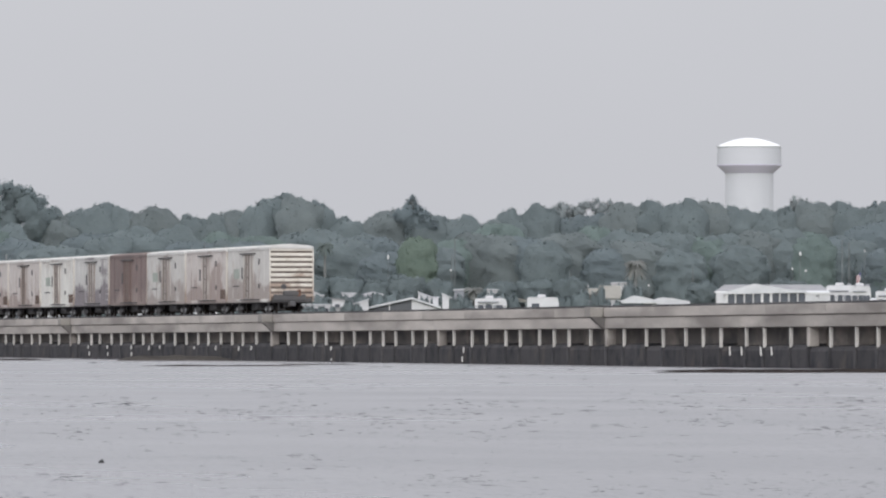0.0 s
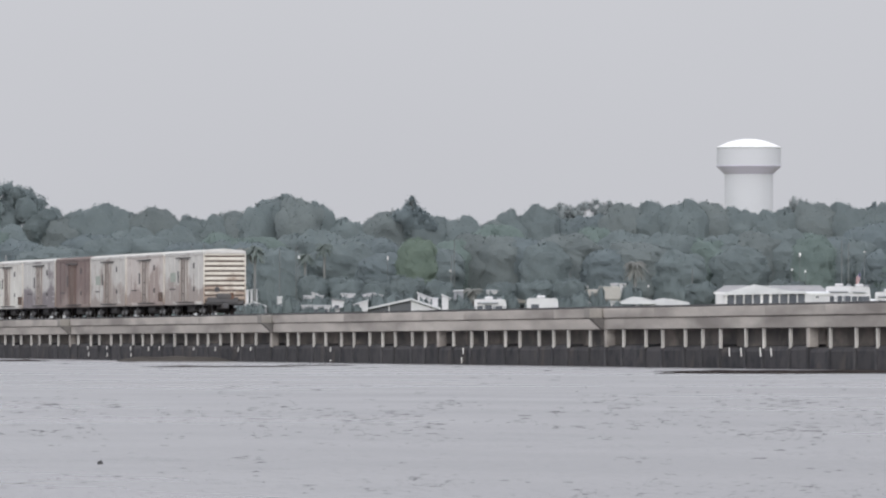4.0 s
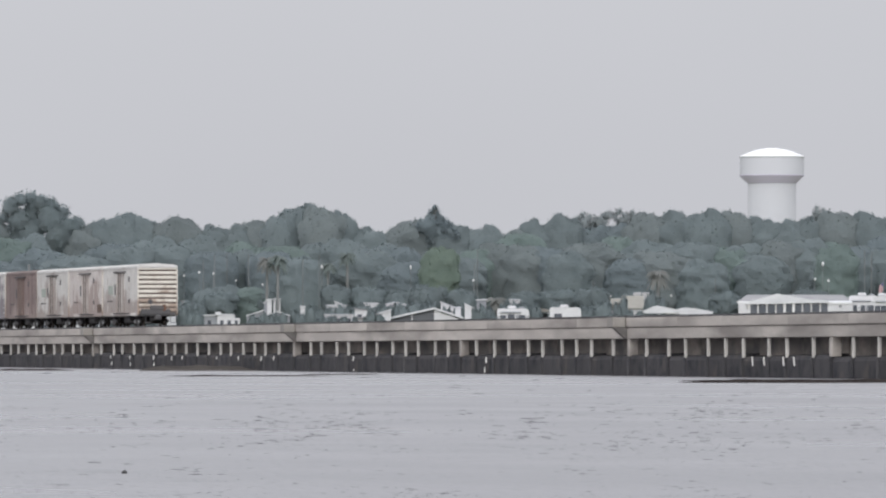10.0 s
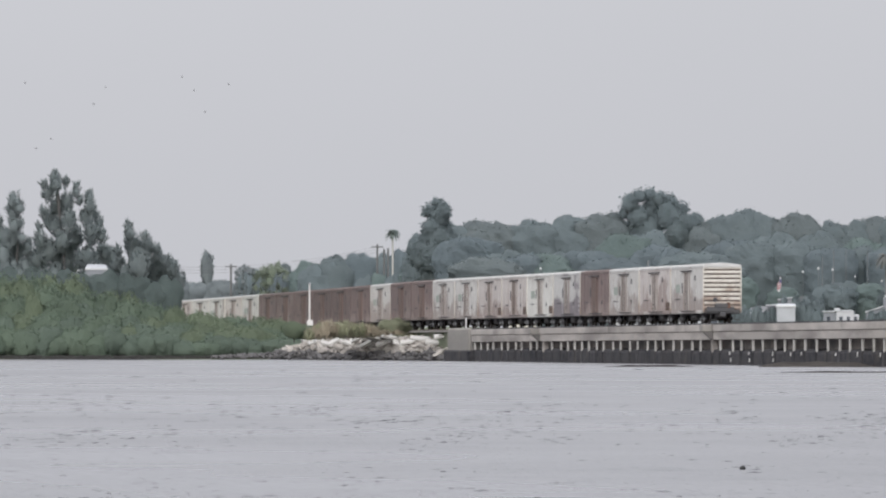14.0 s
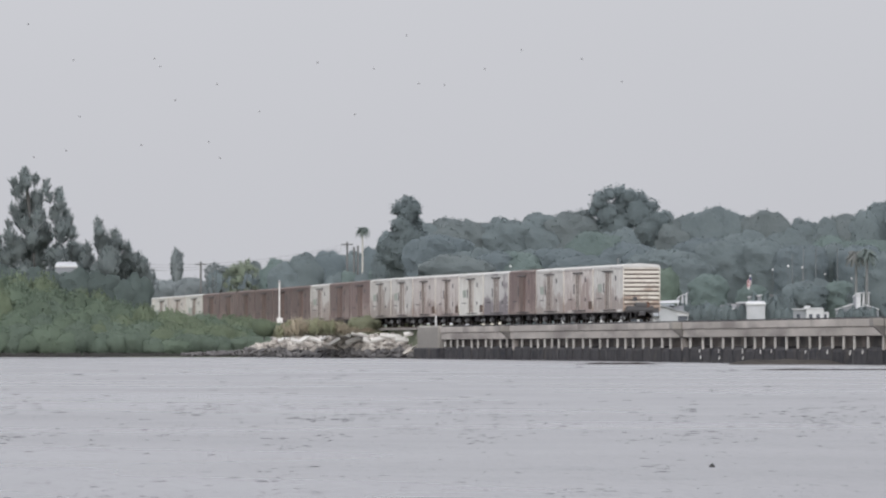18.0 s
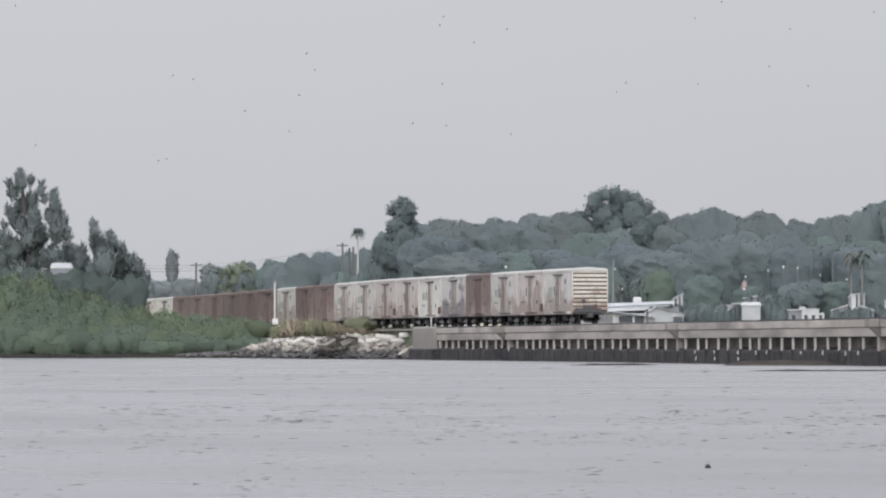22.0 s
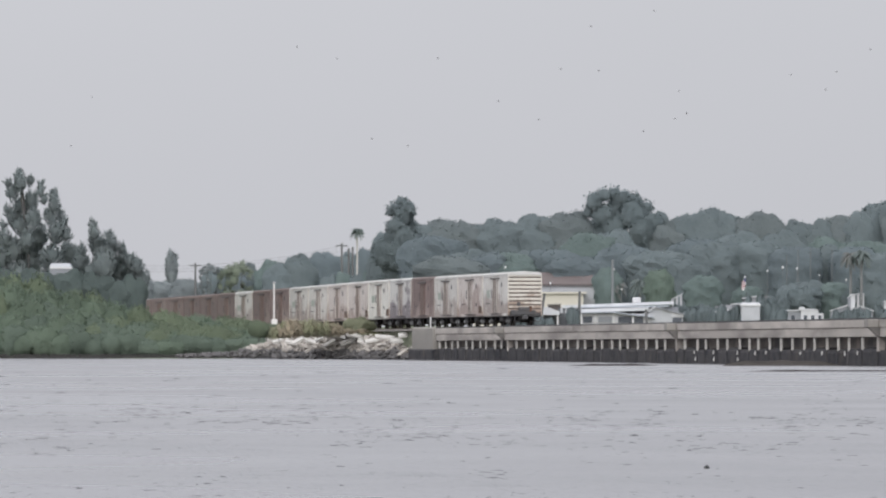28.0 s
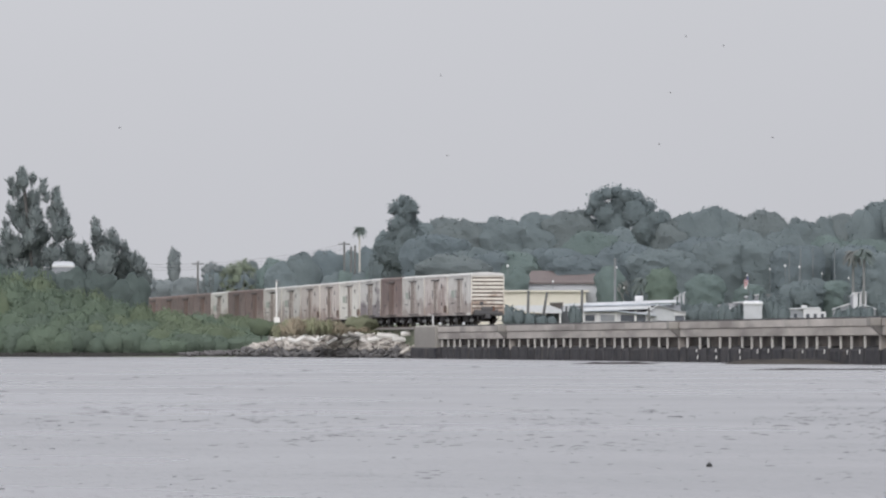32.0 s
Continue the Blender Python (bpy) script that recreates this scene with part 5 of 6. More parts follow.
palm(-440, 203, 1240, 1.8, 1.15, "tall palm with a pale bare trunk", bark=PALE_BARK, trunk=0.15)
palm(433, 160, 986, BANK, 1.3, "tall thin palm with a ragged brownish head", FROND_DRY)
palm(452, 164, 985, BANK, 1.4, "tall thin palm with a ragged brownish head", FROND)
palm(1125, 136, 1000, BANK, 1.5, "brown-headed palm beside the canopy", FROND_DRY, trunk=0.22)
palm(838, 88, 995, BANK, 1.5, "short shaggy brown palm", FROND_DRY, bark=BARK, trunk=0.3)
palm(541, 150, 1004, BANK, 1.1, "palm with a thin head in the wood", FROND)
palm(575, 168, 1006, BANK, 1.2, "palm with a thin head in the wood", FROND)
palm(60, 112, 1000, BANK, 1.5, "palm behind the long mobile home", FROND)
palm(205, 58, 985, BANK, 1.2, "low palm in a garden", LEAF_DRY)
palm(15, 110, 1003, BANK, 1.6, "palm behind the long mobile home", FROND_DRY)

# ---- buildings ----


def stead(name, label, category, u, r, z=BANK):
    """An Empty at bearing u that faces the river: local x runs to the east, y away from the river."""
    p = spot(u, 0, r)
    return thing(name, label, category, pose(p.x, p.y, z, 0, 0, -math.degrees((u + 2299) * UNIT)))


def width(u0, u1, r):
    return (u1 - u0) * UNIT * r


def level(v, r, z=BANK):
    return EYE.z + v * UNIT * r - z


def window(par, x, z, w, h, y=0.0, bars=1):
    f = part("window", boxed(x - w / 2, x + w / 2, y - 0.06, y + 0.05, z - h / 2, z + h / 2), TRIM, par)
    for i in range(bars + 1):
        a = x - w / 2 + 0.06 + i * (w - 0.06) / (bars + 1)
        part("pane", boxed(a, a + (w - 0.06) / (bars + 1) - 0.06, y - 0.075, y - 0.055, z - h / 2 + 0.06, z + h / 2 - 0.06), GLASS, f)
    return f


def house(u0, u1, v_eave, v_ridge, r, wall, roof, label, gable=False, windows=3, depth=7.0, win_v=None, name="house", o=0.35):
    w = width(u0, u1, r)
    h = stead(name, label, "house", (u0 + u1) / 2, r)
    e, t = level(v_eave, r), level(v_ridge, r)
    x = w / 2
    if gable:
        part("wall", prism([(-x + o, 0), (x - o, 0), (x - o, e), (0, t - 0.1), (-x + o, e)], 0, depth), wall, h)
        for s in (-1, 1):
            part("roof", prism([(0, t), (s * x, e - 0.08), (s * x, e - 0.26), (0, t - 0.18)], -o, depth + o), roof, h)
    else:
        part("wall", prism([(-x + o, 0), (x - o, 0), (x - o, e), (-x + o, e)], 0, depth), wall, h)
        bm = bmesh.new()
        b = [bm.verts.new(c) for c in ((-x, -o, e), (x, -o, e), (x, depth + o, e), (-x, depth + o, e))]
        q = min(x * 0.6, depth * 0.4)
        c = [bm.verts.new(k) for k in ((-x + q * 0.3, depth / 2, t), (x - q * 0.3, depth / 2, t))]
        bm.faces.new((b[0], b[1], c[1], c[0]))
        bm.faces.new((b[1], b[2], c[1]))
        bm.faces.new((b[2], b[3], c[0], c[1]))
        bm.faces.new((b[3], b[0], c[0]))
        bm.faces.new(b[::-1])
        part("roof", bm, roof, h)
        part("fascia", boxed(-x, x, -o - 0.04, -o + 0.01, e - 0.14, e + 0.04), roof if roof is ROOF_BROWN else (wall if wall in (WALL_CREAM, WALL_TAN) else TRIM), h)
    for i in range(windows):
        wx = -x + w * (i + 0.7) / (windows + 0.4)
        window(h, wx, (e * 0.62 if win_v is None else level(win_v, r)), min(1.3, w / (windows + 1) * 0.7), min(1.1, e * 0.4))
    return h


def camper(u0, u1, v_top, r, label, panes=True, name="camper_van"):
    """A white motor home or trailer with windows, roof unit, wheels and a rounded front."""
    w, t = width(u0, u1, r), level(v_top, r)
    c = stead(name, label, "camper", (u0 + u1) / 2, r)
    x = w / 2
    low_z = 0.55
    out = [(-x, low_z), (x, low_z), (x, t * 0.8), (x - 0.1, t - 0.12), (x - 0.3, t), (-x + 0.15, t), (-x, t - 0.15)]
    part("body", prism(out, 0, 2.4), WALL_WHITE, c)
    for z in ((t * 0.42,) if panes else (t * 0.5, t * 0.68)):
        part("stripe", boxed(-x + 0.02, x - 0.02, -0.012, 0.0, z, z + 0.13), AWNING_BLUE if panes else WALL_MID, c)
    for k in range(max(1, int(w / 1.7)) if panes else 0):
        xx = -x + 0.9 + k * 1.6
        if xx + 0.5 < x:
            part("window", boxed(xx - 0.42, xx + 0.42, -0.03, 0.01, t * 0.55, t * 0.78), GLASS, c)
    if not panes:
        for xx, ww, z0, z1 in ((-x * 0.62, 0.30, 0.56, 0.76), (-x * 0.05, 0.26, 0.60, 0.76), (x * 0.55, 0.36, 0.52, 0.76)):
            pane = part("window", boxed(xx - ww - 0.05, xx + ww + 0.05, -0.03, 0.01, t * z0 - 0.05, t * z1 + 0.05, 0.01), TRIM, c)
            part("glass", boxed(xx - ww, xx + ww, -0.045, -0.028, t * z0, t * z1), GLASS, pane)
        part("door", boxed(x * 0.16, x * 0.16 + 0.6, -0.035, 0.01, low_z + 0.1, t * 0.76, 0.015), WALL_MID, c, "grey side door")
        part("rolled_awning", rod(bmesh.new(), (-x * 0.8, -0.12, t * 0.86), (x * 0.5, -0.12, t * 0.86), 0.09, 0.09, 8), WALL_MID, c, "grey rolled-up awning")
        part("roof_vent", boxed(x * 0.4, x * 0.4 + 0.5, 0.8, 1.4, t, t + 0.18, 0.05), WALL_MID, c)
    part("roof_unit", boxed(-0.6, 0.3, 0.7, 1.7, t, t + 0.3, 0.08), WALL_WHITE, c)
    part("skirt", boxed(-x + 0.1, x - 0.1, 0.1, 2.3, 0.3, low_z), WALL_GREY, c)
    for xx in (-x * 0.6, x * 0.6):
        part("wheel", rod(bmesh.new(), (xx, 0.05, 0.36), (xx, 0.35, 0.36), 0.36, 0.36, 14), UNDER, c)
    return c


def canopy(u0, u1, v_edge, v_top, r, roof, label, posts=4, depth=6.0, name="canopy"):
    w = width(u0, u1, r)
    c = stead(name, label, "canopy", (u0 + u1) / 2, r)
    e, t = level(v_edge, r), level(v_top, r)
    x = w / 2
    arc = [(-x, e), (-x * 0.80, e + (t - e) * 0.35), (-x * 0.35, e + (t - e) * 0.9), (-0.15 * x, t), (x * 0.3, e + (t - e) * 0.82), (x * 0.96, e + (t - e) * 0.4), (x, e)]
    part("roof", prism(arc + [(k, z - 0.15) for k, z in arc[::-1]], 0, depth), roof, c)
    part("valance", prism([(k * 0.98, z - 0.03) for k, z in arc], 0.03, 0.09), roof, c)
    for i in range(posts):
        xx = -x + 0.3 + i * (w - 0.6) / max(1, posts - 1)
        for y in (0.2, depth - 0.2):
            part("post", boxed(xx - 0.05, xx + 0.05, y - 0.05, y + 0.05, 0, e - 0.1), TRIM, c)
    part("back_wall", boxed(-x + 0.2, x - 0.2, depth - 0.4, depth - 0.3, 0, e - 0.2), WALL_WHITE if name == "awning" else WALL_GREY, c)
    return c


def annex(u0, u1, va, vb, r, wall, roof, label, panes=1, depth=3.0, name="shed"):
    """A small lean-to building whose roof edge falls from va to vb, with dark panes."""
    a = stead(name, label, "shed", (u0 + u1) / 2, r)
    x = width(u0, u1, r) / 2
    za, zb = level(va, r), level(vb, r)
    part("wall", prism([(-x, 0), (x, 0), (x, zb - 0.12), (-x, za - 0.12)], 0, depth), wall, a)
    part("roof", prism([(-x - 0.08, za - 0.12), (x + 0.08, zb - 0.12), (x + 0.08, zb), (-x - 0.08, za)], -0.2, depth + 0.1), roof, a)
    for i in range(panes):
        c = -x + 2 * x * (i + 0.5) / panes
        h = min(za, zb)
        part("pane", boxed(c - x / panes * 0.45, c + x / panes * 0.45, -0.03, 0.02, h - 1.25, h - 0.45), GLASS, a)
    return a


# sunroom house near the mooring
sun_house = house(1264, 1470, 84, 97, 985, WALL_WHITE, ROOF_GREY, "white bungalow with grey roof and glazed sun porch", windows=0, depth=9)
sun_w = width(1264, 1470, 985)
px0 = -sun_w / 2 + width(1264, 1286, 985)
pw = width(1286, 1427, 985)
e_z = level(84, 985)
part("porch_roof", prism([(px0 - 0.3, e_z - 0.1), (px0 + pw * 0.35, level(98, 985)), (px0 + pw * 0.8, e_z + 0.15), (px0 + pw, e_z + 0.1), (px0 + pw, e_z - 0.12), (px0 - 0.3, e_z - 0.3)], -3.2, 0.2),
     ROOF_WHITE, sun_house, "white low-pitched porch roof")
for i in range(10):
    xx = px0 + i * pw / 9
    part("porch_post", boxed(xx - (0.14 if i in (0, 4, 5, 9) else 0.06), xx + (0.14 if i in (0, 4, 5, 9) else 0.06), -3.0, -2.8, 0, e_z - 0.12), TRIM, sun_house)
for i in range(9):
    xx = px0 + i * pw / 9
    part("porch_pane", boxed(xx + 0.1, xx + pw / 9 - 0.1, -2.92, -2.88, 0.2, e_z - 0.2), GLASS, sun_house)
part("porch_rail", boxed(px0, px0 + pw * 0.45, -3.02, -2.94, e_z * 0.5, e_z * 0.5 + 0.08), TRIM, sun_house)
part("side_wall", boxed(-sun_w / 2 + 0.2, px0, -2.6, 0, 0, e_z - 0.1), WALL_WHITE, sun_house)
window(sun_house, sun_w / 2 - 1.7, level(74, 985), 0.6, 0.5)
small_wing = house(1424, 1470, 82, 86, 982, WALL_WHITE, ROOF_WHITE, "low white wing of the bungalow", windows=0, depth=3, o=0.05)
window(small_wing, 0.0, level(76, 982), 0.45, 0.4)
camper(1462, 1514, 95, 984, "white motor home parked beside the bungalow", False)
camper(1506, 1541, 94, 979, "white trailer with grey stripes beside the bungalow", False, name="camper_trailer")
camper(1549, 1600, 85, 980, "white motor home parked by the river", False)
# canopies, campers and houses along the park
canopy(1094, 1162, 64, 77, 980, ROOF_WHITE, "low white canopy roof", 3)
canopy(1138, 1222, 62, 74, 984, ROOF_WHITE, "low vaulted white canopy roof", 3)
annex(1078, 1100, 69, 69, 972, WALL_WHITE, ROOF_WHITE, "small white hut with a dark opening", 1)
house(1034, 1062, 78, 90, 992, WALL_TAN, ROOF_TAN, "dull tan cottage half hidden by bushes", windows=1, depth=4)
house(1056, 1103, 72, 95, 990, WALL_TAN, ROOF_TAN, "dull tan hipped cottage half hidden by bushes", windows=1, depth=5, o=0.1)
for u, v in ((1088, 101), (1103, 101)):
    annex(u - 6, u + 6, v - 1, v, 997, WALL_WHITE, ROOF_WHITE, "white shed end seen between the trees", 0, 2.0)
box_van = camper(840, 897, 72, 978, "white camper trailer with a dark door", False)
part("door", boxed(-0.55, 0.15, -0.03, 0.01, 0.6, level(62, 978)), GLASS, box_van, "dark open door")
canopy(896, 936, 66, 73, 984, ROOF_TAN, "open awning between two campers", 3, 3)
camper(933, 989, 74, 979, "white van with a row of side windows")
# grey gabled lodge: a long grey roof slope and a pale gable
lodge = stead("house", "low house with grey roof and white fascia", "house", 712, 975)
lw = width(645, 782, 975)
lx, lt, le = -lw / 2, level(74, 975), level(57, 975)
ax = lx + width(645, 730, 975)
part("roof", prism([(lx, le - 0.1), (ax, lt), (ax, lt - 0.2), (lx, le - 0.3)], -0.4, 8), ROOF_WHITE, lodge)
part("roof", prism([(ax, lt), (lx + lw, le), (lx + lw, le - 0.2), (ax, lt - 0.2)], -0.4, 8), ROOF_WHITE, lodge)
part("wall", prism([(lx + 0.4, 0), (ax, 0), (ax, lt - 0.25), (lx + 0.4, le - 0.35)], 0.0, 7.6), WALL_GREY, lodge, "dark grey gable half")
part("wall", prism([(ax, 0), (lx + lw - 0.4, 0), (lx + lw - 0.4, le - 0.2), (ax, lt - 0.25)], -0.05, 7.6), WALL_WHITE, lodge)
part("post", boxed(ax - 2.4, ax - 2.3, -0.1, 0.0, 0, lt - 0.5), TRIM, lodge)
house(610, 690, 56, 66, 984, WALL_WHITE, ROOF_GREY, "low white mobile home", windows=4, name="mobile_home")
annex(433, 441, 89, 89, 976, WALL_WHITE, ROOF_WHITE, "narrow white panel among the palms", 0, 0.5, "panel")
annex(428, 433, 82, 90, 978, WALL_MID, ROOF_WHITE, "narrow grey panel among the palms", 0, 0.5, "panel")
put("bush", 448, 60, 972, BANK, 1.3)
put("bush", 424, 56, 971, BANK, 1.5)
for u in (446, 454.5):
    annex(u - 2, u + 2, 90, 90, 988, WALL_WHITE, ROOF_WHITE, "narrow white panel among the palms", 0, 0.4, "panel")
annex(441, 447, 64, 66, 975, WALL_WHITE, ROOF_WHITE, "narrow white panel among the palms", 0, 0.4, "panel")
for u0, u1, e, t, r, ro, k in ((986, 1050, 62, 70, 986, ROOF_GREY, 4), (1500, 1620, 66, 73, 996, ROOF_WHITE, 6)):
    house(u0, u1, e, t, r, WALL_WHITE, ro, "long white mobile home half hidden by trees", windows=k, depth=4.5, o=0.15, name="mobile_home")


for u0, u1, va, vb, r, wa, ro, k in (
        (397, 426, 60, 70, 976, WALL_MID, ROOF_WHITE, 1), (450, 473, 69, 60, 977, WALL_MID, ROOF_WHITE, 1), (535, 586, 62, 62, 969, WALL_WHITE, ROOF_WHITE, 3),
        (586, 603, 56, 57, 969, WALL_WHITE, ROOF_GREY, 0), (538, 573, 79, 79, 984, WALL_WHITE, ROOF_WHITE, 3), (553, 564, 86, 81, 990, WALL_WHITE, ROOF_WHITE, 0),
        (588, 624, 73, 69, 977, WALL_WHITE, ROOF_GREY, 2), (605, 629, 83, 82, 987, WALL_WHITE, ROOF_WHITE, 2), (616, 652, 60, 72, 971, WALL_WHITE, ROOF_WHITE, 0),
        (642, 658, 80, 84, 989, WALL_WHITE, ROOF_WHITE, 1), (662, 678, 84, 80, 990, WALL_WHITE, ROOF_WHITE, 1), (703, 727, 86, 83, 991, WALL_WHITE, ROOF_WHITE, 1),
        (740, 764, 85, 75, 984, WALL_WHITE, ROOF_WHITE, 1), (766, 776, 75, 75, 981, WALL_WHITE, ROOF_WHITE, 0), (783, 806, 82, 70, 977, WALL_WHITE, ROOF_WHITE, 0),
        (804, 821, 88, 89, 983, WALL_MID, ROOF_WHITE, 0), (862, 882, 89, 88, 990, WALL_WHITE, ROOF_WHITE, 1), (193, 216, 58, 62, 974, WALL_WHITE, ROOF_WHITE, 0)):
    annex(u0, u1, va, vb, r, wa, ro, "small white lean-to with dark panes under the trees" if wa is WALL_WHITE else "small dull lean-to with a white roof edge", k)
for u, v, w in ((560, 69, 2.0), (636, 74, 2.2), (668, 75, 2.4), (714, 78, 2.2), (872, 79, 2.2), (597, 76, 1.9), (480, 66, 1.4), (515, 72, 2.0), (526, 66, 1.4), (830, 66, 1.6)):
    put("bush", u, v, 980 + u % 3, BANK, w)
for i in range(16):
    put("bush", hedge.uniform(536, 640) if i < 11 else hedge.uniform(792, 850), hedge.uniform(50, 58), 967 + i % 4, BANK, hedge.uniform(0.9, 1.7))
for u, v, w in ((285, 76, 1.8), (298, 72, 1.4), (225, 60, 1.2), (240, 52, 1.0), (268, 50, 1.0), (232, 66, 0.9), (252, 84, 1.2), (276, 84, 1.4)):
    put("bush", u, v, 979, BANK, w)
for u, v, w in ((545, 72, 1.4), (566, 75, 1.6), (588, 72, 1.3), (606, 76, 1.5), (626, 74, 1.4), (640, 77, 1.5), (655, 75, 1.3), (672, 77, 1.6), (692, 80, 1.8), (704, 77, 1.3), (722, 79, 1.4), (748, 72, 1.0), (774, 76, 1.2),
                (815, 76, 1.5), (856, 80, 1.4), (884, 80, 1.6), (905, 78, 1.6), (950, 78, 1.8), (1000, 74, 1.6), (1026, 80, 1.8)):
    put("bush", u, v - 3, 982 + u % 2, BANK, w * 1.9)
annex(492, 500, 77, 77, 975, WALL_WHITE, ROOF_WHITE, "narrow white shed between the gardens", 0)
step_home = stead("mobile_home", "white mobile home with a stepped roof and square windows", "house", 353, 974)
part("wall", boxed(width(353, 322, 974), width(353, 346, 974), 0, 2.6, 0, level(60, 974), 0.05), WALL_MID, step_home, "grey end wall")
part("wall", boxed(width(353, 345, 974), width(353, 376, 974), -0.3, 2.8, 0, level(61, 974), 0.05), WALL_WHITE, step_home)
part("wall", boxed(width(353, 375, 974), width(353, 385, 974), 0, 2.4, 0, level(55, 974), 0.05), WALL_WHITE, step_home)
part("roof", boxed(width(353, 341, 974), width(353, 352, 974), -0.4, 2.9, level(61, 974), level(66, 974), 0.06), ROOF_WHITE, step_home)
part("roof", boxed(width(353, 340, 974), width(353, 374, 974), -0.4, 2.9, level(60, 974), level(62.5, 974), 0.04), ROOF_WHITE, step_home)
part("roof", boxed(width(353, 320, 974), width(353, 342, 974), -0.2, 2.7, level(59, 974), level(61, 974), 0.04), ROOF_WHITE, step_home)
for u in (331, 353, 366, 378):
    part("window", boxed(width(353, u - 3, 974), width(353, u + 3, 974), -0.36 if 345 < u < 376 else -0.06, 0.02, level(44, 974), level(51, 974)), GLASS, step_home)
house(238, 274, 70, 74, 976, WALL_PALE, ROOF_WHITE, "small pale cottage with a flat white roof", windows=0, depth=4, o=0.1)
annex(222, 242, 72, 73, 979, WALL_MID, ROOF_WHITE, "white-edged porch roof beside the cottage", 0)
annex(242, 266, 82, 86, 992, WALL_MID, ROOF_WHITE, "pale roof behind the cottage", 0)
annex(270, 300, 88, 83, 994, WALL_MID, ROOF_GREY, "pale roof behind the cottage", 0)
house(262, 306, 66, 80, 1000, WALL_WHITE, ROOF_GREY, "white cottage with low grey roof half hidden by bushes", windows=1)
house(190, 232, 58, 70, 990, WALL_CREAM, ROOF_GREY, "cream bungalow behind shrubs", windows=2)
house(335, 352, 76, 82, 996, WALL_WHITE, ROOF_WHITE, "small white garden shed", windows=0, depth=3, name="shed")
for u, v, w in ((4, 132, 3.4), (-164, 130, 3.4)):
    put("oak%d" % (-u % 8), u, v, 1003, BANK, w)
for i in range(34):
    u = hedge.uniform(398, 640) if i % 4 else hedge.uniform(792, 832)
    put("bush", u, hedge.uniform(46, 60) + (12 if i % 5 == 0 else 0), 966 + i % 5, BANK, hedge.uniform(1.0, 2.0))
for i in range(16):
    put("bush", hedge.uniform(1030, 1110) if i < 9 else hedge.uniform(190, 226) if i < 13 else hedge.uniform(284, 312), hedge.uniform(50, 66), 966 + i % 5, BANK, hedge.uniform(1.1, 2.0))
# long mobile home with layered awnings
MR = 980
mobile = stead("mobile_home", "long white mobile home with layered grey and white awnings", "house", 20, MR)


def slab(u0, u1, va, vb, thick, y0, y1):
    """A thin roof body whose top edge runs from (u0, va) to (u1, vb) on the home's front."""
    p0, p1 = width(20, u0, MR), width(20, u1, MR)
    return prism([(p0, level(va, MR)), (p1, level(vb, MR)), (p1, level(vb - thick, MR)), (p0, level(va - thick, MR))], y0, y1)


def front(u0, u1, v0, v1, y0, y1):
    return boxed(width(20, u0, MR), width(20, u1, MR), y0, y1, level(v0, MR) if v0 else 0.0, level(v1, MR))


part("wall", front(-74, 128, 0, 66, 0.0, 5.5), WALL_MID, mobile, "grey shaded front wall")
part("roof", slab(-78, 120, 69, 76, 5, -0.6, 5.8), ROOF_WHITE, mobile, "long white roof edge")
part("roof_unit", boxed(width(20, 47, MR), width(20, 62, MR), 0.6, 2.0, level(73, MR), level(83, MR), 0.1), WALL_WHITE, mobile)
part("awning", slab(-44, 112, 66.5, 68.5, 2, -1.6, -0.2), AWNING_BLUE, mobile, "blue-grey awning")
part("awning", slab(-44, 76, 62.5, 65.5, 6, -2.6, -0.6), ROOF_WHITE, mobile, "white awning")
part("awning", slab(-44, 16, 56.5, 57.5, 1.5, -3.2, -1.4), AWNING_BLUE, mobile, "blue-grey awning edge")
part("awning", slab(14, 84, 57.5, 49, 2, -3.2, -1.4), AWNING_BLUE, mobile, "blue-grey awning edge")
# Dark wall for the recess's shade, pale panes for its window glints.
part("dark_porch", front(-84, -46, 0, 65, -0.4, 0.1), WALL_GREY, mobile, "dark wall put in for the shaded porch recess")
for u in (-78, -70, -62, -54):
    part("pane", front(u - 2.2, u + 2.2, 55, 64, -0.46, -0.38), WALL_PALE, mobile, "pale pane put in for a window glint")
part("wall", front(-44, 78, 0, 54, -2.4, -2.2), WALL_WHITE, mobile, "white porch wall")
for u0, u1 in ((-40, -24), (-13, 11), (22, 46), (50, 66)):
    part("window", front(u0, u1, 38, 49, -2.5, -2.35), WALL_MID if u0 == -13 else GLASS, mobile)
for u in (-43, -18, 14, 48, 72):
    part("awning_post", front(u - 1.5, u + 1.5, 0, 55, -2.7, -2.5), TRIM, mobile)
part("gable_wall", prism([(width(20, 76, MR), 0), (width(20, 136, MR), 0), (width(20, 136, MR), level(54, MR)), (width(20, 88, MR), level(66, MR)), (width(20, 76, MR), level(58, MR))], -2.2, -0.2), WALL_PALE, mobile, "pale grey gable end")
part("gable_roof", slab(66, 88, 54, 68, 2.5, -2.6, 0.2), ROOF_WHITE, mobile)
part("gable_roof", slab(88, 139, 68, 54, 2.5, -2.6, 0.2), WALL_MID, mobile)
part("panel", front(116, 137, 48, 55, -2.35, -2.2), WALL_WHITE, mobile)
part("window", front(118, 134, 38, 47, -2.3, -2.15), GLASS, mobile)
for u, v in ((119, 84), (126, 88), (133, 91)):
    annex(u - 2, u + 2, v - 5, v, 988, WALL_PALE, ROOF_WHITE, "narrow pale screen behind the mobile home", 0, 0.3, "panel")
pavilion = stead("pavilion", "white pavilion with a low hipped roof behind a hedge", "pavilion", -126, 974)
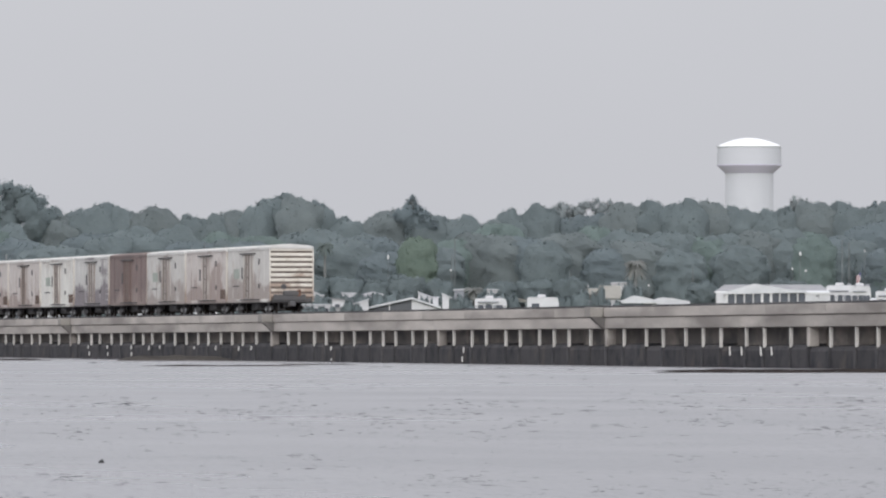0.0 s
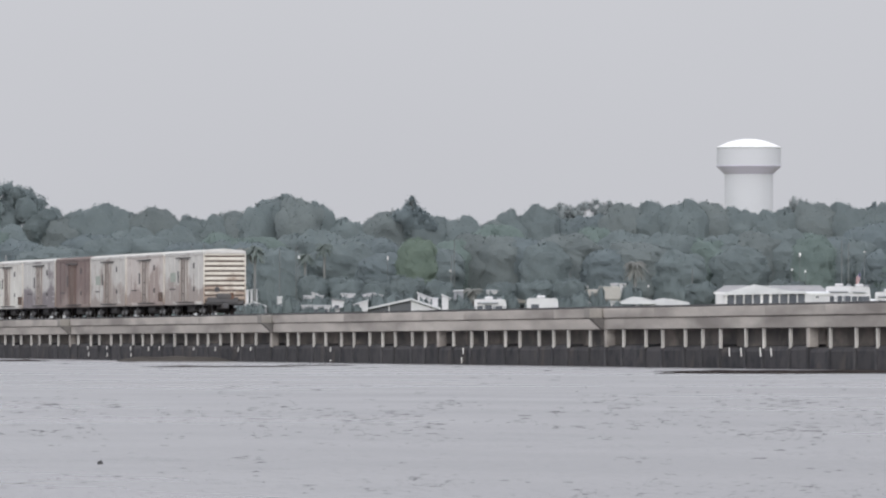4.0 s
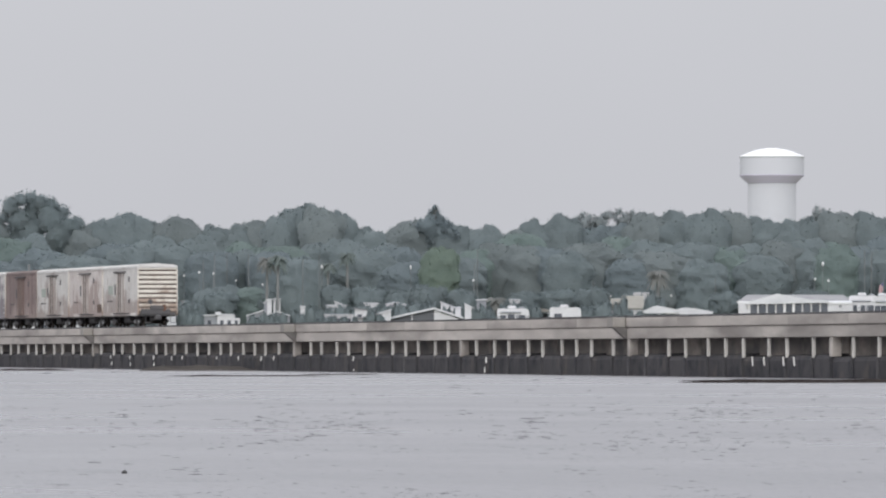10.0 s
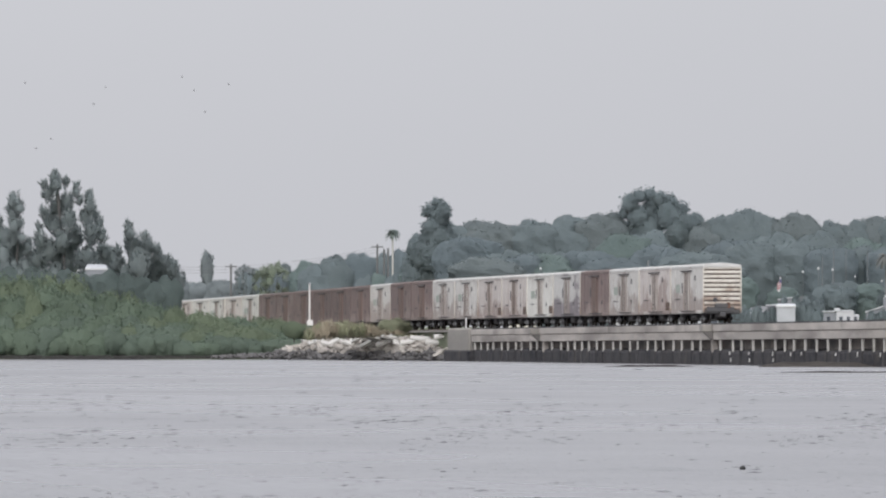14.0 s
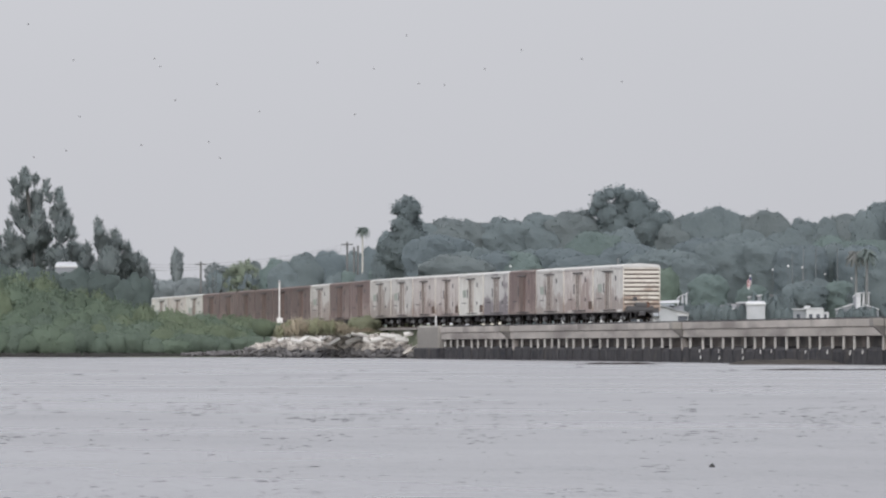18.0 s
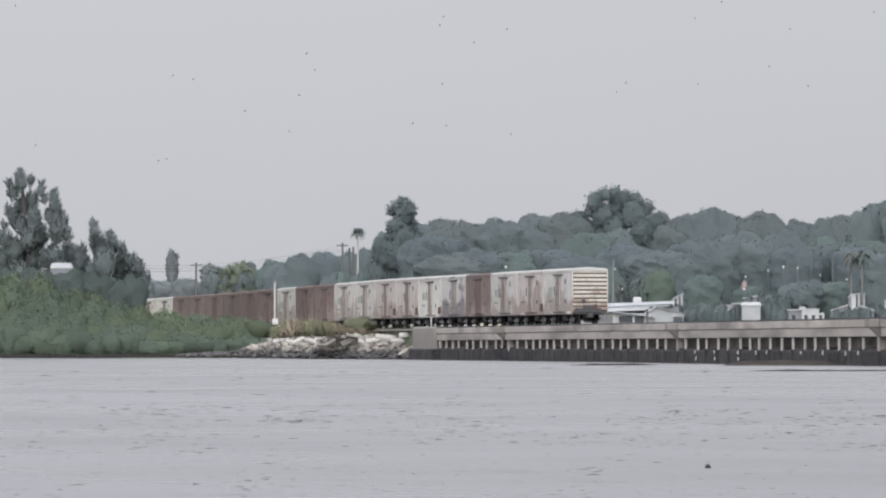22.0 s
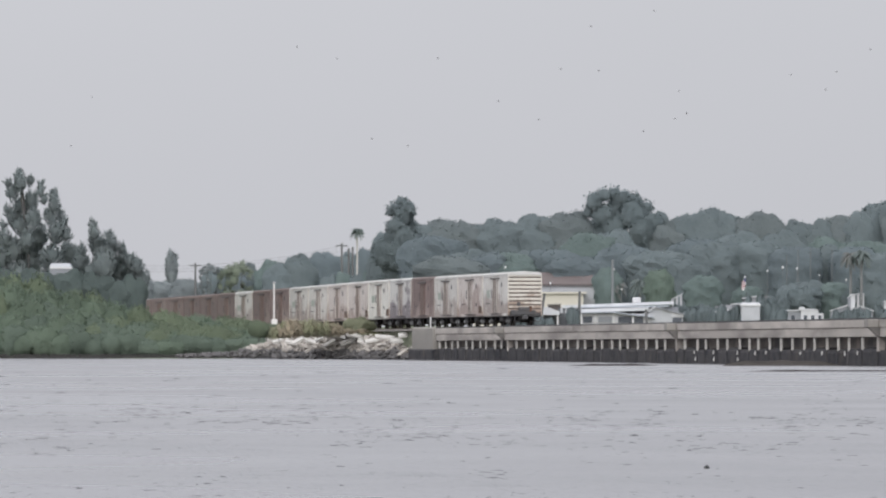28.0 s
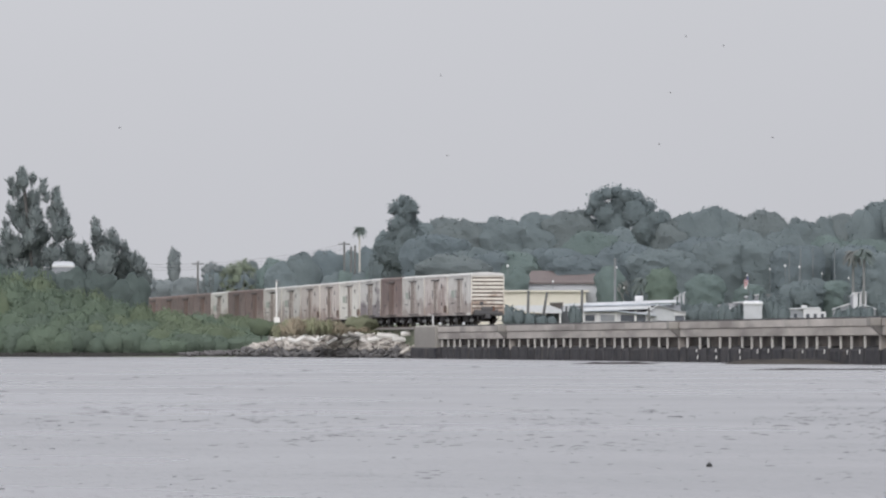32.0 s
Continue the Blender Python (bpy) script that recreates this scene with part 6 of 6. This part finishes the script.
pav = [(width(-126, u, 974), level(v, 974)) for u, v in ((-170, 64), (-160, 66), (-104, 66.5), (-82, 58.5), (-82, 52), (-104, 52), (-150, 56))]
part("roof", prism(pav, 0, 6.0), ROOF_WHITE, pavilion)
for u in (-168, -140, -112, -85):
    for y in (0.3, 5.7):
        x = width(-126, u, 974)
        part("post", boxed(x - 0.09, x + 0.09, y - 0.09, y + 0.09, 0, level(54, 974)), TRIM, pavilion)
part("back_wall", boxed(width(-126, -166, 974), width(-126, -84, 974), 5.2, 5.3, 0, level(52, 974)), WALL_GREY, pavilion)
annex(-103, -80, 71, 72, 984, WALL_BROWN, ROOF_TAN, "small dark brown hut behind the pavilion", 0)
for u, v, w in ((-178, 61, 2.0), (-160, 54, 2.0), (-140, 48, 2.0), (-118, 44, 2.0), (-100, 42, 1.6), (-62, 61, 1.5), (-54, 58, 1.3)):
    put("bush", u, v, 967, BANK, w)
for u, v, w in ((1032, 84, 2.2), (1052, 78, 1.6), (1064, 90, 1.5), (1112, 96, 2.4), (1128, 88, 2.0)):
    put("bush", u, v, 988, BANK, w)
for u, v, w in ((126, 66, 1.8), (150, 62, 3.4), (172, 66, 3.2), (298, 80, 3.4), (312, 74, 3.0), (280, 62, 1.8)):
    put("bush", u, v, 983, BANK, w)
house(-240, -34, 92, 96, 1000, WALL_CREAM, ROOF_GREY, "long cream flat-roofed hall", windows=0, depth=10, name="hall")
house(-148, -14, 106, 128, 1008, WALL_PALE, ROOF_BROWN, "house with brown hipped roof behind the hall", windows=0)
house(-984, -944, 136, 144, 1000, WALL_MID, WALL_PALE, "pale roofed house among the casuarinas", windows=1, o=0.05)

for k, ob in stock.items():
    if k not in used:
        for o in (*ob.children_recursive, ob):
            bpy.data.objects.remove(o)


# ---- poles, lamps, wires, flag ----


def pole(u, v, r, label, mat=POLE_WOOD, rad=0.13, arms=0, z=BANK, name="utility_pole", lean=0.0):
    p = spot(u, v, r)
    o = thing(name, label, "pole", pose(p.x, p.y, z, 0, 0, -math.degrees((u + 2299) * UNIT)), group="poles of the far bank")
    h = p.z - z
    part("mast", rod(bmesh.new(), (-lean, 0, -0.4), (0, 0, h), rad, rad * 0.75, 8), mat, o)
    for i in range(arms):
        part("crossarm", boxed(-0.8, 0.8, -0.06, 0.06, h - 0.45 - i * 0.9, h - 0.3 - i * 0.9), mat, o)
        for x in (-0.72, -0.35, 0.35, 0.72):
            part("insulator", rod(bmesh.new(), (x, 0, h - 0.3 - i * 0.9), (x, 0, h - 0.12 - i * 0.9), 0.05, 0.03, 6), POLE_GREY, o)
    return o


def street_lamp(u, v, r, label, size=0.25, tall=0.5):
    p = spot(u, v, r)
    o = thing("street_lamp", label, "street lamp", Matrix.Translation((p.x, p.y, BANK)), group="lamps of the park")
    h = p.z - BANK
    part("mast", rod(bmesh.new(), (0, 0, -0.4), (0, 0, h + 0.3), 0.03, 0.025, 8), POLE_FAINT, o)
    part("lamp_head", lathe([(0.06, h - tall / 2 + 0.0), (size, h - tall * 0.3), (size, h + tall * 0.3), (0.05, h + tall / 2)], 10), LAMP_WHITE, o, "white lamp globe")
    return o


for u, v in ((-467, 179), (-455, 170), (-448, 172)):
    pole(u, v, 1255, "dark wooden utility pole with crossarm", arms=1 if u < -460 else 0, rad=0.18, z=1.6)
pole(-726, 144, 1255, "dark wooden utility pole with crossarm", arms=1, rad=0.18, z=1.0)
pole(12, 150, 984, "stout grey utility pole behind the mobile home", POLE_FAINT, 0.15)
for u, v, r, g in ((-141, 92, 968, 0.1), (-108, 90, 968, 0.7), (-46, 94, 968, 0.1), (72, 62, 968, 0)):
    pole(u, v, r, "dark wooden post by the river", rad=0.17, lean=g, name="post")
for u, v in ((805, 178), (800, 150), (1226, 127), (1490, 176), (1502, 172), (400, 168), (496, 160), (525, 168), (530, 160), (362, 170), (320, 158), (1010, 120), (340, 168)):
    pole(u, v, 1004 + (u % 5), "thin grey utility pole against the wood", POLE_FAINT, 0.055, arms=0)
for u, v, s, t in ((687, 145, 0.2, 0.95), (530, 146, 0.22, 0.7), (1416, 151, 0.25, 0.85), (338, 134, 0.22, 0.45), (425, 114, 0.2, 0.4), (378, 122, 0.18, 0.35), (1148, 95, 0.24, 0.45),
                   (1256, 88, 0.2, 0.45), (1402, 124, 0.2, 0.5), (1426, 121, 0.25, 0.5), (798, 122, 0.22, 0.45), (104, 117, 0.24, 0.5), (313, 136, 0.26, 0.5), (286, 130, 0.2, 0.4),
                   (14, 133, 0.28, 0.55), (-178, 136, 0.26, 0.5), (-98, 108, 0.24, 0.45), (-4, 101, 0.24, 0.45), (28, 97, 0.22, 0.4), (246, 119, 0.2, 0.35), (1530, 156, 0.16, 0.4), (1040, 94, 0.3, 0.5)):
    street_lamp(u, v, 1002, "grey lamp post with a white globe", s * 0.45, t * 0.5)


def wire(a, b, sag, name="overhead_wire"):
    bm = bmesh.new()
    prev = Vector(a)
    for i in range(1, 13):
        g = i / 12
        q = Vector(a).lerp(Vector(b), g) - Vector((0, 0, sag * 4 * g * (1 - g)))
        rod(bm, prev, q, 0.013, 0.013, 4)
        prev = q
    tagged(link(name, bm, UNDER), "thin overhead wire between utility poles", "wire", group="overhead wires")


for d in (0, 5, 10):
    wire(spot(-726, 140 - d, 1255), spot(-467, 175 - d, 1255), 0.5)
    wire(spot(-900, 148 - d, 1255), spot(-726, 140 - d, 1255), 0.4)

for u, v, r in ((1523, 121, 990), (248, 120, 990)):
    p = spot(u, v, r)
    fl = thing("flagpole", "white flagpole with a striped flag", "flagpole", pose(p.x, p.y, BANK, 0, 0, -8))
    h = p.z - BANK
    part("mast", rod(bmesh.new(), (0, 0, -0.3), (0, 0, h), 0.03, 0.02, 8), POLE_FAINT, fl)
    flag = part("flag", prism([(-0.03, h - 0.15), (-0.03, h - 0.85), (-0.22, h - 1.55), (-0.50, h - 1.40), (-0.42, h - 0.6)], -0.012, 0.012), FLAG_WHITE, fl, "red and white striped flag hanging slack")
    for i in range(4):
        k = i * 0.115
        part("stripe", prism([(-0.05 - k, h - 0.22 - k * 0.9), (-0.11 - k, h - 0.27 - k * 0.9), (-0.17 - k * 0.9, h - 1.25 - k * 0.5), (-0.10 - k * 0.9, h - 1.15 - k * 0.5)], -0.02, 0.02), FLAG_RED, flag)
    part("canton", prism([(-0.03, h - 0.15), (-0.03, h - 0.5), (-0.2, h - 0.62), (-0.2, h - 0.3)], -0.026, 0.026), FLAG_BLUE, flag)

# signal post beside the track, thin post on the deck
p = spot(-587, 108, 925)
sig = thing("signal_post", "white trackside post with a white box", "signal post", pose(p.x, p.y, 2.2, 0, 0, -6))
part("mast", rod(bmesh.new(), (0, 0, -0.3), (0, 0, p.z - 2.2), 0.085, 0.085, 10), PALE_POST, sig)
part("cap", lathe([(0.16, p.z - 2.22), (0.16, p.z - 2.1), (0.04, p.z - 2.0)], 10), POLE_GREY, sig)
part("equipment_box", boxed(-0.26, 0.34, -0.35, 0.35, 0.9, 1.8, 0.04), PALE_POST, sig, "white equipment box")
part("box_stand", boxed(-0.08, 0.2, -0.1, 0.1, -0.2, 1.0), TRIM, sig)
mp_ = thing("marker_post", "thin white post at the end of the bridge", "post", Matrix.Translation((FACE_X + 0.1, 836.0, 3.04)))
part("mast", boxed(-0.06, 0.06, -0.06, 0.06, 0, 0.95), TRIM, mp_)

# ---- water tower ----
p = spot(1326, 0, 2400)
tower = thing("water_tower", "huge pedestal water tower, its white greyed for haze", "water tower", Matrix.Translation((p.x, p.y, 4.5)))


def tz(v):
    return level(v, 2400, 4.5)


def tr(u):
    return u * UNIT * 2400


dome = [(tr(57) * (1 - g), tz(341) + (tz(356) - tz(341)) * (1 - (1 - g) ** 2)) for g in np.linspace(0.02, 0.99, 14)]
part("dome", lathe([(tr(57.5), tz(339.5)), (tr(57.5), tz(341))] + dome), TOWER_TOP, tower, "bright white shallow dome")
part("tank", lathe([(tr(56.5), tz(308)), (tr(56.5), tz(339.4))], 96, False), TOWER, tower, "pale cylindrical tank")
part("tank_cone", lathe([(tr(43.5), tz(293.5)), (tr(57.5), tz(307)), (tr(57.5), tz(307.9))], 96, False), TOWER_BAND, tower, "grey conical underside of the tank")
bm = bmesh.new()
rings = []
for r_, z in ((tr(46), -1), (tr(44), tz(60)), (tr(42.5), tz(180)), (tr(42.5), tz(293.4))):
    rings.append([bm.verts.new((r_ * k * math.cos(i * math.pi / 84), r_ * k * math.sin(i * math.pi / 84), z)) for i in range(168) for k in ((1.0, 0.99)[i % 2],)])
for p_, q_ in zip(rings, rings[1:]):
    for i in range(168):
        bm.faces.new((p_[i], p_[(i + 1) % 168], q_[(i + 1) % 168], q_[i]))
part("pedestal", bm, TOWER, tower, "pale fluted pedestal")

# ---- riprap ----
rock_bank = bmesh.new()
grid = []
for i in range(31):
    u = -660 + i * 11.2
    s = shore_range(u)
    row = []
    for d, z in ((-6, -0.6), (0, 0.0), (3, 0.7), (7, 1.5), (11, 2.1), (20, 2.5), (40, 2.5)):
        q = spot(u, 0, s + d)
        row.append(rock_bank.verts.new((q.x, q.y, z * min(1, (u + 668) / 90) + 0.15 * noise.noise(q * 0.4))))
    grid.append(row)
for a, b in zip(grid, grid[1:]):
    for j in range(6):
        rock_bank.faces.new((a[j], b[j], b[j + 1], a[j + 1])).material_index = 1 if j < 2 else 0
bank_ob = link("rock_bank", rock_bank, RUBBLE)
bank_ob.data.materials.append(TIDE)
tagged(bank_ob, "grey rubble bank under the riprap", "bank", kind="structure")
rr = random.Random(8)
rock_meshes = []
for k in range(8):
    bm = bmesh.new()
    bmesh.ops.create_icosphere(bm, subdivisions=2, radius=0.5)
    flat = 0.32 + 0.05 * k
    for v in bm.verts:
        c = Vector([round(x * 2.2) / 2.2 * 0.6 + x * 0.4 for x in v.co])
        v.co = Vector((c.x * 1.3, c.y, c.z * flat * 1.6)) * (1 + 0.3 * noise.noise(v.co * 2.3 + Vector((k * 9, 0, 0))))
    o = link("rock", bm, ROCK)
    rock_meshes.append(o.data)
    bpy.data.objects.remove(o)
    d = rock_meshes[-1].copy()
    d.materials[0] = ROCK_DARK
    rock_meshes.append(d)
for i in range(299):
    u = rr.uniform(-640, -322)
    g = rr.random() ** 1.1
    dark = g < 0.30
    s = shore_range(u)
    q = spot(u, 0, s + 0.2 + g * 10)
    top = np.interp(u, [-760, -655, -610, -560, -420, -330], [0.2, 0.55, 1.2, 2.2, 2.3, 2.4])
    size = (0.32 + 0.6 * rr.random() ** 2) if not dark else rr.uniform(0.35, 0.7)
    ob = new("rock", rock_meshes[rr.randrange(8) * 2 + (1 if dark else 0)])
    ob.matrix_basis = pose(q.x, q.y, min(top, np.interp(g, [0, 0.3, 0.7, 1], [0.1, 0.8, 1.65, 2.25])), rr.uniform(-25, 25), rr.uniform(-26, 26), rr.uniform(-180, 180))
    ob.scale = (size * rr.uniform(1.0, 2.3), size * rr.uniform(0.8, 1.2), size * rr.uniform(0.5, 1.0))
    tagged(ob, "dark wet riprap stone at the waterline" if dark else "pale angular riprap slab on the bank", "rock", "riprap stones")
for i, (u, v, l, tilt) in enumerate(((-440, 15, 2.2, 8), (-385, 12, 2.6, 4), (-500, 13, 1.8, -24), (-475, 13, 2.6, 12), (-540, 9, 1.6, -28), (-352, 17, 1.6, -8), (-575, 8, 1.7, -16),
                                     (-520, 5, 1.6, 20), (-455, 5, 1.7, -18), (-412, 7, 1.5, -10), (-428, 3, 1.3, 24), (-555, 3, 1.4, 14), (-488, 2, 1.2, -30), (-365, 6, 1.8, 3), (-590, 12, 1.4, -20))):
    q = spot(u, v, shore_range(u) + 4)
    ob = link("concrete_slab", boxed(-l / 2, l / 2, -0.6, 0.6, -0.12, 0.12, 0.04), COLUMN)
    ob.matrix_basis = pose(q.x, q.y, q.z, 12, tilt, -6)
    tagged(ob, "pale broken concrete slab dumped among the rocks", "slab", "broken slabs")

small_rock = np.array([v.co for v in rock_meshes[0].vertices])
small_face = np.array([tuple(f.vertices) for f in rock_meshes[0].polygons])
rs = np.random.RandomState(17)
for mat, lo, hi, count in ((ROCK, 0.29, 1.0, 780), (ROCK_DARK, 0.0, 0.31, 560)):
    rv, rf = [], []
    for i in range(count):
        u, g = rs.uniform(-642 if lo else -760, -322), rs.uniform(lo, hi)
        q = spot(u, 0, shore_range(u) + 0.2 + g * 10)
        top = np.interp(u, [-760, -655, -610, -560, -420, -330], [0.2, 0.55, 1.2, 2.2, 2.3, 2.4])
        z = min(top, np.interp(g, [0, 0.3, 0.7, 1], [0.1, 0.8, 1.65, 2.25])) + 0.1
        turn = np.array(Euler(rs.uniform(-0.6, 0.6, 2).tolist() + [rs.uniform(0, 6.28)]).to_matrix())
        rv.append((small_rock * rs.uniform(0.12, 0.42) * rs.uniform(0.7, 1.6, 3)) @ turn.T + np.array([q.x, q.y, z]))
        rf.append(small_face + i * len(small_rock))
    tagged(new("rubble", raw_mesh("rubble", np.concatenate(rv), np.concatenate(rf), mat)), "small broken stones between the riprap", "rubble", kind="stuff")

# ---- float and birds ----
q = spot(180, 0, 107.0)
buoy = thing("trap_float", "small black float bobbing on the water", "float", Matrix.Translation((q.x, q.y, 0.0)))
part("body", lathe([(0.01, -0.03), (0.036, -0.01), (0.036, 0.014), (0.024, 0.034), (0.01, 0.042)], 14), BUOY, buoy)
part("stem", rod(bmesh.new(), (0.004, 0, 0.035), (0.012, 0, 0.052), 0.007, 0.005, 8), BUOY, buoy)


def bird_thing():
    b = thing("bird", "small dark bird in flight", "bird", group="birds over the bay")
    part("body", lathe([(0.008, -0.12), (0.036, -0.06), (0.046, 0.015), (0.032, 0.08), (0.01, 0.125)], 10), BIRD, b, at=pose(0, 0, 0, 0, 90, 0))
    for s in (-1, 1):
        bm = bmesh.new()
        c = [(0.045, 0, 0.015), (0.02, s * 0.13, 0.1), (-0.045, s * 0.24, 0.09), (-0.065, s * 0.13, 0.08), (-0.045, 0, 0.015)]
        top = [bm.verts.new((x, y, z + 0.012)) for x, y, z in c]
        bot = [bm.verts.new((x, y, z - 0.012)) for x, y, z in c]
        bm.faces.new(top if s > 0 else top[::-1])
        bm.faces.new(bot[::-1] if s > 0 else bot)
        for i in range(5):
            bm.faces.new((top[i], bot[i], bot[(i + 1) % 5], top[(i + 1) % 5]))
        bmesh.ops.recalc_face_normals(bm, faces=bm.faces[:])
        part("wing", bm, BIRD, b)
    return b


# by the time seen: bearing and elevation then, pace and rise a second
FLIGHTS = {
    16.5: ((-972, 456, 183, 1), (-635, 514, 182, 20), (-773, 466, 169, 20), (-654, 440, 156, 30), (-576, 447, 157, 8), (-540, 456, 163, 0), (-429, 458, 137, 18), (-396, 493, 158, 17), (-337, 492, 190, 7), (-262, 462, 187, 0), (-995, 381, 149, 32), (-863, 396, 160, 9), (-685, 383, 154, 14), (-917, 349, 136, 4), (-1010, 473, 141, 11), (-845, 304, 102, 15), (-1014, 335, 122, 10),),
    20: ((-896, 496, 183, 9), (-844, 473, 164, 6), (-754, 390, 105, 25), (-548, 541, 130, 19), (-791, 352, 115, 12),),
    21: ((-964, 474, 196, 1), (-912, 443, 181, 25), (-949, 310, 156, 14), (-928, 315, 150, 12),),
    22: ((-640, 412, 75, 3), (-295, 564, 184, 0),),
    24: ((-859, 479, 195, 2), (-844, 452, 208, 8), (-970, 421, 213, -6), (-706, 586, 170, -6), (39, 440, 165, -10),),
    25: ((-986, 490, 170, 5),),
    28: ((-908, 437, 153, 9), (-945, 351, 165, -5), (-350, 351, 110, 0), (67, 377, 200, 15),),
    29: ((-375, 530, 171, 4), (-91, 506, 205, 0), (-237, 363, 176, 0),),
    31: ((-1013, 384, 149, -4),),
}
SIGHTED = [(t, *f) for t, flock in FLIGHTS.items() for f in flock]
birds, bird0 = [], bird_thing()
for i in range(len(SIGHTED)):
    birds.append(bird0 if i == 0 else copy_thing(bird0, Matrix.Identity(4)))


def motions():
    for i, car in enumerate(cars):
        rows = []
        for t in range(0, 33, 2):
            y = START_Y + CAR * i + SPEED * t
            a, d = line_at(y), line_at(y + CAR) - line_at(y)
            rows.append((t, pose(a.x, a.y, a.z, math.degrees(math.atan2(d.z, d.y)), 0, -math.degrees(math.atan2(d.x, d.y)))))
        walk(car, rows)
    for car in cars[:3]:
        for w in [o for o in car.children if o.name.startswith("wheelset")]:
            c = w.matrix_basis.translation.copy()
            walk(w, [(k / 15.0, Matrix.Translation(c) @ pose(0, 0, 0, -math.degrees(SPEED * k / 15.0 / 0.42), 0, 0)) for k in range(481)])
    for (t0, u0, v0, pace, rise), b in zip(SIGHTED, birds):
        walk(b, [(t, Matrix.Translation(spot(u0 + pace * (t - t0), v0 + rise * (t - t0), 820)) @ pose(0, 0, 0, 0, 0, -8 + u0 % 20)) for t in (0, 8, 16, 24, 32)])
    c = buoy.matrix_basis.translation.copy()
    walk(buoy, [(t, Matrix.Translation(c + Vector((0.012 * math.sin(t * 1.3), 0, 0.006 * math.sin(t * 2.4)))) @ pose(0, 0, 0, 0, 8 * math.sin(t * 1.9), 0)) for t in range(0, 33)])
    for k, rip in enumerate(ripple_sets):
        walk(rip, [(t, Matrix.Translation(((-0.1 - 0.13 * k) * t, (-0.28 - 0.06 * k) * t, 0.0))) for t in (0, 8, 16, 24, 32)])
    walk(water, [(t, Matrix.Translation((-0.22 * t, -0.35 * t, 0.0))) for t in (0, 8, 16, 24, 32)])


motions()
